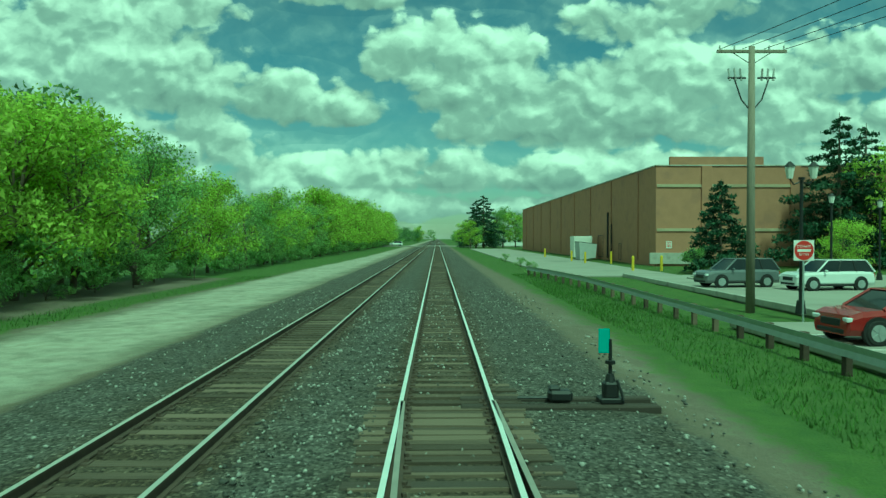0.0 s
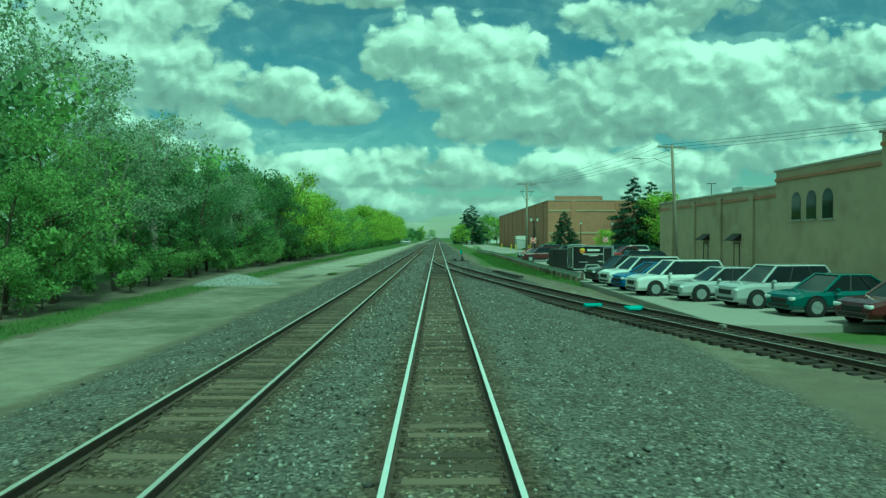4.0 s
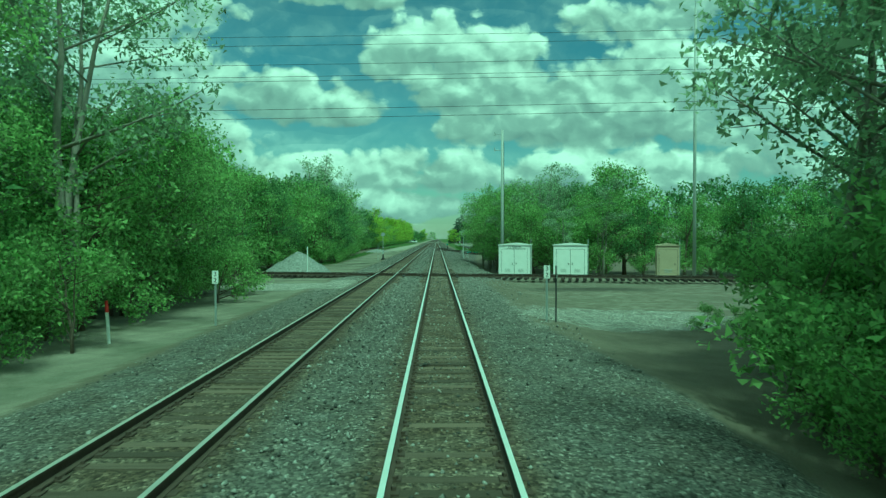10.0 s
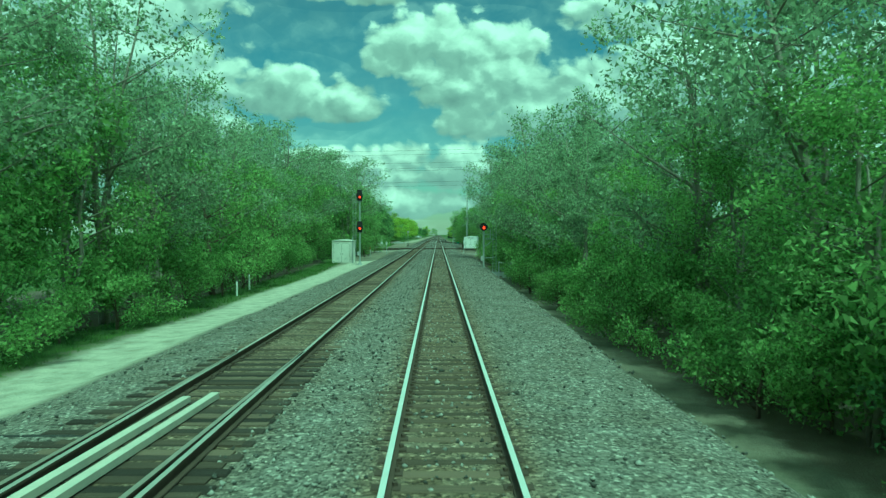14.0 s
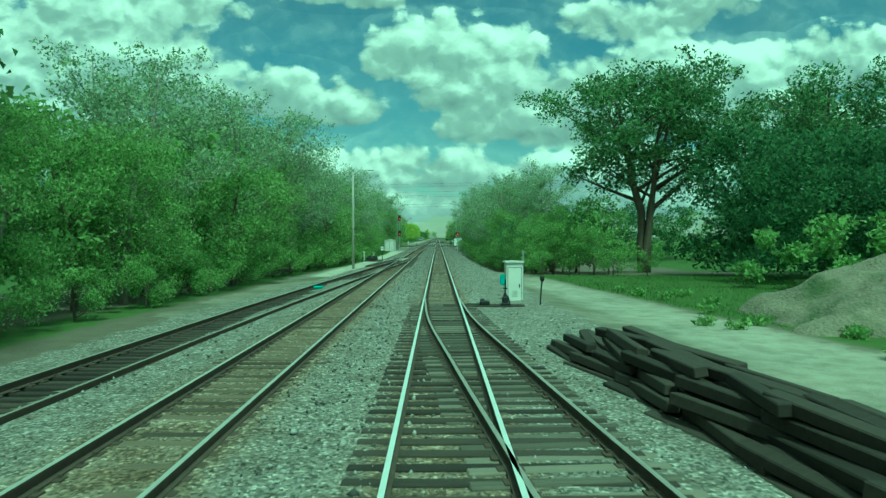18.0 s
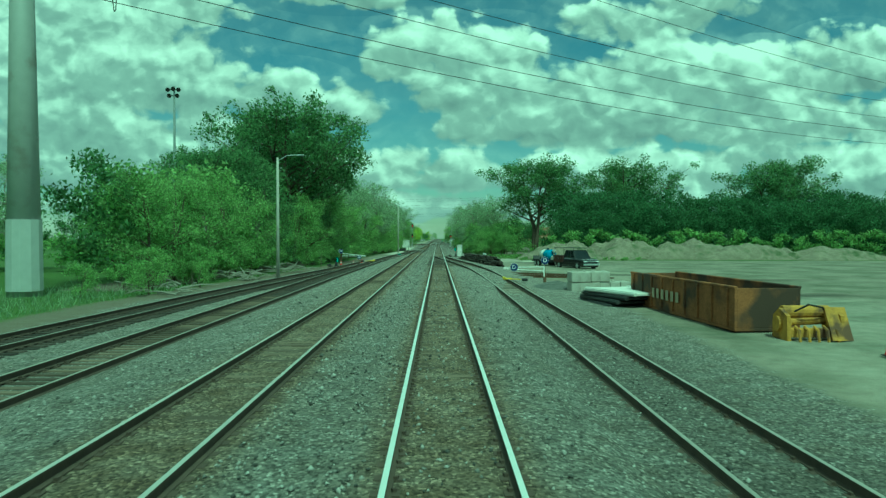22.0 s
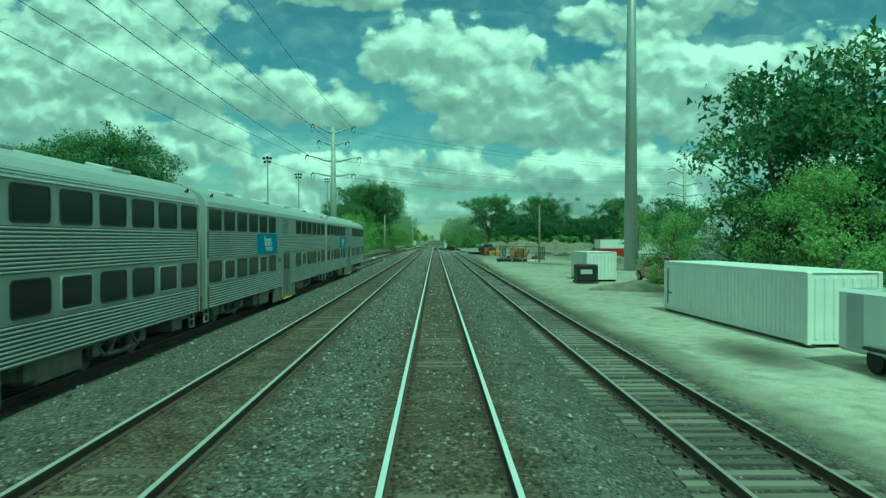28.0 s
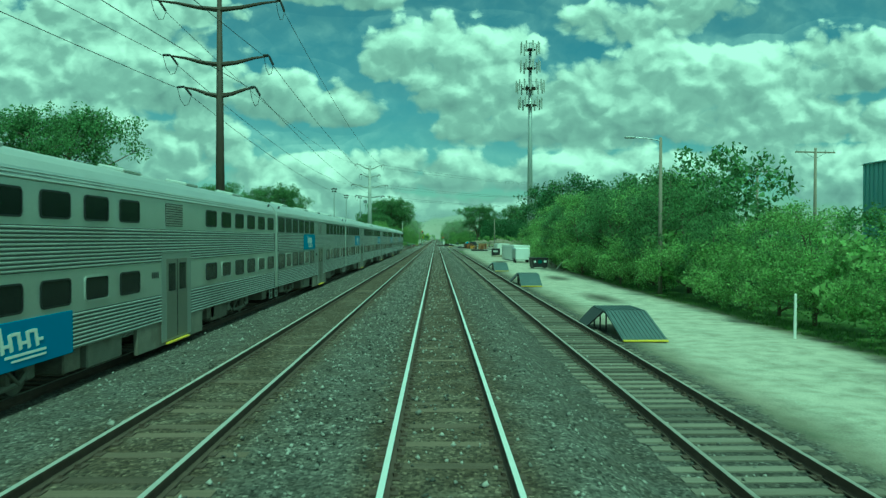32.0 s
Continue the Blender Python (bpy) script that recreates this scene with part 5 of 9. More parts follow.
cabinet("switch_cabinet", (3.30, -324.2, -0.40), 4, 0.75, 0.62, 1.82, MAT["white_worn"], "tall pale metal cabinet beside a switch stand", doors=1, roof=0.03, category="cabinet")


def wood_pole(at, h, label, arms=(), r=0.15, mat="pole_wood", group="utility poles", lean=0.0, name="utility_pole"):
    """arms: (height, half length, turn) of each crossarm."""
    t = thing(name, at, 0, label, "utility pole", group)
    part("pole", Build().tube([(0, 0, -0.6), (lean * 0.5, 0, h * 0.5), (lean, 0, h)], [r, r * 0.85, r * 0.65], 10), MAT[mat], t, smooth=True)
    for z, half, turn in arms:
        a = Build().box((lean * z / h, 0, z), (half * 2, 0.10, 0.13), (0, 0, turn), ch=0.012)
        arm = part("crossarm", a, MAT["pole_wood"] if mat == "pole_wood" else MAT["dark_steel"], t)
        c, s = math.cos(radians(turn)), math.sin(radians(turn))
        for f in (-0.92, -0.5, 0.5, 0.92):
            part("insulator", Build().cyl((f * half * c + lean * z / h, f * half * s, z + 0.06), (f * half * c + lean * z / h, f * half * s, z + 0.24), 0.045, 0.03, 7), MAT["grey_paint"], arm)
        for f in (-1, 1):
            part("brace", Build().cyl((f * half * 0.55 * c + lean * z / h, f * half * 0.55 * s, z - 0.05), (lean * z / h, 0, z - 0.55), 0.018, n=5), MAT["dark_steel"], arm)
    return t


def wires(name, pairs, sag, r, label, group="overhead wires", seg=14):
    for a, b in pairs:
        a, b = Vector(a), Vector(b)
        pts = [a.lerp(b, i / seg) - Vector((0, 0, sag * 4 * (i / seg) * (1 - i / seg))) for i in range(seg + 1)]
        lone(name, Build().tube(pts, r, 5), MAT["black"], label, "wire", group)


# pole with cut-outs beside the car park
p0 = wood_pole((12.9, 30.0, -0.1), 10.75, "weathered wooden utility pole with crossarms and drop-out fuses", [(10.55, 1.45, 0)], 0.19)
for sx in (-1, 1):
    part("bracket", Build().tube([(0, 0, 8.05), (sx * 0.42, 0, 8.55), (sx * 0.75, 0, 9.5)], 0.03, 6), MAT["dark_steel"], p0)
    part("fuse_arm", Build().box((sx * 0.62, 0, 9.45), (0.75, 0.07, 0.07), ch=0.01), MAT["dark_steel"], p0)
    for k in range(3):
        part("fuse", Build().cyl((sx * (0.42 + 0.24 * k), 0, 9.35), (sx * (0.47 + 0.24 * k), 0.05, 9.85), 0.05, 0.04, 7), MAT["grey_paint"], p0)
wires("overhead_wire", [((11.6 + 0.9 * i, 30, 10.55), (18.6 + 0.9 * i, -12, 10.9 - 0.25 * i)) for i in range(4)], 0.5, 0.014, "black overhead wire between wooden poles")
p2 = wood_pole((21.0, -12, 0.0), 10.9, "leaning wooden utility pole with a street lamp arm", [(10.6, 1.5, 20)], 0.17, lean=-0.55)
part("lamp_arm", Build().tube([(-0.45, 0, 9.0), (-2.0, 0.2, 9.65), (-3.3, 0.3, 9.7)], 0.04, 6), MAT["galv"], p2)
part("lamp_head", Build().box((-3.6, 0.3, 9.68), (0.7, 0.26, 0.14), ch=0.05), MAT["galv"], p2)
wires("overhead_wire", [((19.6 + 0.9 * i, -12, 10.8 - 0.2 * i), (44 + i, -60, 10.5)) for i in range(3)], 0.6, 0.014, "black overhead wire between wooden poles")
wood_pole((20.5, -55, -0.2), 10.2, "wooden utility pole with a short arm behind the parked cars", [(9.9, 1.0, 0)], 0.15)
pm = wood_pole((5.75, -125.6, -0.55), 13.0, "tall grey metal pole with a dark base beside the signal huts", [], 0.16, "grey_paint")
part("base_band", Build().cyl((0, 0, -0.1), (0, 0, 0.5), 0.175, n=12), MAT["black"], pm, "black painted base band")
for z in (12.6, 11.2):
    part("bracket", Build().box((-0.35, 0, z), (0.8, 0.06, 0.06), ch=0.01).cyl((-0.7, 0, z - 0.15), (-0.7, 0, z + 0.25), 0.04, n=6), MAT["galv"], pm)
part("cable", Build().cyl((0.17, 0, 0.3), (0.13, 0, 12), 0.02, n=5), MAT["black"], pm)
mast = wood_pole((20.4, -133.4, -0.5), 21.5, "tall slender grey radio mast beside the crossing track", [], 0.15, "grey_paint", name="radio_mast")
part("antenna", Build().cyl((0, 0, 21.4), (0, 0, 24), 0.03, n=6).cyl((0.2, 0, 17.0), (0.2, 0, 18.6), 0.03, n=6).cyl((0, 0, 17), (0.2, 0, 17), 0.02, n=5), MAT["galv"], mast)
wires("overhead_wire", [((-90, -138 + 0.7 * i, z - 1.8), (90, -134 + 0.7 * i, z + 2.6)) for i, z in enumerate((12.3, 13.1, 15.4, 15.9, 17.0, 18.7, 19.6))], 0.7, 0.016, "black overhead wire crossing high above the tracks", seg=22)
for at, hh, lb in (((-8.6, -285, -0.45), 9.6, "grey utility pole with a lamp arm beside the yard track"), ((-12.5, -383.5, -0.5), 9.4, "plain grey utility pole beside the yard track")):
    pl = wood_pole(at, hh, lb, [], 0.14, "concrete")
    part("lamp_arm", Build().tube([(0, 0, hh - 0.25), (0.7, 0, hh + 0.15), (1.5, 0, hh + 0.2)], 0.03, 6), MAT["galv"], pl)
    part("lamp_head", Build().box((1.75, 0, hh + 0.18), (0.6, 0.22, 0.11), ch=0.04), MAT["galv"], pl)
pl = wood_pole((13.6, -603.6, -0.6), 9.5, "wooden pole with a street lamp over a gravel road", [], 0.14)
part("lamp_arm", Build().tube([(0, 0, 9.3), (-0.9, 0, 9.45), (-1.6, 0, 9.5)], 0.035, 6), MAT["galv"], pl)
part("lamp_head", Build().box((-1.9, 0, 9.5), (0.65, 0.24, 0.12), ch=0.05), MAT["galv"], pl)
wood_pole((15.6, -452.6, -0.6), 8.6, "bare wooden pole beside a fenced pen", [], 0.14)
wood_pole((26.5, -588, -0.6), 9.2, "wooden utility pole with two crossarms", [(8.9, 1.6, 8), (7.9, 1.4, 8)], 0.15)
wood_pole((34.5, -582, -0.6), 11.6, "wooden utility pole with a long crossarm", [(11.2, 2.0, 8)], 0.17)


# ---- signals ----
LENS = bpy.data.materials.new("red_lens")
LENS.use_nodes = True
LENS.node_tree.nodes["Principled BSDF"].inputs["Base Color"].default_value = (0.5, 0.01, 0.01, 1)
LENS.node_tree.nodes["Principled BSDF"].inputs["Emission Color"].default_value = (1.0, 0.02, 0.015, 1)
LENS.node_tree.nodes["Principled BSDF"].inputs["Emission Strength"].default_value = 3.0


def signal_head(t, z, lit=True, r=0.36, tall=1.0):
    """A hooded head on a mast, its lenses facing -y."""
    hd = part("signal_head", Build().cyl((0, -0.10, z), (0, -0.16, z), r, n=20).box((0, 0.06, z), (r * 1.1, 0.36, r * 1.5 * tall), ch=0.06), MAT["black"], t, "black signal head with hoods")
    if tall > 1.2:
        part("backboard", Build().box((0, -0.13, z + 0.05), (r * 1.5, 0.03, r * 2.6 * tall * 0.8), ch=0.01), MAT["black"], hd)
    part("lens", Build().cyl((0.02, -0.165, z - (0.25 * r * tall)), (0.02, -0.19, z - (0.25 * r * tall)), 0.105, n=14), LENS if lit else MAT["glass_dark"], hd, "lit red lens" if lit else "")
    pts = [(0.02 + 0.15 * math.cos(a), -0.18, z - 0.25 * r * tall + 0.15 * math.sin(a)) for a in np.linspace(-0.4, math.pi + 0.4, 9)]
    hood = Build()
    for a, b in zip(pts, pts[1:]):
        hood.add([a, b, (b[0], b[1] - 0.25, b[2]), (a[0], a[1] - 0.25, a[2]), (a[0] * 1.0, a[1], a[2] + 0.012), (b[0], b[1], b[2] + 0.012), (b[0], b[1] - 0.25, b[2] + 0.012), (a[0], a[1] - 0.25, a[2] + 0.012)],
                 [(0, 1, 2, 3), (4, 5, 6, 7), (0, 1, 5, 4), (2, 3, 7, 6), (0, 3, 7, 4), (1, 2, 6, 5)])
    part("hood", hood, MAT["black"], hd)
    return hd


def ladder(t, x, y, z0, z1):
    for s in (-0.15, 0.15):
        part("ladder_rail", Build().box((x + s, y, (z0 + z1) / 2), (0.035, 0.05, z1 - z0)), MAT["galv"], t)
    n = int((z1 - z0) / 0.3)
    for i in range(n):
        part("ladder_rung", Build().cyl((x - 0.15, y, z0 + 0.2 + i * 0.3), (x + 0.15, y, z0 + 0.2 + i * 0.3), 0.012, n=5), MAT["galv"], t)


def signal_mast(at, heads, top, label, ladder_x=None, lit=True, box=True, tall=1.0):
    t = thing("signal_mast", at, 0, label, "railway signal", "railway signals")
    part("base", Build().cyl((0, 0, -0.3), (0, 0, 0.10), 0.42, 0.36, 14).cyl((0, 0, 0.10), (0, 0, 0.30), 0.20, 0.14, 12), MAT["galv"], t)
    part("mast", Build().cyl((0, 0, 0.1), (0, 0, top), 0.085, n=12), MAT["galv"], t, smooth=False)
    for z in heads:
        signal_head(t, z, lit, tall=tall)
        part("platform", Build().box((0.0, 0.35, z - 0.55), (0.75, 0.5, 0.03)), MAT["galv"], t)
    if ladder_x is not None:
        ladder(t, ladder_x, 0.15, -0.3, max(heads) + 0.6)
        for z in (1.3, max(heads) - 0.7):
            part("strut", Build().box((ladder_x / 2, 0.1, z), (abs(ladder_x), 0.04, 0.05)), MAT["galv"], t)
    if box:
        part("junction_box", Build().box((-0.16, -0.1, 1.25), (0.2, 0.22, 0.42), ch=0.02), MAT["grey_paint"], t)
    return t


signal_mast((-8.65, -196.2, -0.65), [4.10, 7.5], 8.2, "tall signal mast with two lit red heads and a ladder", -0.6, tall=1.6)
sr = signal_mast((3.88, -210.3, -0.70), [4.05], 4.2, "signal mast with one lit red head and a side ladder", 0.98)
part("strut", Build().cyl((0.1, 0.1, 2.3), (0.95, 0.1, 2.95), 0.03, n=6).box((0.5, 0.1, 2.98), (1.0, 0.06, 0.06)).cyl((0.6, 0.1, 2.98), (0.6, 0.1, 3.9), 0.04, n=6), MAT["galv"], sr)
sb = signal_mast((3.82, -82.3, -0.55), [4.05], 4.5, "grey signal mast with a large round head", 0.55, lit=False)
part("target", Build().cyl((0, -0.20, 4.05), (0, -0.17, 4.05), 0.46, n=22), MAT["grey_paint"], sb)
pv = thing("platform_railing", (3.88, -210.3, -0.75), 0, "galvanised post railing beside the signal mast", "railing")
rail_pts = [(1.35, -0.1), (2.15, -0.9), (2.65, -1.6), (2.2, -2.3)]
for x, y in rail_pts:
    part("post", Build().cyl((x, y, -0.5), (x, y, 1.05), 0.045, n=8), MAT["galv"], pv)
for (a, b), (c, d) in zip(rail_pts, rail_pts[1:]):
    part("chain", Build().tube([(a, b, 0.98), ((a + c) / 2, (b + d) / 2, 0.9), (c, d, 0.98)], 0.02, 5), MAT["white_paint"], pv)
    part("rail", Build().cyl((a, b, 0.45), (c, d, 0.45), 0.02, n=5), MAT["galv"], pv)
bd = Build()
for (a, b), (c, d) in zip([(0.2, 0.5), (1.3, 0.25), (2.1, -0.55), (2.75, -1.6), (2.2, -2.5)], [(1.3, 0.25), (2.1, -0.55), (2.75, -1.6), (2.2, -2.5), (1.4, -2.8)]):
    bd.box(((a + c) / 2, (b + d) / 2, -0.08), (math.hypot(c - a, d - b), 0.03, 0.36), (0, 0, math.degrees(math.atan2(d - b, c - a))))
part("edging", bd, MAT["galv"], pv, "bent sheet-metal edging")
# small repeater post beside the left track
dw = thing("dwarf_signal", (-8.05, -84.9, -0.5), 0, "small black signal post with a round head and a box", "railway signal", "railway signals")
part("base", Build().box((0, 0, 0.12), (0.6, 0.5, 0.24), ch=0.05).cyl((0, 0, 0.2), (0, 0, 0.9), 0.15, 0.07, 10), MAT["black"], dw)
part("mast", Build().cyl((0, 0, 0.5), (0, 0, 3.9), 0.055, n=10), MAT["galv"], dw)
part("signal_head", Build().cyl((0, -0.12, 3.75), (0, 0.1, 3.75), 0.28, n=18).box((-0.25, 0, 3.6), (0.3, 0.1, 0.06)), MAT["galv"], dw)
part("junction_box", Build().box((-0.02, -0.12, 1.05), (0.26, 0.2, 0.3), ch=0.02), MAT["grey_paint"], dw)
part("conduit", Build().cyl((-0.75, 0, -0.2), (-0.75, 0, 2.3), 0.025, n=6).cyl((-0.75, 0, 2.2), (0, 0, 2.9), 0.02, n=5), MAT["galv"], dw)


def marker(x, y, h, mat="white_paint", r=0.05, label="plain white marker post in the verge", z=None):
    z = ground_z(x, y) if z is None else z
    lone("marker_post", Build().cyl((0, 0, -0.3), (0, 0, h), r, r * 0.9, 8).cyl((0, 0, h), (0, 0, h + 0.06), r * 0.9, 0.01, 8), MAT[mat], label, "marker post", "marker posts", at=pose(x, y, z, 0, random.uniform(-2, 2), 0))


marker(-11.7, -126.6, 2.3, r=0.06)
marker(-12.8, -361.0, 1.35, "bark", 0.045, "thin weathered wooden post in the weeds")
marker(-11.4, -231.5, 0.9)
marker(-10.9, -236, 0.8)
marker(-9.6, -264.3, 1.5, r=0.06)
marker(12.1, -623.3, 1.5, r=0.05)
def milepost(x, y, extra=False):
    z = ground_z(x, y)
    t = thing("milepost", (x, y, z), 0, "white milepost plate with black numerals on a steel post", "milepost", "mileposts")
    part("post", Build().box((0, 0.03, 0.85), (0.07, 0.05, 2.2), ch=0.01), MAT["galv"], t)
    p = part("plate", Build().box((0, 0, 1.72), (0.22, 0.012, 0.46), ch=0.003), MAT["white_paint"], t)
    letters("3", (0, -0.009, 1.83), 0.22, MAT["black"], p)
    letters("2", (0, -0.009, 1.61), 0.22, MAT["black"], p)
    if extra:
        q = thing("milepost", (x + 0.32, y - 0.2, z), 75, "grey milepost plate turned edge-on on a dark post", "milepost", "mileposts")
        part("post", Build().box((0, 0.03, 0.85), (0.07, 0.05, 2.2), ch=0.01), MAT["dark_steel"], q)
        part("plate", Build().box((0, 0, 1.72), (0.22, 0.012, 0.46), ch=0.003), MAT["grey_paint"], q)


milepost(3.72, -165.5, True)
milepost(-7.95, -165.5)
rw = thing("marker_post", (-10.0, -169.2, ground_z(-10.0, -169.2)), 0, "white marker post with a red top in the verge", "marker post", "marker posts")
part("post", Build().cyl((0, 0, -0.2), (-0.06, 0, 0.95), 0.05, n=8), MAT["white_paint"], rw)
part("tip", Build().cyl((-0.06, 0, 0.95), (-0.08, 0, 1.3), 0.055, 0.04, 8), MAT["red"], rw)
# stub lamp beside the switch stand
st = thing("lamp_stub", (4.2, -326.4, -0.5), 0, "thin dark post with a small lamp head", "post")
part("post", Build().tube([(0, 0, -0.2), (0.04, 0, 0.7), (0.09, 0, 1.3)], 0.035, 7), MAT["dark_steel"], st)
part("head", Build().cyl((0.09, 0, 1.3), (0.1, 0, 1.42), 0.06, 0.11, 10).cyl((0.1, 0, 1.42), (0.1, 0, 1.52), 0.11, 0.09, 10), MAT["black"], st)


def derail_sign(at, post=True, size=0.27):
    t = thing("derail_sign", at, 0, "round blue sign with a white letter on a low post", "railway sign", "derail signs")
    part("disc", Build().cyl((0, -0.012, 0), (0, 0.012, 0), size, n=24), DERAIL_BLUE, t)
    part("rim", Build().cyl((0, 0.014, 0), (0, 0.02, 0), size * 1.05, n=24), MAT["white_paint"], t)
    letters("D", (0, -0.016, 0), size * 1.45, MAT["white_paint"], t, label="white letter")
    if post:
        part("post", Build().cyl((0, 0.05, -size * 0.5), (0, 0.05, -at[2] - 0.6), 0.035, n=7), MAT["rust"], t)
        part("foot", Build().box((0, 0.05, -at[2] - 0.30), (0.22, 0.22, 0.5), ch=0.05), MAT["rust"], t)
    else:
        part("bracket", Build().cyl((0, 0.05, 0), (0, 0.12, -0.05), 0.03, n=6), MAT["dark_steel"], t)
    return t


DERAIL_BLUE = material("derail_blue", (0.012, 0.03, 0.13), rough=0.4, var=0.1, scale=4, fine=40, bump=0.02)
derail_sign((-11.95, -351.5, 1.1))
derail_sign((-9.75, -351.0, 0.34), size=0.25)
derail_sign((5.27, -388.0, 0.63), post=False)
derail_sign((7.5, -387.8, 1.1))
boom = thing("barrier", (-11.9, -351.3, 0.35), 0, "white barred boom beside the yard track", "barrier")
for z in (0.24, 0.12):
    part("bar", Build().cyl((0, 0.1, 2.4 * z - 0.10), (2.9, 0.6, 0.14 + 0.3 * (z - 0.12)), 0.03, n=6), MAT["white_paint"], boom)
part("post", Build().cyl((0, 0.1, -0.9), (0, 0.1, 0.65), 0.05, n=7), MAT["rust"], boom)


def derail(at, rz=0):
    t = thing("derail_block", at, rz, "bright yellow derail block clamped on a rail", "derail", "derails")
    part("shoe", Build().box((0, 0, 0.03), (0.6, 0.34, 0.13), ch=0.04).box((0.25, 0.1, 0.12), (0.25, 0.2, 0.12), ch=0.03), MAT["yellow"], t)
    part("arm", Build().cyl((-0.2, 0, 0.02), (-0.9, 0.2, 0.0), 0.04, n=6), MAT["yellow"], t)
    part("stand", Build().box((-1.2, 0.2, -0.02), (0.4, 0.4, 0.2), ch=0.05), MAT["black"], t)


derail((-8.05, -352.5, -0.05))
derail((4.75, -388.5, -0.2), 180)
# ---- the parked double-deck train ----
STEEL = material("stainless", (0.60, 0.61, 0.59), rough=0.36, metal=0.7, var=0.10, scale=0.6, fine=18, bump=0.03, second=(0.50, 0.50, 0.47), second_at=0.60)
BAND = material("window_band", (0.36, 0.37, 0.36), rough=0.42, metal=0.5, var=0.10, scale=0.8, fine=18, bump=0.02, second=(0.36, 0.36, 0.34), second_at=0.58)
TRAIN_GLASS = material("train_glass", (0.012, 0.014, 0.015), rough=0.18, var=0.2, scale=1, fine=5, bump=0, spec=0.16)
# dark colour that paints shade between flutes and behind louvre slats
GROOVE_SHADE = material("groove", (0.12, 0.12, 0.115), rough=0.6, metal=0.4, var=0.2, scale=1, fine=20, bump=0)
LOGO_BLUE = material("panel_blue", (0.02, 0.19, 0.42), rough=0.4, var=0.06, scale=2, fine=30, bump=0)
GRIME = material("under_grime", (0.17, 0.155, 0.13), rough=0.85, metal=0.2, var=0.4, scale=4, fine=30, bump=0.2)
DOOR_STEEL = material("door_steel", (0.22, 0.215, 0.19), rough=0.45, metal=0.4, var=0.15, scale=1, fine=20, bump=0.02)
TANK = material("under_tank", (0.22, 0.21, 0.18), rough=0.7, metal=0.2, var=0.3, scale=2, fine=30, bump=0.1, second=(0.12, 0.10, 0.08))


def round_rect(w, h, r, n=3):
    out = []
    for cx, cz, a0 in ((w / 2 - r, h / 2 - r, 0), (-w / 2 + r, h / 2 - r, 90), (-w / 2 + r, -h / 2 + r, 180), (w / 2 - r, -h / 2 + r, 270)):
        for i in range(n + 1):
            a = radians(a0 + 90 * i / n)
            out.append((cx + r * math.cos(a), cz + r * math.sin(a)))
    return out


def ring(w, h, r, t, d):
    """A raised window frame in the y-z plane, facing +x."""
    b = Build()
    o, i = round_rect(w, h, r), round_rect(w - 2 * t, h - 2 * t, max(0.01, r - t))
    n = len(o)
    for k in range(n):
        j = (k + 1) % n
        b.add([(0, o[k][0], o[k][1]), (0, o[j][0], o[j][1]), (0, i[j][0], i[j][1]), (0, i[k][0], i[k][1]),
               (d, o[k][0], o[k][1]), (d, o[j][0], o[j][1]), (d, i[j][0], i[j][1]), (d, i[k][0], i[k][1])],
              [(4, 5, 6, 7), (0, 1, 5, 4), (2, 3, 7, 6)])
    return b


def pane(w, h, r, d):
    b = Build()
    o = round_rect(w, h, r)
    n = len(o)
    return b.add([(0, y, z) for y, z in o] + [(d, y, z) for y, z in o], [tuple(range(n)), tuple(range(n, 2 * n))] + [(k, (k + 1) % n, n + (k + 1) % n, n + k) for k in range(n)])


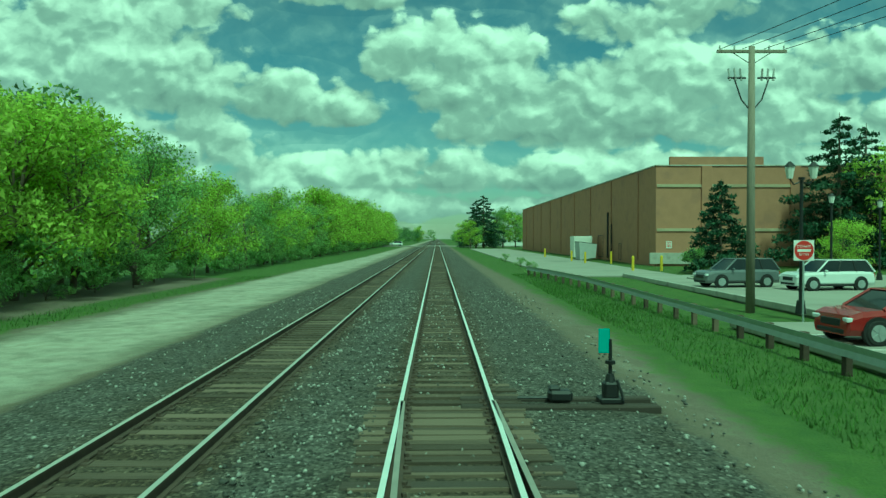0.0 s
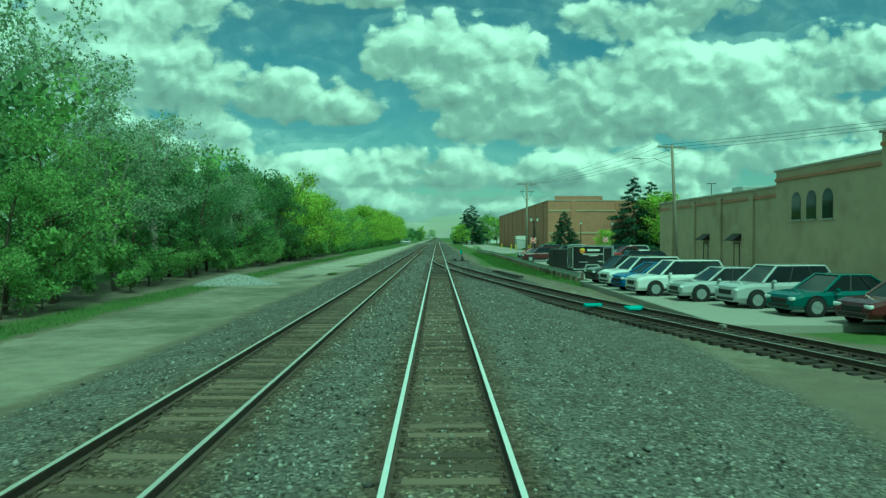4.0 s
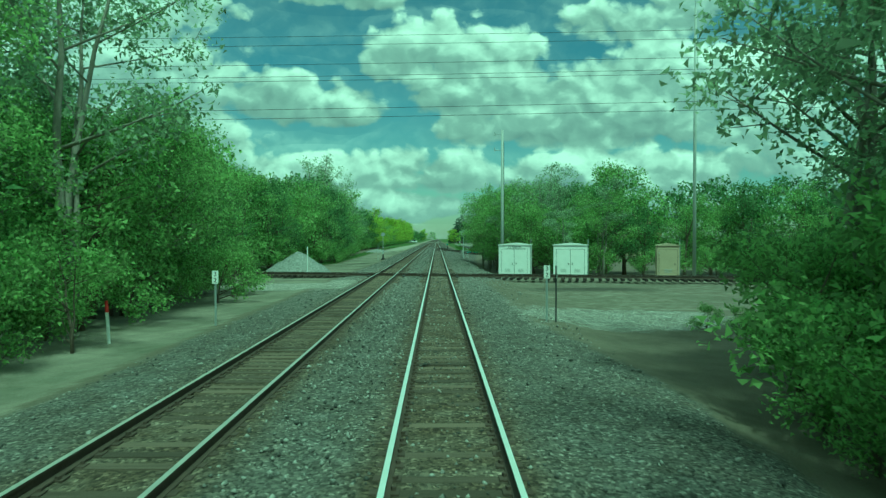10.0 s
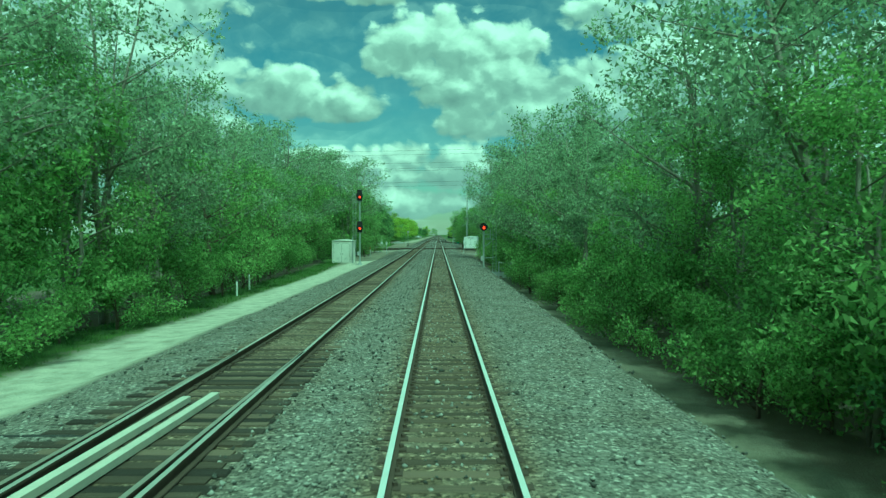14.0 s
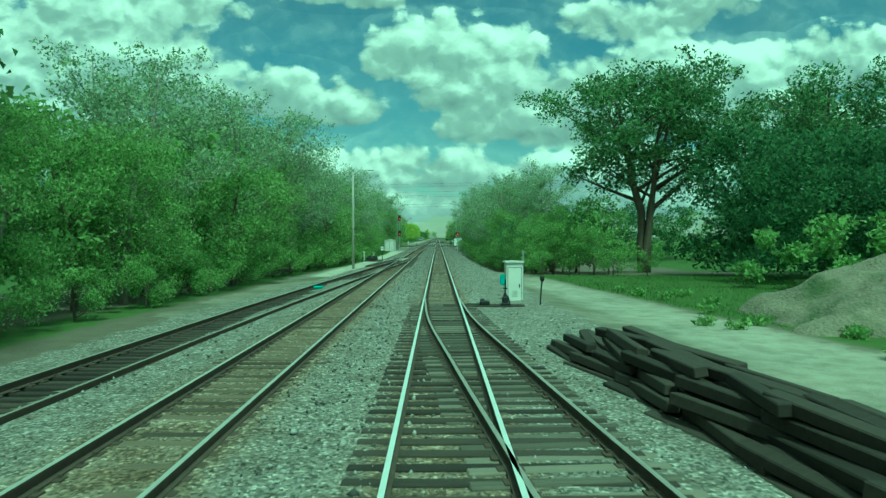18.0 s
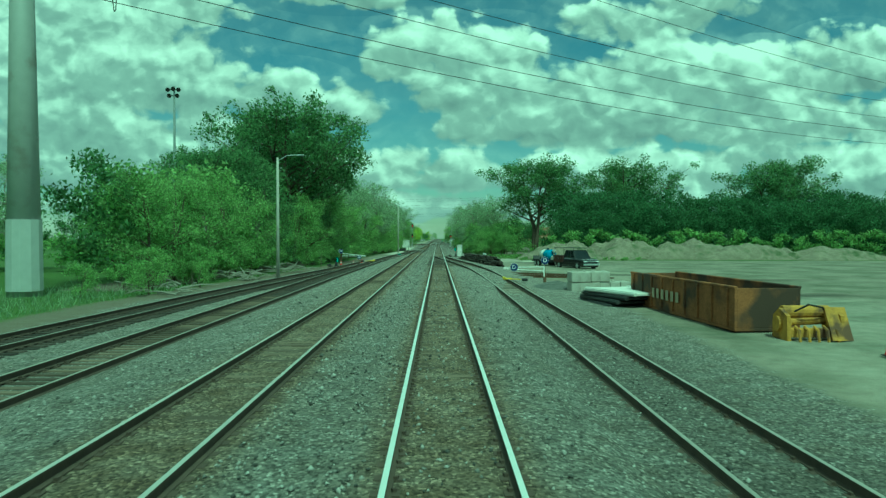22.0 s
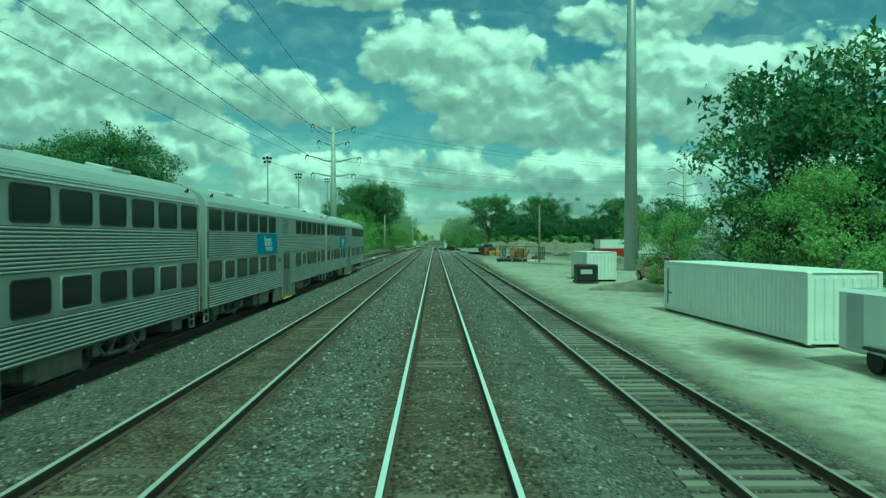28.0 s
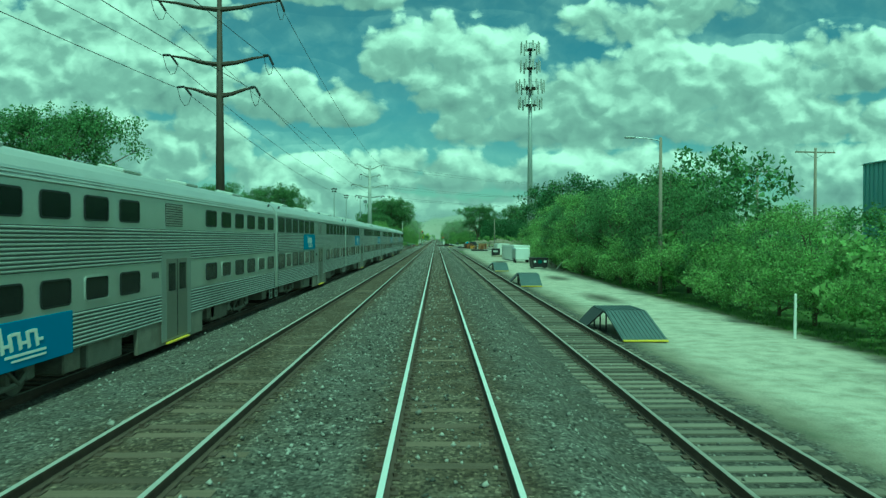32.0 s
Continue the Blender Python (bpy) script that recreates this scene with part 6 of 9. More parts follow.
def rail_car(panel_low=False):
    L, W = 24.9, 1.55
    t = thing("passenger_car", (0, 0, 0), 0, "stainless steel double-deck passenger car with fluted sides on a siding", "train car", "parked train")
    roof = [(1.50, 4.28), (1.36, 4.47), (1.10, 4.62), (0.75, 4.74), (0.35, 4.81), (0, 4.83)]
    prof = [(-W, 0.78), (W, 0.78), (W, 4.06)] + roof + [(-x, z) for x, z in roof[-2::-1]] + [(-W, 4.06)]
    part("body", Build().prism(prof, (0, -L / 2, 0), "y", L), [STEEL], t)
    # smooth bands that carry the windows
    for z, h in ((1.95, 0.86), (3.65, 0.80)):
        part("window_band", Build().box((W + 0.006, 0, z), (0.016, L - 0.1, h)), STEEL if panel_low else BAND, t)
    # dark backing panels: the shade between the flutes, put into colour
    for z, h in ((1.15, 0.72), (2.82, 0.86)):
        part("flute_back", Build().box((W + 0.003, 0, z), (0.012, L - 0.1, h)), GROOVE_SHADE, t)
    for z0, z1, n in ((0.82, 1.47, 9), (2.43, 3.21, 11)):
        for y0, y1 in ((-L / 2 + 0.25, -1.15), (1.15, L / 2 - 0.25)):
            for i in range(n):
                z = z0 + (z1 - z0) * i / (n - 1)
                part("flute", Build().box((W + 0.012, (y0 + y1) / 2, z), (0.036, y1 - y0, 0.042), ch=0.013), STEEL, t)
        if z0 > 2:
            for i in range(n):
                z = z0 + (z1 - z0) * i / (n - 1)
                if z > 2.62:
                    part("flute", Build().box((W + 0.012, 0, z), (0.036, 2.3, 0.042), ch=0.013), STEEL, t)
    for i in range(7):
        a = i / 6
        part("roof_flute", Build().box((1.555 - 0.30 * a * a, 0, 4.10 + 0.36 * a), (0.03, L - 0.4, 0.022), (0, -35 * a, 0), ch=0.008), STEEL, t)
    part("gutter", Build().box((1.575, 0, 4.075), (0.05, L - 0.1, 0.035), ch=0.01), STEEL, t)
    for y in (-7.6, -1.4, 3.2, 8.4):
        part("roof_vent", Build().box((0.6, y, 4.80), (0.7, 1.1, 0.10), (0, 12, 0), ch=0.03), STEEL, t)
    # windows
    ww, wh_ = (1.12, 0.54) if panel_low else (1.32, 0.70)
    fr, pn = ring(ww, wh_, 0.11, 0.035, 0.022).mesh("frame", STEEL), pane(ww - 0.07, wh_ - 0.07, 0.08, 0.012).mesh("pane", TRAIN_GLASS)
    dark_fr = ring(ww, wh_, 0.11, 0.035, 0.022).mesh("frame", MAT["black"])
    for s in (-1, 1):
        for i in range(6):
            for z in (1.95, 3.65):
                w = part("window", pn, None, t, at=pose(W + 0.012, s * (3.12 + 1.68 * i), z))
                part("frame", fr if (i + (z > 3)) % 3 == 1 and z < 3 else dark_fr, None, w)
    part("louvre", Build().box((W + 0.01, -0.2, 3.65), (0.03, 1.3, 0.62)), GROOVE_SHADE, t)
    for k in range(9):
        part("louvre_slat", Build().box((W + 0.028, -0.2, 3.38 + 0.066 * k), (0.022, 1.24, 0.034), (0, 20, 0)), STEEL, t)
    # doorway
    part("skirt", Build().box((W - 0.04, -0.25, 0.47), (0.10, 4.9, 0.66), ch=0.01), TANK, t)
    part("door_surround", Build().box((W + 0.004, 0, 1.43), (0.03, 2.3, 2.42), ch=0.006), BAND, t)
    for s in (-1, 1):
        d = part("door", Build().box((W + 0.012, s * 0.41, 1.36), (0.03, 0.80, 2.2), ch=0.012), DOOR_STEEL, t)
        part("door_window", Build().box((W + 0.030, s * 0.41, 1.95), (0.014, 0.5, 0.75), ch=0.005), TRAIN_GLASS, d)
    part("door_seam", Build().box((W + 0.028, 0, 1.36), (0.012, 0.03, 2.15)), MAT["black"], t)
    part("step_edge", Build().box((W + 0.03, 0, 0.17), (0.12, 1.7, 0.05), ch=0.01), MAT["yellow"], t, "yellow step edge")
    # painted panel with a plain white mark
    if panel_low:
        y0, z0 = -7.7, 1.15
    else:
        y0, z0 = -4.0, 2.82
    p = part("panel", Build().box((W + 0.033, y0, z0), (0.02, 3.6, 0.84), ch=0.004), LOGO_BLUE, t, "blue painted panel")
    mk = Build()
    for i in range(5):
        mk.box((W + 0.048, y0 - 0.60 + i * 0.27, z0 + (0.12 if i == 0 else 0.06)), (0.010, 0.10, 0.46 if i == 0 else 0.32), (14, 0, 0))
        mk.box((W + 0.050, y0 - 0.47 + i * 0.27, z0 + (0.20 if i % 2 else 0.02)), (0.010, 0.18, 0.06))
    mk.box((W + 0.048, y0 + 0.15, z0 - 0.18), (0.010, 1.3, 0.05)).box((W + 0.048, y0 + 0.25, z0 - 0.27), (0.010, 1.1, 0.04))
    part("mark", mk, MAT["white_paint"], p, "plain white mark")
    nb = Build()
    for i in range(4):
        nb.box((W + 0.018, -1.75 + i * 0.12, 2.05), (0.008, 0.07, 0.16))
    part("number_bars", nb, MAT["black"], t)
    # ends
    for s in (-1, 1):
        part("end_sill", Build().box((0, s * (L / 2 + 0.03), 0.95), (2.9, 0.08, 0.5), ch=0.02), GRIME, t)
        part("diaphragm", Build().box((0, s * (L / 2 + 0.17), 2.0), (1.15, 0.34, 2.5), ch=0.05), MAT["black"], t)
        part("coupler", Build().box((0, s * (L / 2 + 0.2), 0.75), (0.3, 0.5, 0.3), ch=0.05), GRIME, t)
        part("corner_post", Build().cyl((W - 0.02, s * (L / 2 - 0.02), 0.8), (W - 0.02, s * (L / 2 - 0.02), 4.05), 0.05, n=8), STEEL, t)
        st = part("end_steps", Build().box((W - 0.12, s * (L / 2 - 0.35), 0.35), (0.06, 0.42, 0.04)).box((W - 0.12, s * (L / 2 - 0.35), 0.58), (0.06, 0.42, 0.04)), STEEL, t)
        for e in (-0.2, 0.2):
            part("stile", Build().box((W - 0.12, s * (L / 2 - 0.35) + e, 0.56), (0.05, 0.035, 0.46)), STEEL, st)
        part("lifting_hook", Build().tube([(1.36, s * 11.6, 4.36), (1.44, s * 11.6 + 0.2, 4.52), (1.36, s * 11.6 + 0.4, 4.40)], 0.03, 5), MAT["dark_steel"], t)
    # running gear
    for s in (-1, 1):
        yb = s * 7.9
        b = part("bogie", Build().box((0.98, yb, 0.62), (0.14, 3.1, 0.16), ch=0.04).box((-0.98, yb, 0.62), (0.14, 3.1, 0.16), ch=0.04).box((0, yb, 0.62), (2.0, 0.5, 0.3), ch=0.04), GRIME, t)
        part("equalizer", Build().tube([(1.10, yb - 1.3, 0.55), (1.10, yb - 0.95, 0.32), (1.10, yb, 0.27), (1.10, yb + 0.95, 0.32), (1.10, yb + 1.3, 0.55)], 0.06, 6), TANK, b)
        for e in (-1, 1):
            wh = Build()
            for q in (-1, 1):
                wh.cyl((q * 0.68, yb + e * 1.3, 0.46), (q * 0.82, yb + e * 1.3, 0.46), 0.46, 0.45, 20).cyl((q * 0.66, yb + e * 1.3, 0.46), (q * 0.69, yb + e * 1.3, 0.46), 0.49, n=20)
            wh.cyl((-0.8, yb + e * 1.3, 0.46), (0.8, yb + e * 1.3, 0.46), 0.08, n=8)
            part("wheelset", wh, GRIME, b)
            part("journal_box", Build().box((1.02, yb + e * 1.3, 0.48), (0.24, 0.34, 0.34), ch=0.04), TANK, b)
            part("coil_spring", Build().cyl((1.05, yb + e * 0.55, 0.34), (1.05, yb + e * 0.55, 0.62), 0.11, n=10), GRIME, b)
            part("damper", Build().cyl((1.16, yb + e * 0.9, 0.3), (1.16, yb + e * 0.3, 0.75), 0.035, n=6), TANK, b)
    for y, ln, h, m in ((-4.1, 1.7, 0.55, TANK), (4.4, 1.8, 0.5, GRIME), (5.4 - 1.9, 0.7, 0.4, TANK), (-5.6, 0.7, 0.5, GRIME), (10.9, 0.8, 0.4, GRIME), (-11.0, 0.7, 0.35, TANK)):
        part("equipment_box", Build().box((1.0, y, 0.78 - h / 2), (0.85, ln, h), ch=0.03), m, t)
    part("pipe", Build().cyl((1.3, -5.5, 0.70), (1.3, -2.8, 0.70), 0.035, n=6).cyl((1.3, 2.8, 0.68), (1.3, 6.0, 0.68), 0.035, n=6), GRIME, t)
    return t


TRAIN_Y = [-500.4 - 25.6 * k + 0.32 * max(0, k - 2) for k in range(7)]
first_car = rail_car()
first_car.matrix_basis = pose(-9.02, TRAIN_Y[0], -0.30)
for k, y in enumerate(TRAIN_Y[1:]):
    if k == 4:
        rail_car(True).matrix_basis = pose(-9.02, y, -0.30)
    else:
        copy_thing(first_car, pose(-9.02, y, -0.30))


# ---- pylons, lights and the tall mast ----
def pylon(at, h, mat, arms, label, rz=0, r=0.55, band=None):
    """arms: (height, reach, rise) of each curved arm pair."""
    t = thing("power_pylon", at, rz, label, "power pylon", "power pylons")
    part("pole", Build().tube([(0, 0, -0.5), (0, 0, h * 0.5), (0, 0, h)], [r, r * 0.72, r * 0.42], 12), mat, t, smooth=True)
    for z, reach, rise in arms:
        for s in (-1, 1):
            a = part("arm", Build().tube([(0, 0, z), (s * reach * 0.35, 0, z + rise * 0.25), (s * reach * 0.7, 0, z + rise * 0.75), (s * reach, 0, z + rise)], [0.27, 0.21, 0.15, 0.09], 7), mat, t)
            st = Build()
            for q in range(9):
                st.cyl((s * reach, -0.3 - 0.2 * q, z + rise - 0.05 * q), (s * reach, -0.38 - 0.2 * q, z + rise - 0.05 * q), 0.13, 0.09, 8)
                st.cyl((s * reach, 0.3 + 0.2 * q, z + rise - 0.05 * q), (s * reach, 0.38 + 0.2 * q, z + rise - 0.05 * q), 0.13, 0.09, 8)
            part("insulator", st, MAT["dark_steel"], a)
            part("jumper", Build().tube([(s * reach, -2.1, z + rise - 0.4), (s * reach, -1.2, z + rise - 1.5), (s * reach, 0, z + rise - 1.9), (s * reach, 1.2, z + rise - 1.5), (s * reach, 2.1, z + rise - 0.4)], 0.03, 5), MAT["black"], a)
    if band is not None:
        part("base_sheath", Build().tube([(0, 0, 0.3), (0, 0, 4.2)], [r * 1.03, r * 0.98], 12), band, t, "white flaking sheath")
    return t


PALE_STEEL = material("pale_steel", (0.40, 0.41, 0.40), rough=0.6, metal=0.2, var=0.12, scale=1.5, fine=25, bump=0.05, second=(0.30, 0.29, 0.27))
BROWN_STEEL = material("brown_steel", (0.065, 0.052, 0.043), rough=0.7, metal=0.2, var=0.2, scale=1.5, fine=25, bump=0.05)
PYL1, PYL2, PYL3 = (-22.9, -399.5, -0.5), (80, -330, -0.5), (-22.3, -573.4, -0.5)
ARMS1 = [(27.0, 4.6, 1.7), (24.3, 3.2, 0.9), (20.6, 5.9, 1.2), (17.4, 4.6, 0.6)]
pylon(PYL1, 28.3, PALE_STEEL, ARMS1, "tall pale steel power pylon with curved arms", 20, r=0.92, band=MAT["grey_paint"])
pylon(PYL2, 27.8, PALE_STEEL, [(24.5, 4.6, 1.6), (20.5, 5.0, 1.1), (17.0, 5.4, 0.9)], "distant steel power pylon with curved arms", 15, r=0.8)
pylon(PYL3, 29.0, BROWN_STEEL, [(26.6, 6.2, 0.9), (21.0, 5.0, 0.9), (17.8, 3.6, 0.9)], "tall dark brown power pylon behind the train", 0)
c20, s20 = math.cos(radians(20)), math.sin(radians(20))
pairs = []
for (za, ra, ha), (zb, rb, hb) in zip([ARMS1[0], ARMS1[2], ARMS1[3]], [(26.6, 6.2, 0.9), (21.0, 5.0, 0.9), (17.8, 3.6, 0.9)]):
    for s in (-1, 1):
        pairs.append(((PYL1[0] + s * ra * c20, PYL1[1] - 2 + s * ra * s20, za + ha - 0.9), (PYL3[0] + s * rb, PYL3[1] + 2, zb + hb - 1.0)))
        pairs.append(((PYL3[0] + s * rb, PYL3[1] - 2, zb + hb - 1.0), (PYL3[0] + s * rb - 3, PYL3[1] - 190, zb + hb - 1.0)))
wires("power_line", pairs, 2.6, 0.028, "dark power line running beside the railway", "power lines", 20)
pairs = []
for (za, ra, ha), (zb, rb, hb) in zip([ARMS1[0], ARMS1[2], ARMS1[3]], [(24.5, 4.6, 1.6), (20.5, 5.0, 1.1), (17.0, 5.4, 0.9)]):
    for s in (-1, 1):
        pairs.append(((PYL1[0] + s * ra * c20 + 1, PYL1[1] + 1 + s * ra * s20, za + ha - 0.6), (PYL2[0] - 1, PYL2[1] - s * rb, zb + hb - 0.6)))
wires("power_line", pairs, 2.0, 0.026, "dark power line crossing above the yard", "power lines", 20)


def floodlight(at, h, label="slim grey floodlight mast with a lamp cluster"):
    t = thing("floodlight_mast", at, 0, label, "floodlight", "floodlights")
    part("mast", Build().tube([(0, 0, -0.3), (0, 0, h)], [0.22, 0.11], 10), MAT["galv"], t)
    part("crossbar", Build().box((0, 0, h - 0.4), (1.5, 0.1, 0.1), ch=0.02).box((0, 0, h - 1.1), (1.2, 0.1, 0.1), ch=0.02), MAT["dark_steel"], t)
    for x, z in ((-0.62, -0.3), (0, -0.2), (0.62, -0.3), (-0.45, -1.0), (0.45, -1.0)):
        part("lamp", Build().cyl((x, -0.1, h + z), (x + 0.05, -0.5, h + z - 0.2), 0.12, 0.27, 10), MAT["dark_steel"], t)
    return t


floodlight((-31.6, -394.3, -0.4), 18.6)
floodlight((-30.9, -354.6, -0.4), 20.8)
floodlight((-32, -322, -0.4), 20.5)
floodlight((-31.3, -426.5, -0.4), 18.7)

tw = thing("cell_tower", (21.3, -482.6, -0.6), 0, "tall grey monopole tower with four rings of antennas", "cell tower")
part("mast", Build().tube([(0, 0, -0.3), (0, 0, 24), (0, 0, 48)], [0.75, 0.52, 0.33], 16), MAT["galv"], tw, smooth=True)
for z, n, rr in ((46.4, 9, 2.0), (42.2, 9, 2.1), (37.6, 15, 3.0), (33.8, 12, 2.5)):
    rg = part("antenna_platform", Build().cyl((0, 0, z - 0.15), (0, 0, z), rr * 0.62, n=12).cyl((0, 0, z + 0.9), (0, 0, z + 0.96), rr * 0.95, n=12, caps=False), MAT["dark_steel"], tw)
    for i in range(n):
        a = 2 * math.pi * i / n
        part("antenna_panel", Build().box((math.cos(a) * rr * 1.08, math.sin(a) * rr * 1.08, z + 0.35), (0.18, 0.34, 2.5), (0, 0, math.degrees(a)), ch=0.03), MAT["grey_paint"], rg)
# ---- vehicles ----
def paint(name, c, rough=0.25):
    return material(name, c, rough=rough, var=0.05, scale=2, fine=30, bump=0, coat=0.6, spec=0.5)


PAINTS = dict(white=paint("paint_white", (0.72, 0.73, 0.73)), black=paint("paint_black", (0.015, 0.016, 0.018)), maroon=paint("paint_maroon", (0.065, 0.010, 0.014)), red=paint("paint_red", (0.22, 0.015, 0.018)),
              blue=paint("paint_blue", (0.02, 0.10, 0.30)), grey=paint("paint_grey", (0.14, 0.15, 0.16)), silver=paint("paint_silver", (0.45, 0.46, 0.47)), green=paint("paint_green", (0.03, 0.10, 0.09)), sky=paint("paint_sky", (0.03, 0.26, 0.48)))
HEADLAMP = material("headlamp", (0.7, 0.72, 0.74), rough=0.12, var=0.05, scale=4, fine=20, bump=0, spec=0.8)
TAILLAMP = material("taillamp", (0.30, 0.01, 0.01), rough=0.2, var=0.1, scale=4, fine=20, bump=0)


def wheel(parent, x, y, r, w=0.22):
    s = 1 if y > 0 else -1
    ty = part("wheel", Build().cyl((x, y - s * w * 0.5, r), (x, y + s * w * 0.42, r), r, n=18).cyl((x, y + s * w * 0.42, r), (x, y + s * w * 0.5, r), r, r * 0.9, 18), MAT["rubber"], parent, "black tyre")
    rim = Build().cyl((x, y + s * w * 0.45, r), (x, y + s * w * 0.52, r), r * 0.66, n=14)
    for k in range(5):
        a = 2 * math.pi * k / 5
        rim.box((x + math.cos(a) * r * 0.34, y + s * w * 0.54, r + math.sin(a) * r * 0.34), (r * 0.62, 0.02, r * 0.16), (0, -math.degrees(a), 0))
    part("rim", rim, MAT["galv"], ty)


def car(at, rz, colour, label, style="suv", L=4.6, W=1.86, H=1.68):
    """A car whose nose points to -x."""
    t = thing("car", at, rz, label, "car", "parked cars")
    hood = {"suv": 1.02, "sedan": 0.90, "hatch": 0.95, "pickup": 1.12}[style]
    hw = W / 2
    st = [(0.0, hood * 0.60, 0.80), (0.012, hood * 0.84, 0.88), (0.09, hood * 0.95, 0.97), (0.26, hood, 1.0), (0.6, hood * 1.02, 1.0), (0.93, hood * 1.02, 0.97), (0.985, hood * 0.93, 0.90), (1.0, hood * 0.70, 0.84)]
    b = Build()
    n = 8
    for f, z, k in st:
        x, h = -L / 2 + f * L, hw * k
        b.v += [(x, -h * 0.9, 0.26), (x, -h, 0.42), (x, -h, z - 0.14), (x, -h * 0.93, z), (x, h * 0.93, z), (x, h, z - 0.14), (x, h, 0.42), (x, h * 0.9, 0.26)]
    for k in range(len(st) - 1):
        for i in range(n):
            j = (i + 1) % n
            b.f.append([k * n + i, k * n + j, (k + 1) * n + j, (k + 1) * n + i])
            b.mi.append(0)
    m = (len(st) - 1) * n
    b.f += [list(range(n))[::-1], [m + i for i in range(n)]]
    b.mi += [0, 0]
    part("body", b, PAINTS[colour], t)
    g0, g1, r0, r1 = {"suv": (0.25, 0.985, 0.41, 0.90), "sedan": (0.27, 0.90, 0.44, 0.70), "hatch": (0.24, 0.985, 0.42, 0.86), "pickup": (0.28, 0.66, 0.38, 0.62)}[style]
    xs = [-L / 2 + f * L for f in (g0, g1, r0, r1)]
    zb = hood * 0.99

    def cab(sc, top):
        w0, w1 = hw * 0.92 * sc, hw * 0.74 * sc
        return [(xs[0], -w0, zb), (xs[1], -w0, zb), (xs[1], w0, zb), (xs[0], w0, zb), (xs[2], -w1, top), (xs[3], -w1, top), (xs[3], w1, top), (xs[2], w1, top)]
    part("glazing", Build().add(cab(1.0, H - 0.05), [(0, 1, 2, 3), (4, 5, 6, 7), (0, 1, 5, 4), (1, 2, 6, 5), (2, 3, 7, 6), (3, 0, 4, 7)]), MAT["glass_dark"], t, "dark car windows")
    part("roof", Build().box(((xs[2] + xs[3]) / 2, 0, H - 0.035), (xs[3] - xs[2] + 0.06, hw * 1.52, 0.07), ch=0.03), PAINTS[colour], t)
    c = cab(1.005, H - 0.04)
    for s in (0, 1):
        for k in (0, 1):
            a, e = (c[0 + k], c[4 + k]) if s == 0 else (c[3 - k], c[7 - k])
            part("pillar", Build().cyl(a, e, 0.05, 0.045, 6), PAINTS[colour], t)
        for f in (0.36, 0.68):
            y = -1 if s == 0 else 1
            xb, xt = xs[0] + (xs[1] - xs[0]) * f, xs[2] + (xs[3] - xs[2]) * f * 0.95
            part("pillar", Build().cyl((xb, y * hw * 0.925, zb), (xt, y * hw * 0.745, H - 0.05), 0.035, n=5), MAT["black"], t)
    for s in (-1, 1):
        part("headlight", Build().box((-L / 2 + 0.08, s * hw * 0.68, hood * 0.72), (0.16, hw * 0.42, 0.13), (0, 0, s * 14), ch=0.03), HEADLAMP, t)
        part("tail_light", Build().box((L / 2 - 0.06, s * hw * 0.76, hood * 0.80), (0.10, hw * 0.24, 0.22), ch=0.02), TAILLAMP, t)
        part("mirror", Build().box((xs[0] + 0.42, s * (hw + 0.09), zb + 0.06), (0.12, 0.2, 0.14), ch=0.04), PAINTS[colour], t)
        part("sill", Build().box((0, s * hw * 0.97, 0.30), (L * 0.5, 0.06, 0.12), ch=0.02), MAT["black"], t)
        for f in (0.19, 0.80):
            x = -L / 2 + f * L
            part("wheel_arch", Build().cyl((x, s * (hw - 0.10), 0.36), (x, s * (hw + 0.012), 0.36), 0.42, n=18), MAT["black"], t)
            wheel(t, x, s * (hw - 0.07), 0.345)
    part("grille", Build().box((-L / 2 + 0.02, 0, hood * 0.62), (0.08, hw * 0.95, 0.20), ch=0.02).box((-L / 2 + 0.03, 0, 0.36), (0.1, hw * 1.3, 0.12), ch=0.02), MAT["black"], t)
    part("plate", Build().box((L / 2 + 0.005, 0, hood * 0.62), (0.02, 0.42, 0.13)), MAT["white_paint"], t)
    if style == "pickup":
        part("bed", Build().box((xs[1] + (L / 2 - xs[1]) / 2, 0, hood + 0.02), (L / 2 - xs[1] - 0.1, W * 0.8, 0.04)), MAT["black"], t)
        rk = Build()
        for s in (-1, 1):
            for x in (xs[1] + 0.1, L / 2 - 0.1, xs[0] + 0.4):
                rk.cyl((x, s * hw * 0.85, hood), (x, s * hw * 0.85, H + 0.22), 0.025, n=5)
            rk.cyl((xs[0], s * hw * 0.85, H + 0.22), (L / 2, s * hw * 0.85, H + 0.22), 0.03, n=5)
        for k in range(5):
            x = xs[0] + (L / 2 - xs[0]) * k / 4
            rk.cyl((x, -hw * 0.85, H + 0.22), (x, hw * 0.85, H + 0.22), 0.025, n=5)
        part("ladder_rack", rk, MAT["dark_steel"], t, "dark steel ladder rack")
    return t


LOT_Z = -0.15
car((12.6, 19.9, LOT_Z), 6, "red", "small red hatchback parked nose to the grass", "hatch", 4.0, 1.75, 1.45)
car((12.3, 15.2, LOT_Z), 4, "black", "dark sedan parked nose to the grass", "sedan", 4.6, 1.84, 1.45)
car((12.05, 9.2, LOT_Z), 4, "maroon", "dark maroon SUV parked nose to the grass", "suv", 4.7)
car((17.5, 24.0, LOT_Z), 4, "black", "black SUV parked in the car park", "suv", 4.6)
car((21.5, 40.0, LOT_Z), 8, "white", "white SUV parked in the far row", "suv", 4.7)
car((17.5, 42.5, LOT_Z), 8, "grey", "dark grey SUV parked in the far row", "suv", 4.6)
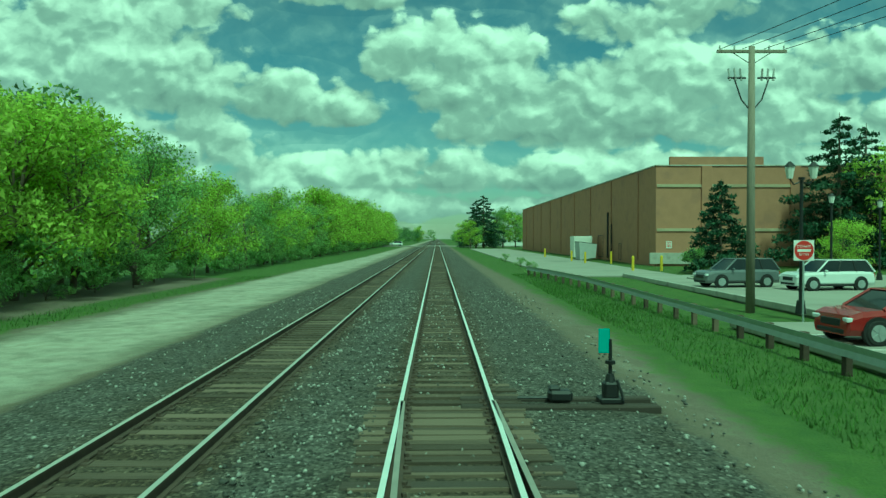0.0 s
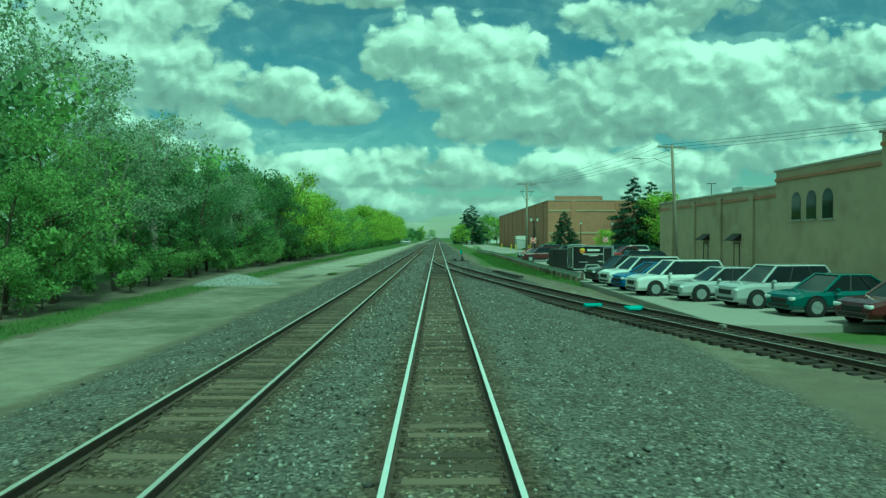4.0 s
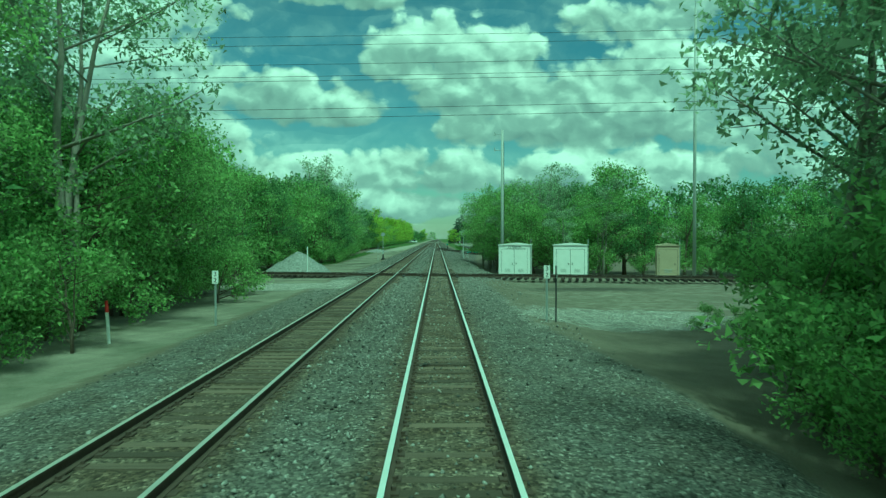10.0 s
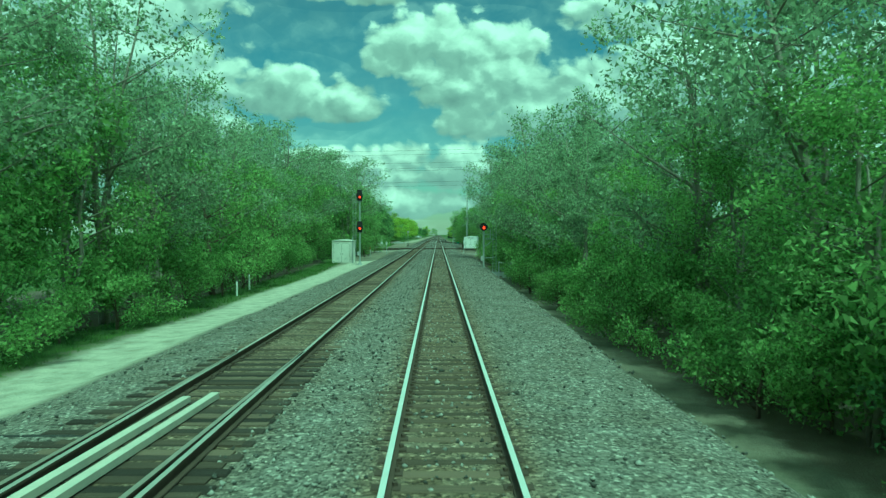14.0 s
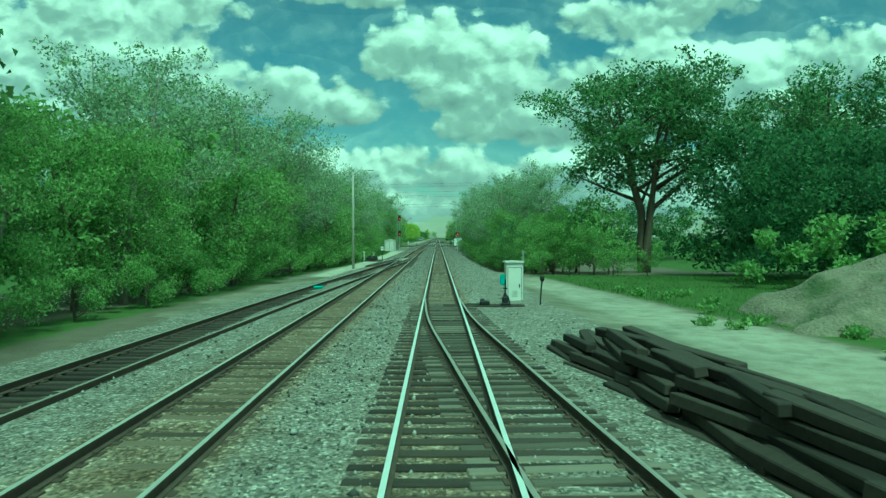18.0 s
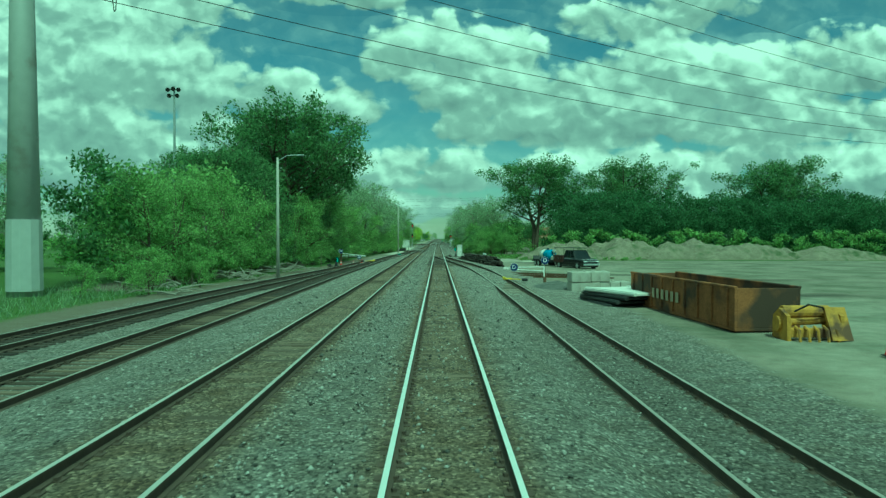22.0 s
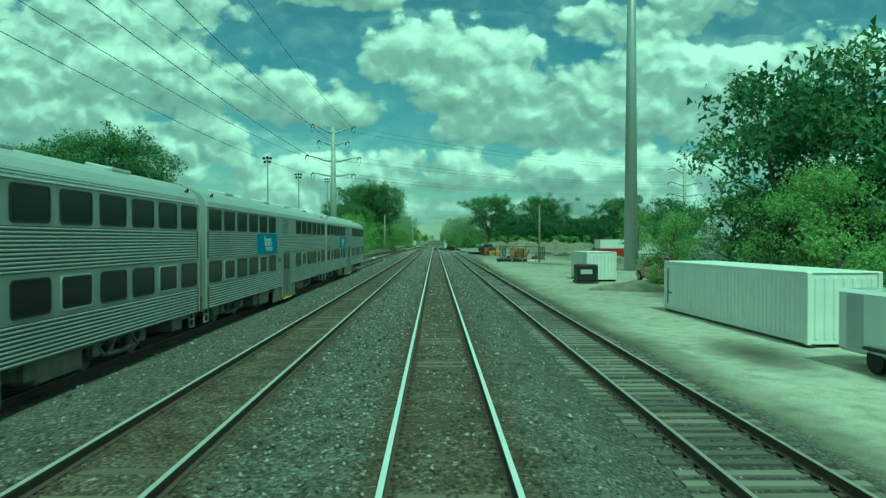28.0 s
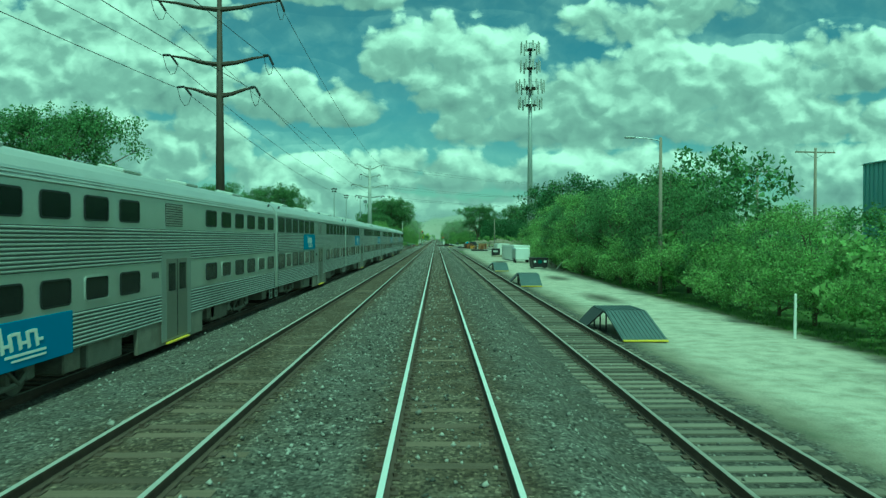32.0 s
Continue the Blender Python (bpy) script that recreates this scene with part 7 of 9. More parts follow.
car((26.5, 33.5, LOT_Z), 4, "green", "dark green SUV parked in the far row", "suv", 4.6)
car((28.5, 30.5, LOT_Z), 4, "white", "white SUV parked beside a kerb", "suv", 4.8)
car((24.0, 14.5, LOT_Z), 185, "red", "red car parked beside the tan building", "sedan", 4.6)
ROW = [("black", "suv", "black SUV parked in the row beside the spur"), ("white", "suv", "white SUV parked in the row beside the spur"), ("blue", "hatch", "blue hatchback parked in the row beside the spur"), ("white", "suv", "white SUV parked in the row beside the spur"),
       ("silver", "sedan", "silver sedan parked in the row beside the spur"), ("silver", "suv", "silver SUV parked in the row beside the spur"), ("green", "sedan", "dark green sedan parked in the row beside the spur"), ("maroon", "sedan", "maroon sedan parked in the row beside the spur")]
for i, (c, s, lb) in enumerate(ROW):
    y = -30.5 - 3.05 * i
    car((11.6 + max(0, -39 - y) * 0.30 + random.uniform(-0.2, 0.2), y, LOT_Z), 8 + random.uniform(-3, 3), c, lb, s, 4.55 + random.uniform(-0.1, 0.2), 1.85, 1.5 if s != "suv" else 1.72)


def box_trailer():
    """An enclosed trailer: rear doors face -x, the lettered side faces -y."""
    t = thing("cargo_trailer", (11.75, -19.3, LOT_Z), 2, "black enclosed cargo trailer with a painted side", "trailer")
    L, W, H = 3.1, 2.0, 2.22
    part("body", Build().box((0, 0, 0.36 + (H - 0.36) / 2), (L, W, H - 0.36), ch=0.05), PAINTS["black"], t)
    part("roof_trim", Build().box((0, -W / 2 - 0.005, H - 0.06), (L, 0.03, 0.07), ch=0.01).box((-L / 2 - 0.005, 0, H - 0.06), (0.03, W, 0.07), ch=0.01), MAT["galv"], t)
    part("floor_trim", Build().box((0, -W / 2 - 0.005, 0.40), (L, 0.03, 0.08), ch=0.01), MAT["galv"], t)
    part("corner_trim", Build().box((L / 2 - 0.03, -W / 2 - 0.005, 1.3), (0.08, 0.03, 1.8), ch=0.01), MAT["galv"], t)
    for y in (-0.9, 0.0, 0.9):
        part("door_frame", Build().box((-L / 2 - 0.012, y, 1.28), (0.04, 0.05, 1.6), ch=0.01), MAT["white_worn"], t)
    for z in (0.5, 2.05):
        part("door_frame", Build().box((-L / 2 - 0.012, 0, z), (0.04, 1.84, 0.05), ch=0.01), MAT["white_worn"], t)
    for y in (-0.12, 0.12):
        part("lock_bar", Build().cyl((-L / 2 - 0.05, y, 0.5), (-L / 2 - 0.05, y, 2.0), 0.02, n=6), MAT["galv"], t)
    for s in (-1, 1):
        part("fender", Build().prism([(-0.62, 0.42), (-0.48, 0.78), (0.48, 0.78), (0.62, 0.42), (0.54, 0.42), (0.42, 0.71), (-0.42, 0.71), (-0.54, 0.42)], (-0.1, s * 1.08 - 0.10, 0), "y", 0.2), MAT["galv"], t, "pale metal fender")
        wheel(t, -0.1, s * 1.02, 0.34)
    bars = Build()
    for x, ln, z, th in ((0.0, 0.95, 1.86, 0.15), (0.0, 1.7, 1.56, 0.06), (0.0, 0.7, 1.44, 0.05), (0.55, 0.4, 1.0, 0.05), (-0.8, 0.7, 0.95, 0.03)):
        bars.box((x, -W / 2 - 0.006, z), (ln, 0.008, th))
    part("lettering_bars", bars, MAT["white_worn"], t)
    part("round_mark", Build().cyl((-0.85, -W / 2 - 0.002, 1.83), (-0.85, -W / 2 - 0.010, 1.83), 0.2, n=16), MAT["yellow"], t)
    part("mark_band", Build().box((-0.85, -W / 2 - 0.012, 1.76), (0.5, 0.008, 0.08), (0, 12, 0)), MAT["red"], t)
    d = part("side_door", Build().box((1.1, -W / 2 - 0.008, 1.25), (0.62, 0.03, 1.55), ch=0.01), PAINTS["black"], t)
    part("door_edge", Build().box((0.78, -W / 2 - 0.02, 1.25), (0.03, 0.03, 1.6)).box((1.42, -W / 2 - 0.02, 1.25), (0.03, 0.03, 1.6)).box((1.1, -W / 2 - 0.02, 2.04), (0.64, 0.03, 0.03)), MAT["galv"], d)
    part("tongue", Build().box((L / 2 + 0.5, 0, 0.45), (1.0, 0.12, 0.1)).cyl((L / 2 + 0.9, 0, 0.0), (L / 2 + 0.9, 0, 0.6), 0.04, n=6), MAT["black"], t)


car((16.6, -19.4, LOT_Z), 182, "black", "black pickup parked before a cargo trailer", "suv", 5.0, 1.95, 1.8)
car((12.6, -6.6, LOT_Z), 4, "black", "black sedan parked nose to the guardrail", "sedan", 4.4, 1.8, 1.42)
box_trailer()
db = thing("dump_trailer", (11.6, -14.2, LOT_Z), 3, "black high-sided dump trailer with a white notice", "trailer")
part("box", Build().box((0.2, 0, 1.02), (4.6, 2.1, 1.66), ch=0.04), MAT["black"], db)
part("inside", Build().box((0, 0, 1.86), (4.0, 1.9, 0.012)), MAT["dark_steel"], db)
for k in range(5):
    for s in (-1, 1):
        part("rib", Build().box((-1.8 + 0.9 * k, s * 1.07, 1.2), (0.10, 0.06, 1.3), ch=0.01), MAT["black"], db)
part("notice", Build().box((-0.8, -1.11, 0.95), (0.36, 0.02, 0.5)), MAT["white_paint"], db)
for s in (-1, 1):
    for x in (-0.4, 0.5):
        wheel(db, x, s * 0.80, 0.36)


# ---- buildings and car park ----
def slab(name, x0, x1, y0, y1, z, mat, label, category, thick=0.5, ch=0.03):
    return lone(name, Build().box(((x0 + x1) / 2, (y0 + y1) / 2, z - thick / 2), (x1 - x0, y1 - y0, thick), ch=ch), mat, label, category, kind="structure")


LOT = material("lot_asphalt", (0.30, 0.285, 0.25), rough=0.92, var=0.15, scale=0.35, fine=14, bump=0.2, second=(0.22, 0.21, 0.19), second_at=0.56)
slab("parking_lot", 9.9, 26.0, -28, 24.5, LOT_Z, LOT, "pale worn asphalt car park", "car park")
slab("parking_lot", 9.2, 26.0, -52, -28.01, LOT_Z - 0.004, LOT, "pale worn asphalt car park", "car park")
slab("parking_lot", 14.4, 60.0, 24.5, 56, LOT_Z, LOT, "pale worn asphalt car park", "car park")
slab("access_road", 9.0, 19.0, 56, 200, LOT_Z - 0.05, LOT, "pale concrete access road beside the brick building", "road")
for x, y0, y1 in ((9.85, -24, 24.4), (14.35, 24.6, 56)):
    lone("kerb", Build().box((x, (y0 + y1) / 2, LOT_Z - 0.02), (0.16, y1 - y0, 0.30), ch=0.03), MAT["concrete"], "pale concrete kerb round the car park", "kerb", "kerbs", kind="structure")
lines = [(12.4, 25.4 - 2.9 * i) for i in range(1, 8)]
for x, y in lines:
    lone("bay_line", Build().box((x, y - 1.3, LOT_Z + 0.003), (4.6, 0.10, 0.006)), MAT["white_worn"], "worn white parking bay line", "road marking", "bay lines")
for cx, cy, w, d in ((22, 49, 9, 4), (33, 36, 8, 3.0)):
    lone("planting_island", Build().box((cx, cy, LOT_Z + 0.02), (w, d, 0.26), ch=0.05), MAT["concrete"], "kerbed planting island in the car park", "island", kind="structure")
    lone("island_soil", Build().box((cx, cy, LOT_Z + 0.155), (w - 0.4, d - 0.4, 0.03)), MAT["grass"], "grassed bed on a kerbed island", "lawn", kind="stuff")


def opening(t, w, h, x, y, z, face, mat="glass_dark", frame_mat="dark_steel", name="window"):
    """A framed opening set in a wall that faces -x or -y."""
    if face == "-x":
        p = part(name, Build().box((x + 0.04, y, z), (0.04, w, h)), MAT[mat], t)
        f = Build().box((x, y - w / 2, z), (0.10, 0.08, h + 0.08)).box((x, y + w / 2, z), (0.10, 0.08, h + 0.08)).box((x, y, z + h / 2), (0.10, w, 0.08)).box((x, y, z - h / 2), (0.10, w, 0.08))
    else:
        p = part(name, Build().box((x, y + 0.04, z), (w, 0.04, h)), MAT[mat], t)
        f = Build().box((x - w / 2, y, z), (0.08, 0.10, h + 0.08)).box((x + w / 2, y, z), (0.08, 0.10, h + 0.08)).box((x, y, z + h / 2), (w, 0.10, 0.08)).box((x, y, z - h / 2), (w, 0.10, 0.08))
    part("frame", f, MAT[frame_mat], p)


def brick_store():
    t = thing("brick_building", (0, 0, 0), 0, "long brown brick store with a flat parapet roof", "building")
    X, Y, H = 23.2, 77.0, 10.4
    part("wall", Build().box((X + 0.2, Y + 60, H / 2 - 0.3), (0.4, 120, H + 0.6)), MAT["brick"], t)
    part("wall", Build().box((X + 30.2, Y + 0.2, H / 2 - 0.3), (59.6, 0.4, H + 0.6)), MAT["brick"], t)
    part("wall", Build().box((X + 30, Y + 119.8, H / 2 - 0.3), (60, 0.4, H + 0.6)).box((X + 59.8, Y + 60, H / 2 - 0.3), (0.4, 119, H + 0.6)), MAT["brick"], t)
    part("roof", Build().box((X + 30, Y + 60, H - 0.9), (59.4, 119.4, 0.3)), MAT["concrete"], t)
    part("coping", Build().box((X + 0.2, Y + 60, H + 0.06), (0.6, 120.2, 0.14), ch=0.02).box((X + 30.2, Y + 0.2, H + 0.062), (59.2, 0.6, 0.14), ch=0.02), MAT["concrete"], t)
    for k in range(6):
        part("pilaster", Build().box((X + 5.4 + 9.5 * k, Y - 0.09, H / 2), (1.1, 0.2, H), ch=0.01), MAT["brick"], t)
    for k in range(9):
        part("pilaster", Build().box((X - 0.06, Y + 7 + 13 * k, H / 2), (0.14, 0.8, H - 0.3), ch=0.01), MAT["brick"], t)
    for z in (3.6, 8.3):
        part("band", Build().box((X + 30, Y - 0.05, z), (59.8, 0.12, 0.32), ch=0.01), MAT["tan_wall"], t)
    part("plinth", Build().box((X + 2.5, Y - 0.12, 0.55), (6.4, 0.25, 1.2), ch=0.02), MAT["concrete"], t)
    part("raised_parapet", Build().box((X + 6.5, Y + 0.2, H + 0.5), (10, 0.44, 1.0)), MAT["brick"], t)
    # loading side
    opening(t, 3.2, 3.0, X, Y + 26, 1.6, "-x", "grey_paint", name="dock_door")
    opening(t, 3.2, 3.0, X, Y + 34, 1.6, "-x", "grey_paint", name="dock_door")
    opening(t, 1.0, 2.1, X, Y + 15, 1.0, "-x", "dark_steel", name="door")
    part("pipe", Build().cyl((X - 0.18, Y + 21, 0), (X - 0.18, Y + 21, 6.2), 0.13, n=8).cyl((X - 0.18, Y + 19, 0), (X - 0.18, Y + 19, 4.6), 0.09, n=8), MAT["dark_steel"], t)
    part("wall_notice", Build().box((X + 1.4, Y - 0.04, 2.0), (0.6, 0.03, 0.75)), MAT["white_paint"], t)
    wb = Build()
    for k in range(4):
        wb.box((X + 1.4, Y - 0.06, 2.25 - 0.15 * k), (0.42, 0.01, 0.06))
    part("notice_bars", wb, MAT["red"], t)
    part("rooftop_unit", Build().box((X + 12, Y + 14, H + 0.6), (5, 4, 1.6), ch=0.05), MAT["grey_paint"], t)


brick_store()
dk = thing("dumpster", (19.6, 96, 0), 0, "grey metal dumpster beside the loading dock", "dumpster")
part("bin", Build().prism([(-1.0, -0.12), (1.0, 0.15), (1.15, 1.9), (-1.15, 2.2)], (0, -1.6, 0), "y", 3.2), MAT["grey_paint"], dk)
part("lid", Build().box((0, 0, 2.1), (2.3, 3.2, 0.06), (0, 7, 0), ch=0.01), MAT["black"], dk)
dk2 = lone("dock_shelter", Build().box((0, 0, 1.5), (2.6, 3.0, 3.0), ch=0.04), MAT["white_worn"], "pale box shelter beside the loading dock", "shelter", at=pose(20.6, 104, 0))
for x, y in ((17.4, 64.6), (17.2, 84.5), (20.4, 66), (16.6, 112), (17.0, 92), (20.6, 86)):
    lone("bollard", Build().cyl((0, 0, -0.2), (0, 0, 1.25), 0.13, n=12).cyl((0, 0, 1.25), (0, 0, 1.34), 0.13, 0.04, 12), MAT["yellow"], "yellow steel bollard on the car park", "bollard", "bollards", at=pose(x, y, LOT_Z - 0.05))


def arch_pts(w, h, n=8):
    return [(-w / 2, 0), (w / 2, 0)] + [(w / 2 * math.cos(a), h - w / 2 + w / 2 * math.sin(a)) for a in np.linspace(0, math.pi, n)]


def tan_store():
    t = thing("tan_building", (0, 0, 0), 0, "tan brick commercial building with arched windows", "building")
    X = 25.0
    for y0, y1, h, dx in ((-23, 6, 6.4, 0), (-36, -23, 7.4, -0.5), (-47, -36, 8.4, -0.8), (-62, -47, 6.9, -0.4)):
        ym = (y0 + y1) / 2
        part("wall", Build().box((X + 6 + dx, ym, h / 2 - 0.2), (12, y1 - y0, h + 0.4)), MAT["tan_wall"], t)
        part("coping", Build().box((X + 6 + dx, ym, h + 0.08), (12.3, y1 - y0 + 0.1, 0.16), ch=0.02), MAT["concrete"], t)
        part("cornice", Build().box((X + dx - 0.06, ym, h - 0.6), (0.16, y1 - y0 - 0.1, 0.22), ch=0.02), MAT["brick"], t)
    for y in (1.5, -5, -11.5, -18):
        part("pilaster", Build().box((X - 0.09, y, 3.1), (0.2, 0.8, 6.0), ch=0.01), MAT["tan_wall"], t)
    for y in (-26, -28, -30):
        a = part("arched_window", Build().prism([(p, q) for p, q in arch_pts(1.2, 1.9)], (X - 0.54, y, 3.9), "x", 0.06), MAT["glass_dark"], t)
        part("sill", Build().box((X - 0.56, y, 3.86), (0.2, 1.5, 0.1), ch=0.01), MAT["concrete"], a)
    for y, w, h in ((-41.5, 3.6, 3.6), (-53, 2.6, 2.9)):
        a = part("archway", Build().prism(arch_pts(w, h, 12), (X - (0.86 if y > -47 else 0.46), y, 0.0), "x", 0.06), MAT["glass_dark"], t)
    for y in (-8, -15):
        opening(t, 1.1, 2.2, X, y, 1.1, "-x", "dark_steel", name="door")
        part("awning", Build().prism([(-0.8, 0), (0, 0.6), (0, 0)], (X - 0.02, y - 0.9, 2.4), "y", 1.8), MAT["black"], t)
    part("rooftop_unit", Build().box((X + 5, -6, 7.0), (2.6, 2.4, 1.1), ch=0.05).box((X + 7, -16, 6.9), (4.0, 2.4, 0.9), ch=0.05), MAT["galv"], t)
    part("antenna", Build().cyl((X + 2, -4, 6.4), (X + 2, -4, 8.0), 0.04, n=6).box((X + 2, -4, 8.0), (0.9, 0.1, 0.06)), MAT["dark_steel"], t)


tan_store()
slab("cross_street", -70, 70, 258, 268, -0.03, LOT, "pale street crossing the tracks on the level", "road", thick=0.3)
for x, y, c, lb in ((-15, 263, "white", "white car on the far cross street"), (-21.5, 261, "silver", "silver car on the far cross street"), (16, 264.5, "white", "white van-like car on the far cross street")):
    car((x, y, -0.03), 180 if x > 0 else 0, c, lb, "suv", 4.7)
hs = thing("house", (30, 292, -0.3), 8, "small white gabled house beyond the cross street", "house")
part("wall", Build().box((0, 0, 2.4), (8, 9, 5.2)), MAT["white_worn"], hs)
part("roof", Build().prism([(-4.5, 4.9), (4.5, 4.9), (0, 8.2)], (0, -4.8, 0), "y", 9.6), MAT["grey_paint"], hs)
for x in (-2, 2):
    w = part("window", Build().box((x, -4.52, 2.2), (1.1, 0.06, 1.5)), MAT["glass_dark"], hs)
    part("frame", Build().box((x, -4.54, 3.0), (1.3, 0.08, 0.1)).box((x, -4.54, 1.4), (1.3, 0.08, 0.1)), MAT["white_paint"], w)


def street_lamp(at, h=5.4, heads=2):
    t = thing("street_lamp", at, 0, "black ornamental street lamp with lantern heads", "street lamp", "street lamps")
    part("post", Build().cyl((0, 0, 0), (0, 0, 0.5), 0.20, 0.14, 12).cyl((0, 0, 0.5), (0, 0, h - 0.5), 0.075, 0.06, 10).cyl((0, 0, h - 0.55), (0, 0, h - 0.45), 0.12, n=10), MAT["black"], t)
    for s in ((-1, 1) if heads == 2 else (0,)):
        part("arm", Build().tube([(0, 0, h - 0.6), (s * 0.3, 0, h - 0.72), (s * 0.45, 0, h - 0.5)], 0.03, 6), MAT["black"], t)
        hd = part("lantern", Build().cyl((s * 0.45, 0, h - 0.5), (s * 0.45, 0, h - 0.05), 0.11, 0.19, 8), MAT["white_worn"], t)
        part("cap", Build().cyl((s * 0.45, 0, h - 0.05), (s * 0.45, 0, h + 0.14), 0.22, 0.05, 8), MAT["black"], hd)


street_lamp((13.6, 27.2, -0.15), 5.6)
street_lamp((23.4, 43, LOT_Z), 5.4, 1)
street_lamp((30, 49, LOT_Z), 5.4, 1)


def no_entry(at):
    t = thing("no_entry_sign", at, 0, "white sign with a red no-entry disc on a post", "traffic sign", "traffic signs")
    part("post", Build().box((0, 0.03, 1.2), (0.06, 0.04, 3.0)), MAT["galv"], t)
    p = part("plate", Build().box((0, 0, 2.45), (0.76, 0.012, 0.76), ch=0.004), MAT["white_paint"], t)
    part("disc", Build().cyl((0, -0.008, 2.45), (0, -0.014, 2.45), 0.36, n=24), MAT["red"], p)
    part("bar", Build().box((0, -0.018, 2.45), (0.5, 0.006, 0.10)), MAT["white_paint"], p)
    letters("DO NOT", (0, -0.018, 2.60), 0.13, MAT["white_paint"], p)
    letters("ENTER", (0, -0.018, 2.30), 0.13, MAT["white_paint"], p)


no_entry((13.4, 26.6, -0.2))
no_entry((27, 41, LOT_Z))
gr = thing("guardrail", (0, 0, 0), 0, "weathered steel guardrail on wooden posts above the grass", "guardrail")
GR = [(7.2, 58), (8.2, 50), (8.8, 43), (9.1, 20), (9.1, 0), (9.2, -14), (9.5, -28.2)]
GRP = [(lerp_table([(b, a) for a, b in GR], y), y) for y in np.arange(58, -28.4, -1.9)]
beam = [(-0.05, 0.15), (0.0, 0.12), (0.03, 0.08), (0.0, 0.04), (-0.02, 0.0), (0.0, -0.04), (0.03, -0.08), (0.0, -0.12), (-0.05, -0.15), (-0.06, -0.15), (-0.03, 0.0), (-0.06, 0.15)]
part("beam", Build().sweep([(-a, b) for a, b in beam][::-1], [(x - 0.12, y, ground_z(x, y) + 0.62) for x, y in GRP]), MAT["galv"], gr)
for x, y in GRP:
    part("post", Build().box((x, y, ground_z(x, y) + 0.33), (0.16, 0.2, 0.85), ch=0.01), MAT["tie"], gr)
# ---- heaps, stacks and yard clutter ----
def heap(name, at, rx, ry, h, mat, label, category, n=26, m=12, rough=0.25, seed=1, rz=0, stones=0, stone_mat=None, power=1.2):
    """A loose heap with an uneven outline and surface."""
    b = Build()
    b.v.append((0, 0, h * 0.98))
    for j in range(1, m + 1):
        f = j / m
        for i in range(n):
            a = 2 * math.pi * i / n
            w = 1 + rough * noise.noise((math.cos(a) * 1.7 + seed * 3.1, math.sin(a) * 1.7, 0.4))
            x, y = math.cos(a) * rx * f * w, math.sin(a) * ry * f * w
            z = h * (1 - f ** power) + h * rough * 0.7 * (1 - f) * noise.noise((x * 0.5 + seed, y * 0.5, seed)) + 0.10 * h * noise.noise((x * 2.1, y * 2.1, seed)) * (1 - f * 0.7) + (0.14 * rough * h * noise.noise((x * 1.1, y * 1.1, seed + 4)) if m > 20 else 0.0)
            b.v.append((x, y, z if j < m else -0.25))
    for i in range(n):
        b.f.append([0, 1 + i, 1 + (i + 1) % n])
        b.mi.append(0)
    for j in range(m - 1):
        for i in range(n):
            p, q = 1 + j * n + i, 1 + j * n + (i + 1) % n
            b.f.append([p, p + n, q + n, q])
            b.mi.append(0)
    return lone(name, b, mat, label, category, kind="stuff", smooth=True, at=pose(*at, 0, 0, rz))


DARK_HEAP2 = material("heap_rubble", (0.12, 0.117, 0.11), rough=0.95, var=0.6, scale=3, fine=16, bump=1.0, bump_dist=0.06)
GRAVEL_HEAP = material("heap_gravel", (0.25, 0.247, 0.235), rough=0.95, var=0.75, scale=6, fine=13, bump=1.0, bump_dist=0.05)
SOIL_HEAP = material("heap_soil", (0.215, 0.19, 0.14), rough=0.95, var=0.5, scale=1.1, fine=9, bump=1.0, bump_dist=0.14, second=(0.085, 0.105, 0.045), second_at=0.54)
SAND_HEAP = material("heap_sand", (0.42, 0.40, 0.33), rough=0.95, var=0.2, scale=1, fine=20, bump=0.5, bump_dist=0.03)
heap("gravel_pile", (-12.8, -124.6, -0.42), 3.5, 2.4, 1.95, GRAVEL_HEAP, "loose grey gravel pile beside the crossing", "gravel pile", seed=2, power=1.05)
heap("gravel_pile", (-13.8, -27, -0.5), 3.2, 1.6, 0.75, GRAVEL_HEAP, "low grey stone pile in the grass", "gravel pile", seed=3)
for x, y, rx, ry, h, sd in ((20, -329, 8, 6, 2.5, 4), (28, -330, 8, 6, 2.9, 5), (37, -332, 8, 5, 2.6, 6), (46, -334, 9, 4.5, 2.2, 7), (56, -336, 8, 4, 1.8, 8), (17.5, -333, 5.5, 4.5, 1.8, 9)):
    heap("soil_mound", (x, y, -0.5), rx, ry, h, SOIL_HEAP, "long bare mound of pale soil with weeds", "soil mound", seed=sd, rough=0.55, n=60, m=30, power=1.9)
heap("sand_pile", (13.2, -344, -0.5), 3.0, 2.4, 0.35, SAND_HEAP, "small pile of pale sand", "sand pile", seed=11)
heap("gravel_pile", (7.6, -393, -0.55), 1.9, 3.4, 0.5, DARK_HEAP2, "low pile of dark grey gravel", "gravel pile", seed=12)
DARK_HEAP = material("heap_dark", (0.075, 0.073, 0.07), rough=0.95, var=0.5, scale=2, fine=14, bump=1.0, bump_dist=0.06)
heap("gravel_pile", (23.5, -407, -0.6), 2.6, 1.5, 0.75, DARK_HEAP, "low pile of dark broken asphalt in the yard", "gravel pile", seed=23, rough=0.5)
heap("gravel_pile", (25.5, -419, -0.6), 2.6, 1.3, 0.8, DARK_HEAP, "low pile of dark broken asphalt in the yard", "gravel pile", seed=24, rough=0.6)
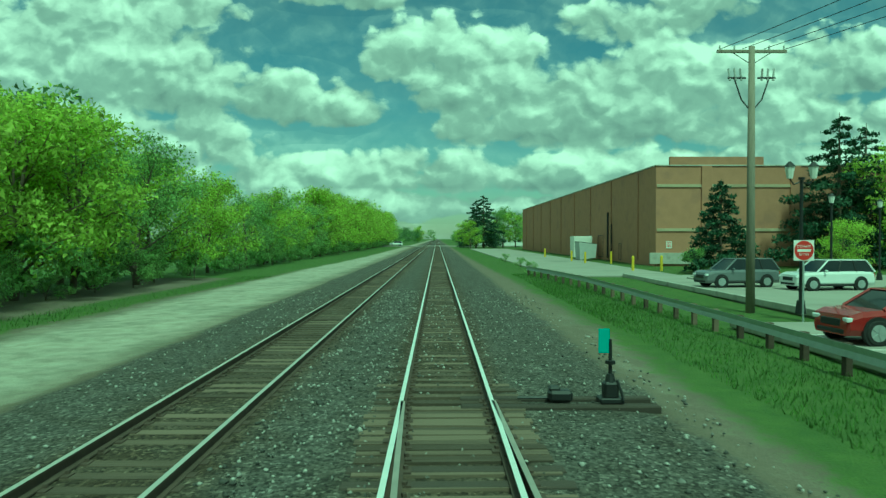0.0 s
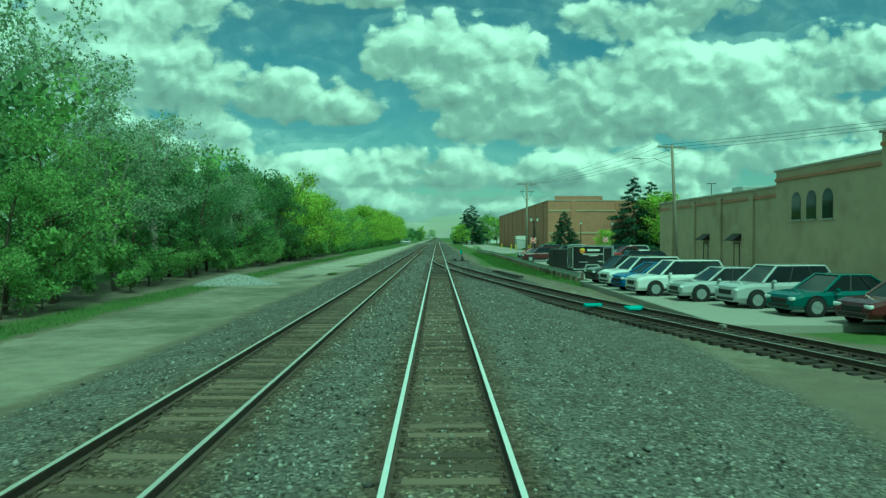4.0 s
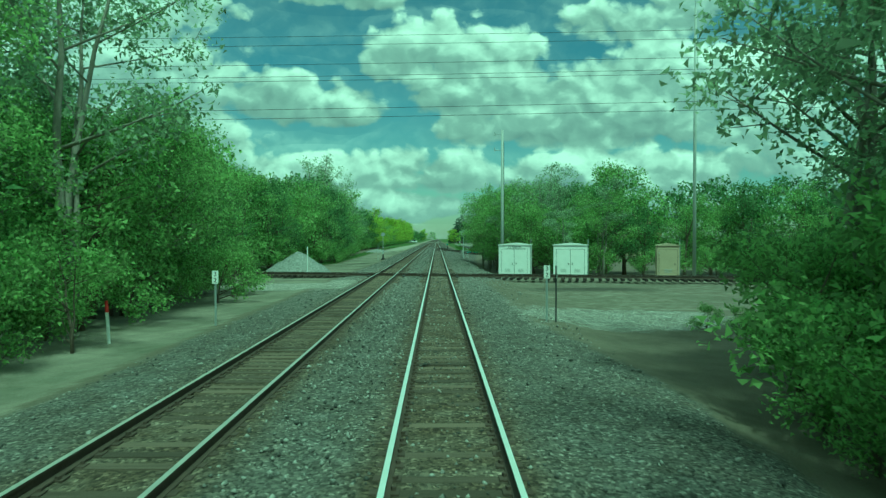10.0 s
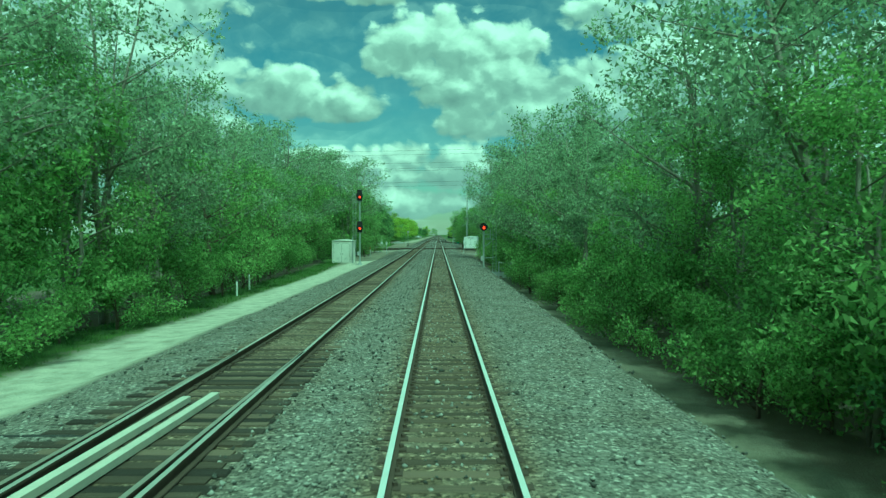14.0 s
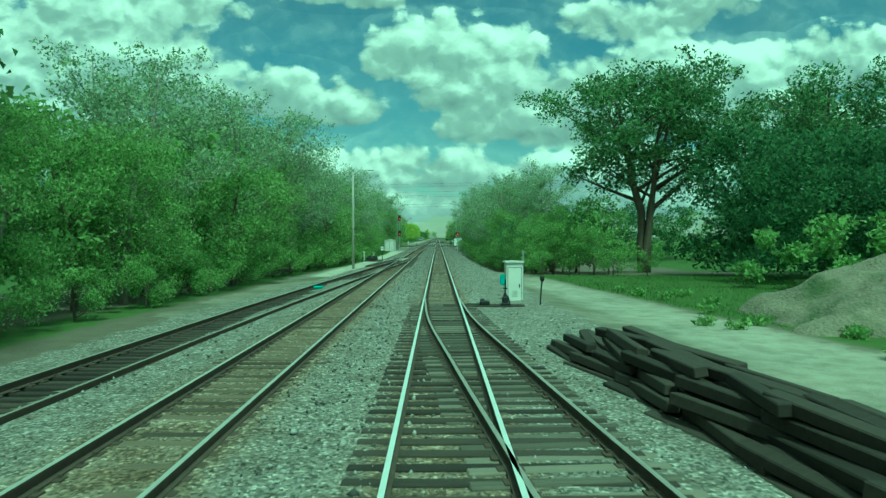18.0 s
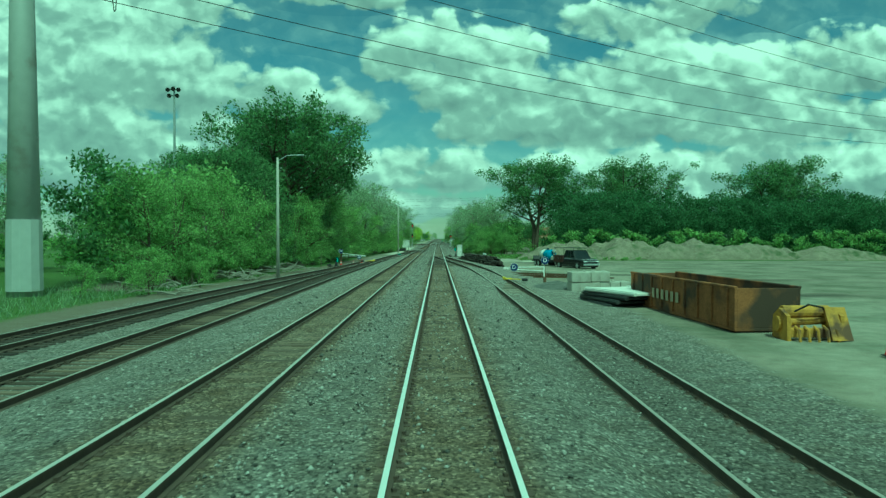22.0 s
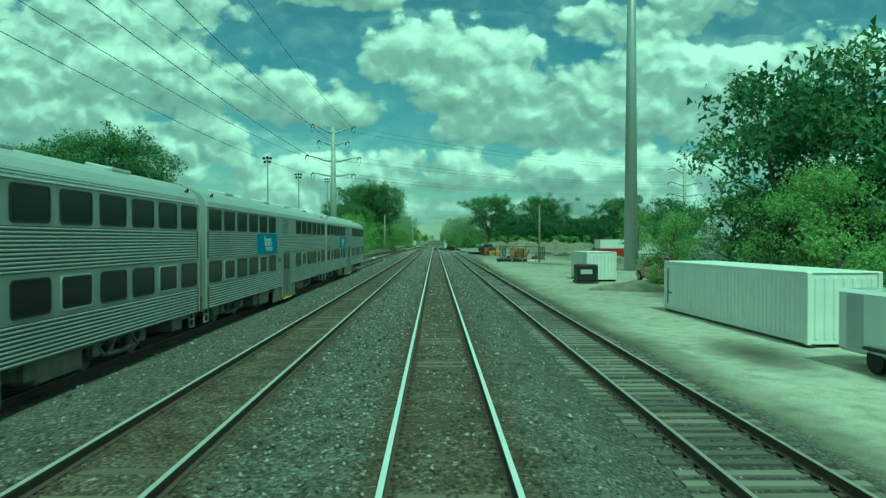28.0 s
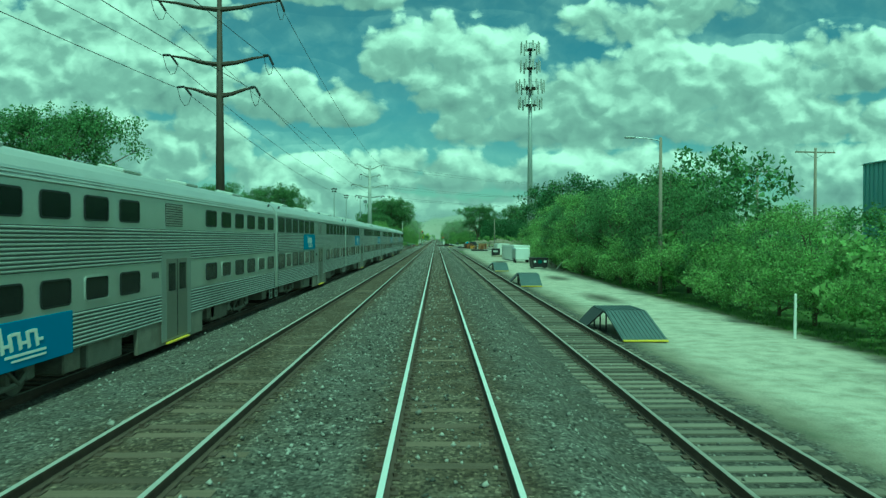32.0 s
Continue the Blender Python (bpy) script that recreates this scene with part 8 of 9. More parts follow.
heap("gravel_pile", (22.5, -409, -0.62), 1.0, 0.8, 0.3, GRAVEL_HEAP, "low pile of dark gravel in the yard", "gravel pile", seed=13)
heap("rubble_pile", (25.5, -458, -0.6), 3.5, 1.8, 1.1, SOIL_HEAP, "heap of pale rubble in the yard", "rubble pile", seed=14, rough=0.5)
heap("rubble_pile", (13.3, -513, -0.6), 2.6, 1.3, 0.6, SOIL_HEAP, "low heap of dark soil and weeds", "rubble pile", seed=15, rough=0.5)

# stacked old ties beside the siding
PILE = Vector((3.6, -338.5, 0)), Vector((6.2, -362.5, 0))
rng = random.Random(5)
tie_stock = [Build().box((0, 0, 0), (0.23, 2.6 + 0.04 * k, 0.19), ch=0.02).mesh("old_tie", MAT["tie_dark"]) for k in range(3)]
d = (PILE[1] - PILE[0])
for i in range(10):
    c = PILE[0] + d * ((i + 0.5) / 10)
    head = math.degrees(math.atan2(d.y, d.x)) + 90
    rows = 5 if i not in (0, 9) else 3
    for r in range(rows):
        for k in range(7 - r):
            off = (k - (6 - r) / 2) * 0.27 + rng.uniform(-0.05, 0.05)
            lone("old_tie", rng.choice(tie_stock), None, "old creosoted tie lying in a stack", "railway tie", "stacked ties",
                 at=pose(c.x + off * 1.0, c.y + rng.uniform(-0.35, 0.35), -0.36 + 0.10 + 0.20 * r + rng.uniform(-0.01, 0.02), rng.uniform(-3, 3), rng.uniform(-12, 12), head + rng.uniform(-13, 13)))
lone("drain_pipe", Build().cyl((0, -0.32, 0.1), (0, 0.32, 0.11), 0.10, n=14).cyl((0, -0.33, 0.1), (0, -0.32, 0.1), 0.08, n=14), MAT["white_worn"], "short pale pipe lying on the stacked ties", "pipe", at=pose(5.35, -354.6, 0.72, 0, 0, 20))

# loose rails beside the spur and on the left turnout
for x0, y0, x1, y1 in ((4.75, -11.8, 5.95, -22.2), (5.0, -12.0, 6.25, -22.0)):
    lone("loose_rail", Build().sweep(RAIL, [(x0, y0, -0.16), (x1, y1, -0.16)], RAIL_SLOTS), [MAT["rail_top_dull"], MAT["rail_side"]], "loose rusty rail lying on the ballast", "rail", "loose rails")
BARE = material("bare_timber", (0.55, 0.53, 0.47), rough=0.8, var=0.15, scale=3, fine=30, bump=0.2)
for x0, y0, x1, y1 in ((-4.45, -262.3, -4.75, -271), (-4.05, -262.0, -4.4, -271), (-5.9, -266, -6.5, -272)):
    b = Build().sweep([(-0.07, 0.0), (-0.07, 0.10), (0.07, 0.10), (0.07, 0.0)][::-1], [(x0, y0, -0.16), (x1, y1, -0.16)])
    lone("plastic_duct", b, BARE, "long pale duct lying between the rails", "duct", "loose ducts")
sm = thing("switch_machine", (-8.6, -264.3, -0.42), 0, "black power switch machine on long ties beside the track", "switch machine")
part("case", Build().box((0, 0, 0.30), (1.5, 0.55, 0.35), ch=0.06).box((-0.35, 0, 0.55), (0.5, 0.5, 0.25), ch=0.08), MAT["black"], sm)
part("motor", Build().cyl((0.1, 0, 0.55), (0.7, 0, 0.55), 0.17, n=12), MAT["black"], sm)
part("rod", Build().cyl((0.7, 0.1, 0.2), (3.6, 0.1, 0.2), 0.03, n=6), MAT["dark_steel"], sm)
for y in (-0.35, 0.35):
    part("timber", Build().box((1.0, y, 0.04), (4.6, 0.24, 0.16), ch=0.02), MAT["tie_dark"], sm)
ss = thing("track_sign", (-7.25, -264.6, -0.38), 0, "white sign with two black letters on a black post", "railway sign")
part("post", Build().cyl((0, 0, -0.2), (0, 0, 1.75), 0.04, n=7).cyl((0, 0, 0), (0, 0, 0.4), 0.09, 0.05, 8), MAT["black"], ss)
sp = part("plate", Build().box((0, -0.05, 1.6), (0.36, 0.015, 0.50), ch=0.004), MAT["white_paint"], ss)
letters("S", (-0.09, -0.062, 1.6), 0.24, MAT["black"], sp)
letters("S", (0.09, -0.062, 1.6), 0.24, MAT["black"], sp)
for x, y, z in ((-6.55, -318.5, -0.04), (7.4, -47.8, -0.1)):
    lone("derail_block", Build().box((0, 0, 0.05), (0.5, 0.3, 0.14), ch=0.04), MAT["cyan"], "bright turquoise derail block on a rail", "derail", at=pose(x, y, z))
for x, y in ((6.2, -46.0), (7.6, -47.0)):
    lone("rail_stop", Build().box((0, 0, 0.06), (0.75, 0.22, 0.13), ch=0.03), MAT["cyan"], "turquoise painted timber on the spur", "rail stop", "rail stops", at=pose(x, y, -0.14, 0, 0, 12))
for x, y in ((-10.1, -354.0), (-9.6, -349.5), (12.2, -419.8), (13.3, -421), (-11.3, -356)):
    t = thing("traffic_cone", (x, y, ground_z(x, y) + 0.02), 0, "small orange traffic cone with a pale band", "traffic cone", "traffic cones")
    part("cone", Build().cyl((0, 0, 0.03), (0, 0, 0.48), 0.14, 0.03, 12), MAT["red"], t)
    part("foot", Build().box((0, 0, 0.015), (0.34, 0.34, 0.03), ch=0.01), MAT["black"], t)
    part("band", Build().cyl((0, 0, 0.26), (0, 0, 0.36), 0.092, 0.068, 12), MAT["white_paint"], t)

# brushwood left of the yard tracks
for cx, cy, n in ((-13.6, -373, 34), (-14.6, -385, 30), (-15.5, -398, 16)):
    t = thing("brush_pile", (cx, cy, ground_z(cx, cy)), 0, "tangled pile of cut grey branches", "brush pile", "brush piles", kind="stuff")
    b = Build()
    for i in range(n):
        a, tl = rng.uniform(0, 6.28), rng.uniform(-0.2, 0.35)
        ln = rng.uniform(0.8, 2.2)
        p = Vector((rng.uniform(-1.4, 1.4), rng.uniform(-1.8, 1.8), rng.uniform(0.05, 0.55)))
        q = p + Vector((math.cos(a) * ln, math.sin(a) * ln, tl * ln))
        q.z = max(q.z, 0.05)
        b.tube([p, p.lerp(q, 0.5) + Vector((0, 0, 0.08)), q], [0.06, 0.045, 0.015], 5)
    part("branches", b, MAT["bark_pale"], t)

# concrete blocks, dark stacked panels
for k in range(6):
    for r in range(2):
        if r == 1 and k > 3:
            continue
        t = lone("concrete_block", Build().box((0, 0, 0.3), (0.58, 1.2, 0.6), ch=0.03).box((0, 0, 0.63), (0.2, 0.3, 0.07), ch=0.02), MAT["concrete"], "pale cast concrete block in a row", "concrete block", "concrete blocks", at=pose(8.0 + 0.62 * k, -396.2 + rng.uniform(-0.1, 0.1) + 0.15 * k, -0.53 + 0.62 * r, 0, 0, rng.uniform(-4, 4)))
for k in range(4):
    lone("steel_panel", Build().box((0, 0, 0.07), (2.6, 4.2, 0.12), ch=0.02).box((-1.2, 0, 0.08), (0.12, 4.2, 0.2), ch=0.02).box((1.2, 0, 0.08), (0.12, 4.2, 0.2), ch=0.02), MAT["dark_steel"] if k < 3 else MAT["white_worn"], "dark steel panel lying in a stack", "steel panel", "stacked panels",
         at=pose(8.7 + 0.15 * k, -403.8 - 0.3 * k, -0.55 + 0.21 * k, 0, 0, 8 + 4 * k))
for x, y, rz in ((8.0, -377, 60), (8.8, -380.5, 74), (10.4, -383, 66)):
    lone("loose_rail", Build().sweep(RAIL, [(0, -3.2, 0.17), (0, 3.2, 0.17)], RAIL_SLOTS), [MAT["rail_top_dull"], MAT["rust"]], "rusty rail length lying in the yard", "rail", "loose rails", at=pose(x, y, -0.47, 0, 0, rz))


def skip_box():
    """A long rusty open steel box with a yellow machine frame at its end."""
    t = thing("rusty_container", (10.75, -409.5, -0.55), 3, "long rusty open-topped steel container in the yard", "container")
    L, W, H = 11.0, 2.3, 1.35
    RUSTY = material("rusty_orange", (0.235, 0.105, 0.042), rough=0.9, var=0.6, scale=1.4, fine=16, bump=0.5, second=(0.060, 0.040, 0.030), second_at=0.46)
    for s in (-1, 1):
        part("side_wall", Build().box((s * (W / 2 - 0.04), 0, H / 2 + 0.2), (0.08, L, H), ch=0.01), RUSTY, t)
        part("top_rim", Build().box((s * (W / 2 - 0.03), 0, H + 0.22), (0.14, L, 0.10), ch=0.02), RUSTY, t)
        for k in range(9):
            part("rib", Build().box((s * (W / 2 + 0.035), -L / 2 + 0.5 + k * (L - 1) / 8, H / 2 + 0.2), (0.08, 0.10, H - 0.05), ch=0.01), RUSTY, t)
    for s in (-1, 1):
        part("end_wall", Build().box((0, s * (L / 2 - 0.04), H / 2 + 0.2), (W - 0.16, 0.08, H), ch=0.01), RUSTY, t)
    part("bottom", Build().box((0, 0, 0.14), (W, L, 0.12), ch=0.02), RUSTY, t)
    part("load", Build().box((0, -0.5, H * 0.72), (W - 0.3, L - 1.6, 0.5), ch=0.12), MAT["rust"], t)
    bars = Build()
    for k in range(6):
        bars.box((-W / 2 - 0.09, -0.6 + k * 0.55, H * 0.62), (0.012, 0.3, 0.42))
    part("faded_marks", bars, MAT["tan_wall"], t)
    m = thing("plough_frame", (11.75, -416.3, -0.55), 0, "worn yellow machine frame lying beside a rusty container", "machine frame")
    YEL = material("worn_yellow", (0.42, 0.24, 0.045), rough=0.8, var=0.45, scale=3, fine=20, bump=0.4, second=(0.10, 0.055, 0.03), second_at=0.47)
    for s in (-1, 1):
        part("cheek", Build().prism([(-0.5, 0.0), (0.55, 0.0), (0.5, 0.75), (0.1, 1.0), (-0.45, 0.8)], (s * 0.85 - 0.06, 0, 0.0), "x", 0.12), YEL, m)
        part("hub", Build().cyl((s * 0.6, 0.1, 0.5), (s * 1.0, 0.1, 0.5), 0.25, n=12), YEL, m)
    for k in range(5):
        part("tine", Build().tube([(-0.6 + 0.3 * k, -0.35, 0.45), (-0.6 + 0.3 * k, -0.62, 0.35), (-0.6 + 0.3 * k, -0.70, 0.0)], 0.05, 6), YEL, m)
    part("drum", Build().cyl((-0.75, 0.25, 0.85), (0.75, 0.25, 0.85), 0.22, n=14), YEL, m)
    part("guard", Build().prism([(-0.55, 0.0), (-0.45, 0.0), (0.1, 0.95), (0.0, 1.0)], (0.4, -0.2, 0.05), "x", 0.65), YEL, m)
    part("hose", Build().tube([(-0.5, -0.1, 0.9), (-0.2, -0.4, 1.15), (0.3, -0.3, 1.05), (0.6, 0.1, 0.8)], 0.035, 6), MAT["rubber"], m)
    part("beam", Build().box((0, -0.3, 0.25), (1.6, 0.25, 0.3), ch=0.03).box((0, 0.3, 0.7), (1.6, 0.18, 0.2), ch=0.03).cyl((-0.7, 0, 0.55), (0.7, 0.1, 0.6), 0.12, n=10), YEL, m)


skip_box()


def tank_trailer():
    """A twin-axle trailer with a two-coloured tank and a pump; its tongue points to +x."""
    t = thing("tank_trailer", (12.45, -357.2, -0.50), -72, "black twin-axle trailer with a white and blue tank", "trailer")
    part("frame", Build().box((-0.1, -0.75, 0.62), (4.6, 0.10, 0.16), ch=0.02).box((-0.1, 0.75, 0.62), (4.6, 0.10, 0.16), ch=0.02).box((-2.35, 0, 0.62), (0.14, 1.9, 0.18), ch=0.02).box((0.9, 0, 0.66), (0.10, 1.5, 0.1), ch=0.02), MAT["black"], t)
    part("deck", Build().box((-0.2, 0, 0.72), (4.2, 1.5, 0.05)), MAT["dark_steel"], t)
    part("tongue", Build().cyl((2.1, -0.7, 0.6), (3.3, 0, 0.52), 0.06, n=6).cyl((2.1, 0.7, 0.6), (3.3, 0, 0.52), 0.06, n=6), MAT["black"], t)
    tank = part("tank", Build().cyl((-1.15, 0, 1.32), (-0.25, 0, 1.32), 0.58, n=20).cyl((-1.30, 0, 1.32), (-1.15, 0, 1.32), 0.44, 0.58, 20), MAT["white_paint"], t, "white tank end")
    part("tank_cover", Build().cyl((-0.25, 0, 1.32), (0.75, 0, 1.32), 0.585, n=20).cyl((0.75, 0, 1.32), (0.92, 0, 1.32), 0.585, 0.42, 20), PAINTS["sky"], t, "bright blue tank end")
    part("filler_cap", Build().cyl((-0.1, 0, 1.88), (-0.1, 0, 2.05), 0.12, 0.10, 10), MAT["black"], t)
    for x in (-1.0, -0.2, 0.6):
        part("tank_strap", Build().cyl((x - 0.03, 0, 1.32), (x + 0.03, 0, 1.32), 0.60, n=20), MAT["dark_steel"], t)
        part("saddle", Build().box((x, 0, 0.86), (0.12, 1.0, 0.28), ch=0.02), MAT["black"], t)
    part("pump", Build().box((1.35, 0, 0.95), (0.5, 0.6, 0.42), ch=0.05).cyl((1.35, 0, 1.15), (1.35, 0, 1.7), 0.07, n=8).cyl((1.35, 0, 1.7), (1.35, 0, 1.95), 0.2, 0.16, 12), MAT["grey_paint"], t, "pump with a pale cap")
    part("hose", Build().tube([(1.35, -0.2, 1.35), (1.6, -0.4, 1.75), (1.95, -0.35, 1.45), (2.2, -0.3, 1.55), (2.35, -0.3, 1.1)], 0.05, 7), MAT["rubber"], t)
    part("tray", Build().box((2.0, 0, 1.0), (0.7, 1.1, 0.45), ch=0.03), MAT["white_worn"], t)
    for s in (-1, 1):
        for x in (-1.35, -0.5):
            wheel(t, x, s * 0.92, 0.36, 0.24)
        part("fender", Build().prism([(-1.85, 0.60), (-1.75, 0.78), (-0.1, 0.78), (0.0, 0.60), (-0.05, 0.60), (-0.13, 0.74), (-1.72, 0.74), (-1.80, 0.60)], (0, s * 0.92 - 0.13, 0), "y", 0.26), MAT["black"], t)
    part("rear_board", Build().box((-2.2, 0, 0.95), (0.06, 1.7, 0.5), (0, -25, 0), ch=0.01), MAT["dark_steel"], t)


tank_trailer()
pk = car((14.4, -363.4, -0.50), 110.5, "black", "black work pickup with service boxes and a ladder rack", "pickup", 6.0, 2.0, 1.95)
BOX_RED = paint("paint_service_box", (0.055, 0.020, 0.020), 0.4)
for s in (-1, 1):
    bx = part("service_box", Build().box((1.95, s * 0.83, 1.02), (2.05, 0.40, 0.78), ch=0.02), BOX_RED, pk, "dark red service box")
    for x in (1.3, 1.95, 2.6):
        part("locker_door", Build().box((x, s * 1.035, 1.05), (0.58, 0.02, 0.62), ch=0.006), BOX_RED, bx)
        part("latch", Build().box((x, s * 1.05, 1.05), (0.10, 0.02, 0.05), ch=0.004), MAT["galv"], bx)
part("bumper", Build().box((-3.02, 0, 0.50), (0.10, 1.9, 0.18), ch=0.03), MAT["galv"], pk, "bright front bumper")
part("grille_bar", Build().box((-2.99, 0, 0.82), (0.04, 1.0, 0.05)).box((-2.99, 0, 0.72), (0.04, 1.0, 0.04)), MAT["galv"], pk)
lone("barrier_boom", Build().cyl((0, 0, 0.02), (-2.9, -0.1, -0.02), 0.03, n=6).cyl((0, 0, -0.28), (-2.9, -0.1, -0.10), 0.03, n=6).cyl((0, 0, -1.0), (0, 0, 0.1), 0.05, n=7), MAT["white_paint"], "thin white boom reaching over the siding", "barrier", at=pose(7.45, -387.75, 0.62))
WATER = material("puddle_water", (0.05, 0.05, 0.045), rough=0.04, var=0.1, scale=2, fine=10, bump=0, spec=0.6)
for x, y, w, d in ((10.4, -426.6, 0.95, 0.42), (-8.8, 4.6, 0.75, 1.5), (-9.3, -12.5, 0.35, 1.6)):
    rim = [(w * math.cos(k * 0.35) * (1 + 0.12 * math.sin(k * 1.9)), d * math.sin(k * 0.35) * (1 + 0.12 * math.cos(k * 2.3))) for k in range(18)]
    lone("puddle", Build().prism(rim, (0, 0, 0), "y", 0.01), WATER, "shallow rain puddle in a rut", "puddle", "puddles", at=pose(x, y, ground_z(x, y) + 0.05, -90, 0, 0))
for x, y in ((-6.9, -437), (-10.6, -437.5), (-8.2, -448.0)):
    lone("rail_chock", Build().box((0, 0, 0.05), (0.7, 0.2, 0.14), ch=0.03), MAT["yellow"] if x > -8 else MAT["white_worn"], "painted chock lying against a rail", "rail chock", "rail chocks", at=pose(x, y, -0.5, 0, 0, 8))


# ---- fenced pen, containers and the rest of the yard ----
def pen():
    t = thing("fence_pen", (0, 0, 0), 0, "dark wire-mesh fence pen round stored gear", "fence")
    corners = [(10.9, -438.4), (11.3, -444.5), (17.6, -444.5), (17.6, -437.6), (10.9, -438.4)]
    MESHM = material("mesh_wire", (0.05, 0.05, 0.05), rough=0.6, metal=0.3, var=0.2, scale=4, fine=30, bump=0)
    for (a, b), (c, d2) in zip(corners, corners[1:]):
        ln = math.hypot(c - a, d2 - b)
        n = max(2, int(ln / 2.1))
        if b == -444.5 and d2 == -444.5:
            n = 1
        for k in range(n):
            f = k / n
            part("post", Build().cyl((a + (c - a) * f, b + (d2 - b) * f, -0.7), (a + (c - a) * f, b + (d2 - b) * f, 1.6), 0.05, n=8), MAT["black"], t)
        for z in (-0.45, 0.5, 1.55):
            part("rail", Build().cyl((a, b, z), (c, d2, z), 0.03, n=6), MAT["black"], t)
        if b == -444.5 and d2 == -444.5:
            continue
        m = Build()
        q = int(ln / 0.16)
        for k in range(q):
            f = k / q
            m.cyl((a + (c - a) * f, b + (d2 - b) * f, -0.5), (a + (c - a) * f, b + (d2 - b) * f, 1.55), 0.006, n=3, caps=False)
        part("mesh", m, MESHM, t)
    crate = thing("timber_crate", (11.9, -450.6, -0.62), 4, "open timber crate of boards on a black trailer deck", "crate")
    part("deck", Build().box((-0.9, -0.2, 0.20), (3.2, 2.0, 0.40), ch=0.04), MAT["black"], crate)
    part("deck_top", Build().box((-0.9, -0.2, 0.42), (3.1, 1.9, 0.04)), MAT["tie_pale"], crate)
    part("second_deck", Build().box((1.35, -0.1, 0.16), (1.2, 1.6, 0.32), ch=0.04), MAT["black"], crate)
    part("reflector", Build().box((-0.4, -1.21, 0.25), (0.10, 0.02, 0.14)).box((1.2, -0.91, 0.2), (0.10, 0.02, 0.14)), MAT["white_paint"], crate)
    WOOD = material("crate_wood", (0.24, 0.135, 0.065), rough=0.9, var=0.4, scale=4, fine=30, bump=0.4, stretch=(4, 4, 0.5), random_amt=0.5)
    x0, x1, y0, y1, zb, zt = -0.35, 1.55, -0.95, 0.75, 0.44, 2.0
    for x in (x0, x1):
        for y in (y0, y1):
            part("corner_post", Build().box((x, y, (zb + zt) / 2), (0.10, 0.10, zt - zb), ch=0.01), WOOD, crate)
    for y in (y0, y1):
        for z in (zb + 0.05, zt - 0.05):
            part("batten", Build().box(((x0 + x1) / 2, y, z), (x1 - x0, 0.08, 0.10), ch=0.008), WOOD, crate)
    for x in (x0, x1):
        for z in (zb + 0.05, zt - 0.05):
            part("batten", Build().box((x, (y0 + y1) / 2, z), (0.08, y1 - y0, 0.10), ch=0.008), WOOD, crate)
    for k in range(9):
        part("board", Build().box((x0 + 0.1 + 0.21 * k, y1 - 0.06, (zb + zt) / 2), (0.185, 0.03, zt - zb - 0.1), ch=0.005), WOOD, crate)
    for k in range(8):
        part("board", Build().box((x1 - 0.06, y0 + 0.1 + 0.21 * k, (zb + zt) / 2), (0.03, 0.185, zt - zb - 0.1), ch=0.005), WOOD, crate)
    for k in (2, 4, 5):
        part("stud", Build().box((x0 + 0.1 + 0.3 * k, y0, (zb + zt) / 2), (0.09, 0.05, zt - zb), ch=0.006), WOOD, crate)
    for k in range(4):
        part("stacked_board", Build().box((0.35 + 0.12 * k, -0.2 + 0.05 * k, zb + 0.55), (0.04, 1.2, 1.0 + 0.08 * k), (0, 6 * k - 8, 0), ch=0.005), WOOD, crate)
    part("leaning_board", Build().box((2.05, -0.4, 0.95), (0.12, 0.5, 1.9), (0, 22, 0), ch=0.01), WOOD, crate)
    lone("white_sheet", Build().box((0, 0, 0.12), (1.5, 0.8, 0.22), ch=0.04), MAT["white_worn"], "folded white sheet lying beside a fence", "sheet", at=pose(14.6, -451.0, -0.64, 0, 0, 12))
    for x, y, s, m in ((12.4, -441.5, 0.5, "dark_steel"), (13.4, -440.6, 0.4, "white_worn"), (12.9, -442.9, 0.45, "black"), (14.2, -442.0, 0.35, "grey_paint"), (16.8, -439.6, 0.5, "rust")):
        lone("gear_box", Build().box((0, 0, s * 0.6), (s * 2, s * 1.5, s * 1.2), ch=0.06).cyl((s * 0.3, 0, s * 1.2), (s * 0.3, 0, s * 1.6), s * 0.3, n=10), MAT[m], "stored machine gear inside a fence", "machine part", "stored gear", at=pose(x, y, -0.62, 0, 0, rng.uniform(0, 90)))


pen()


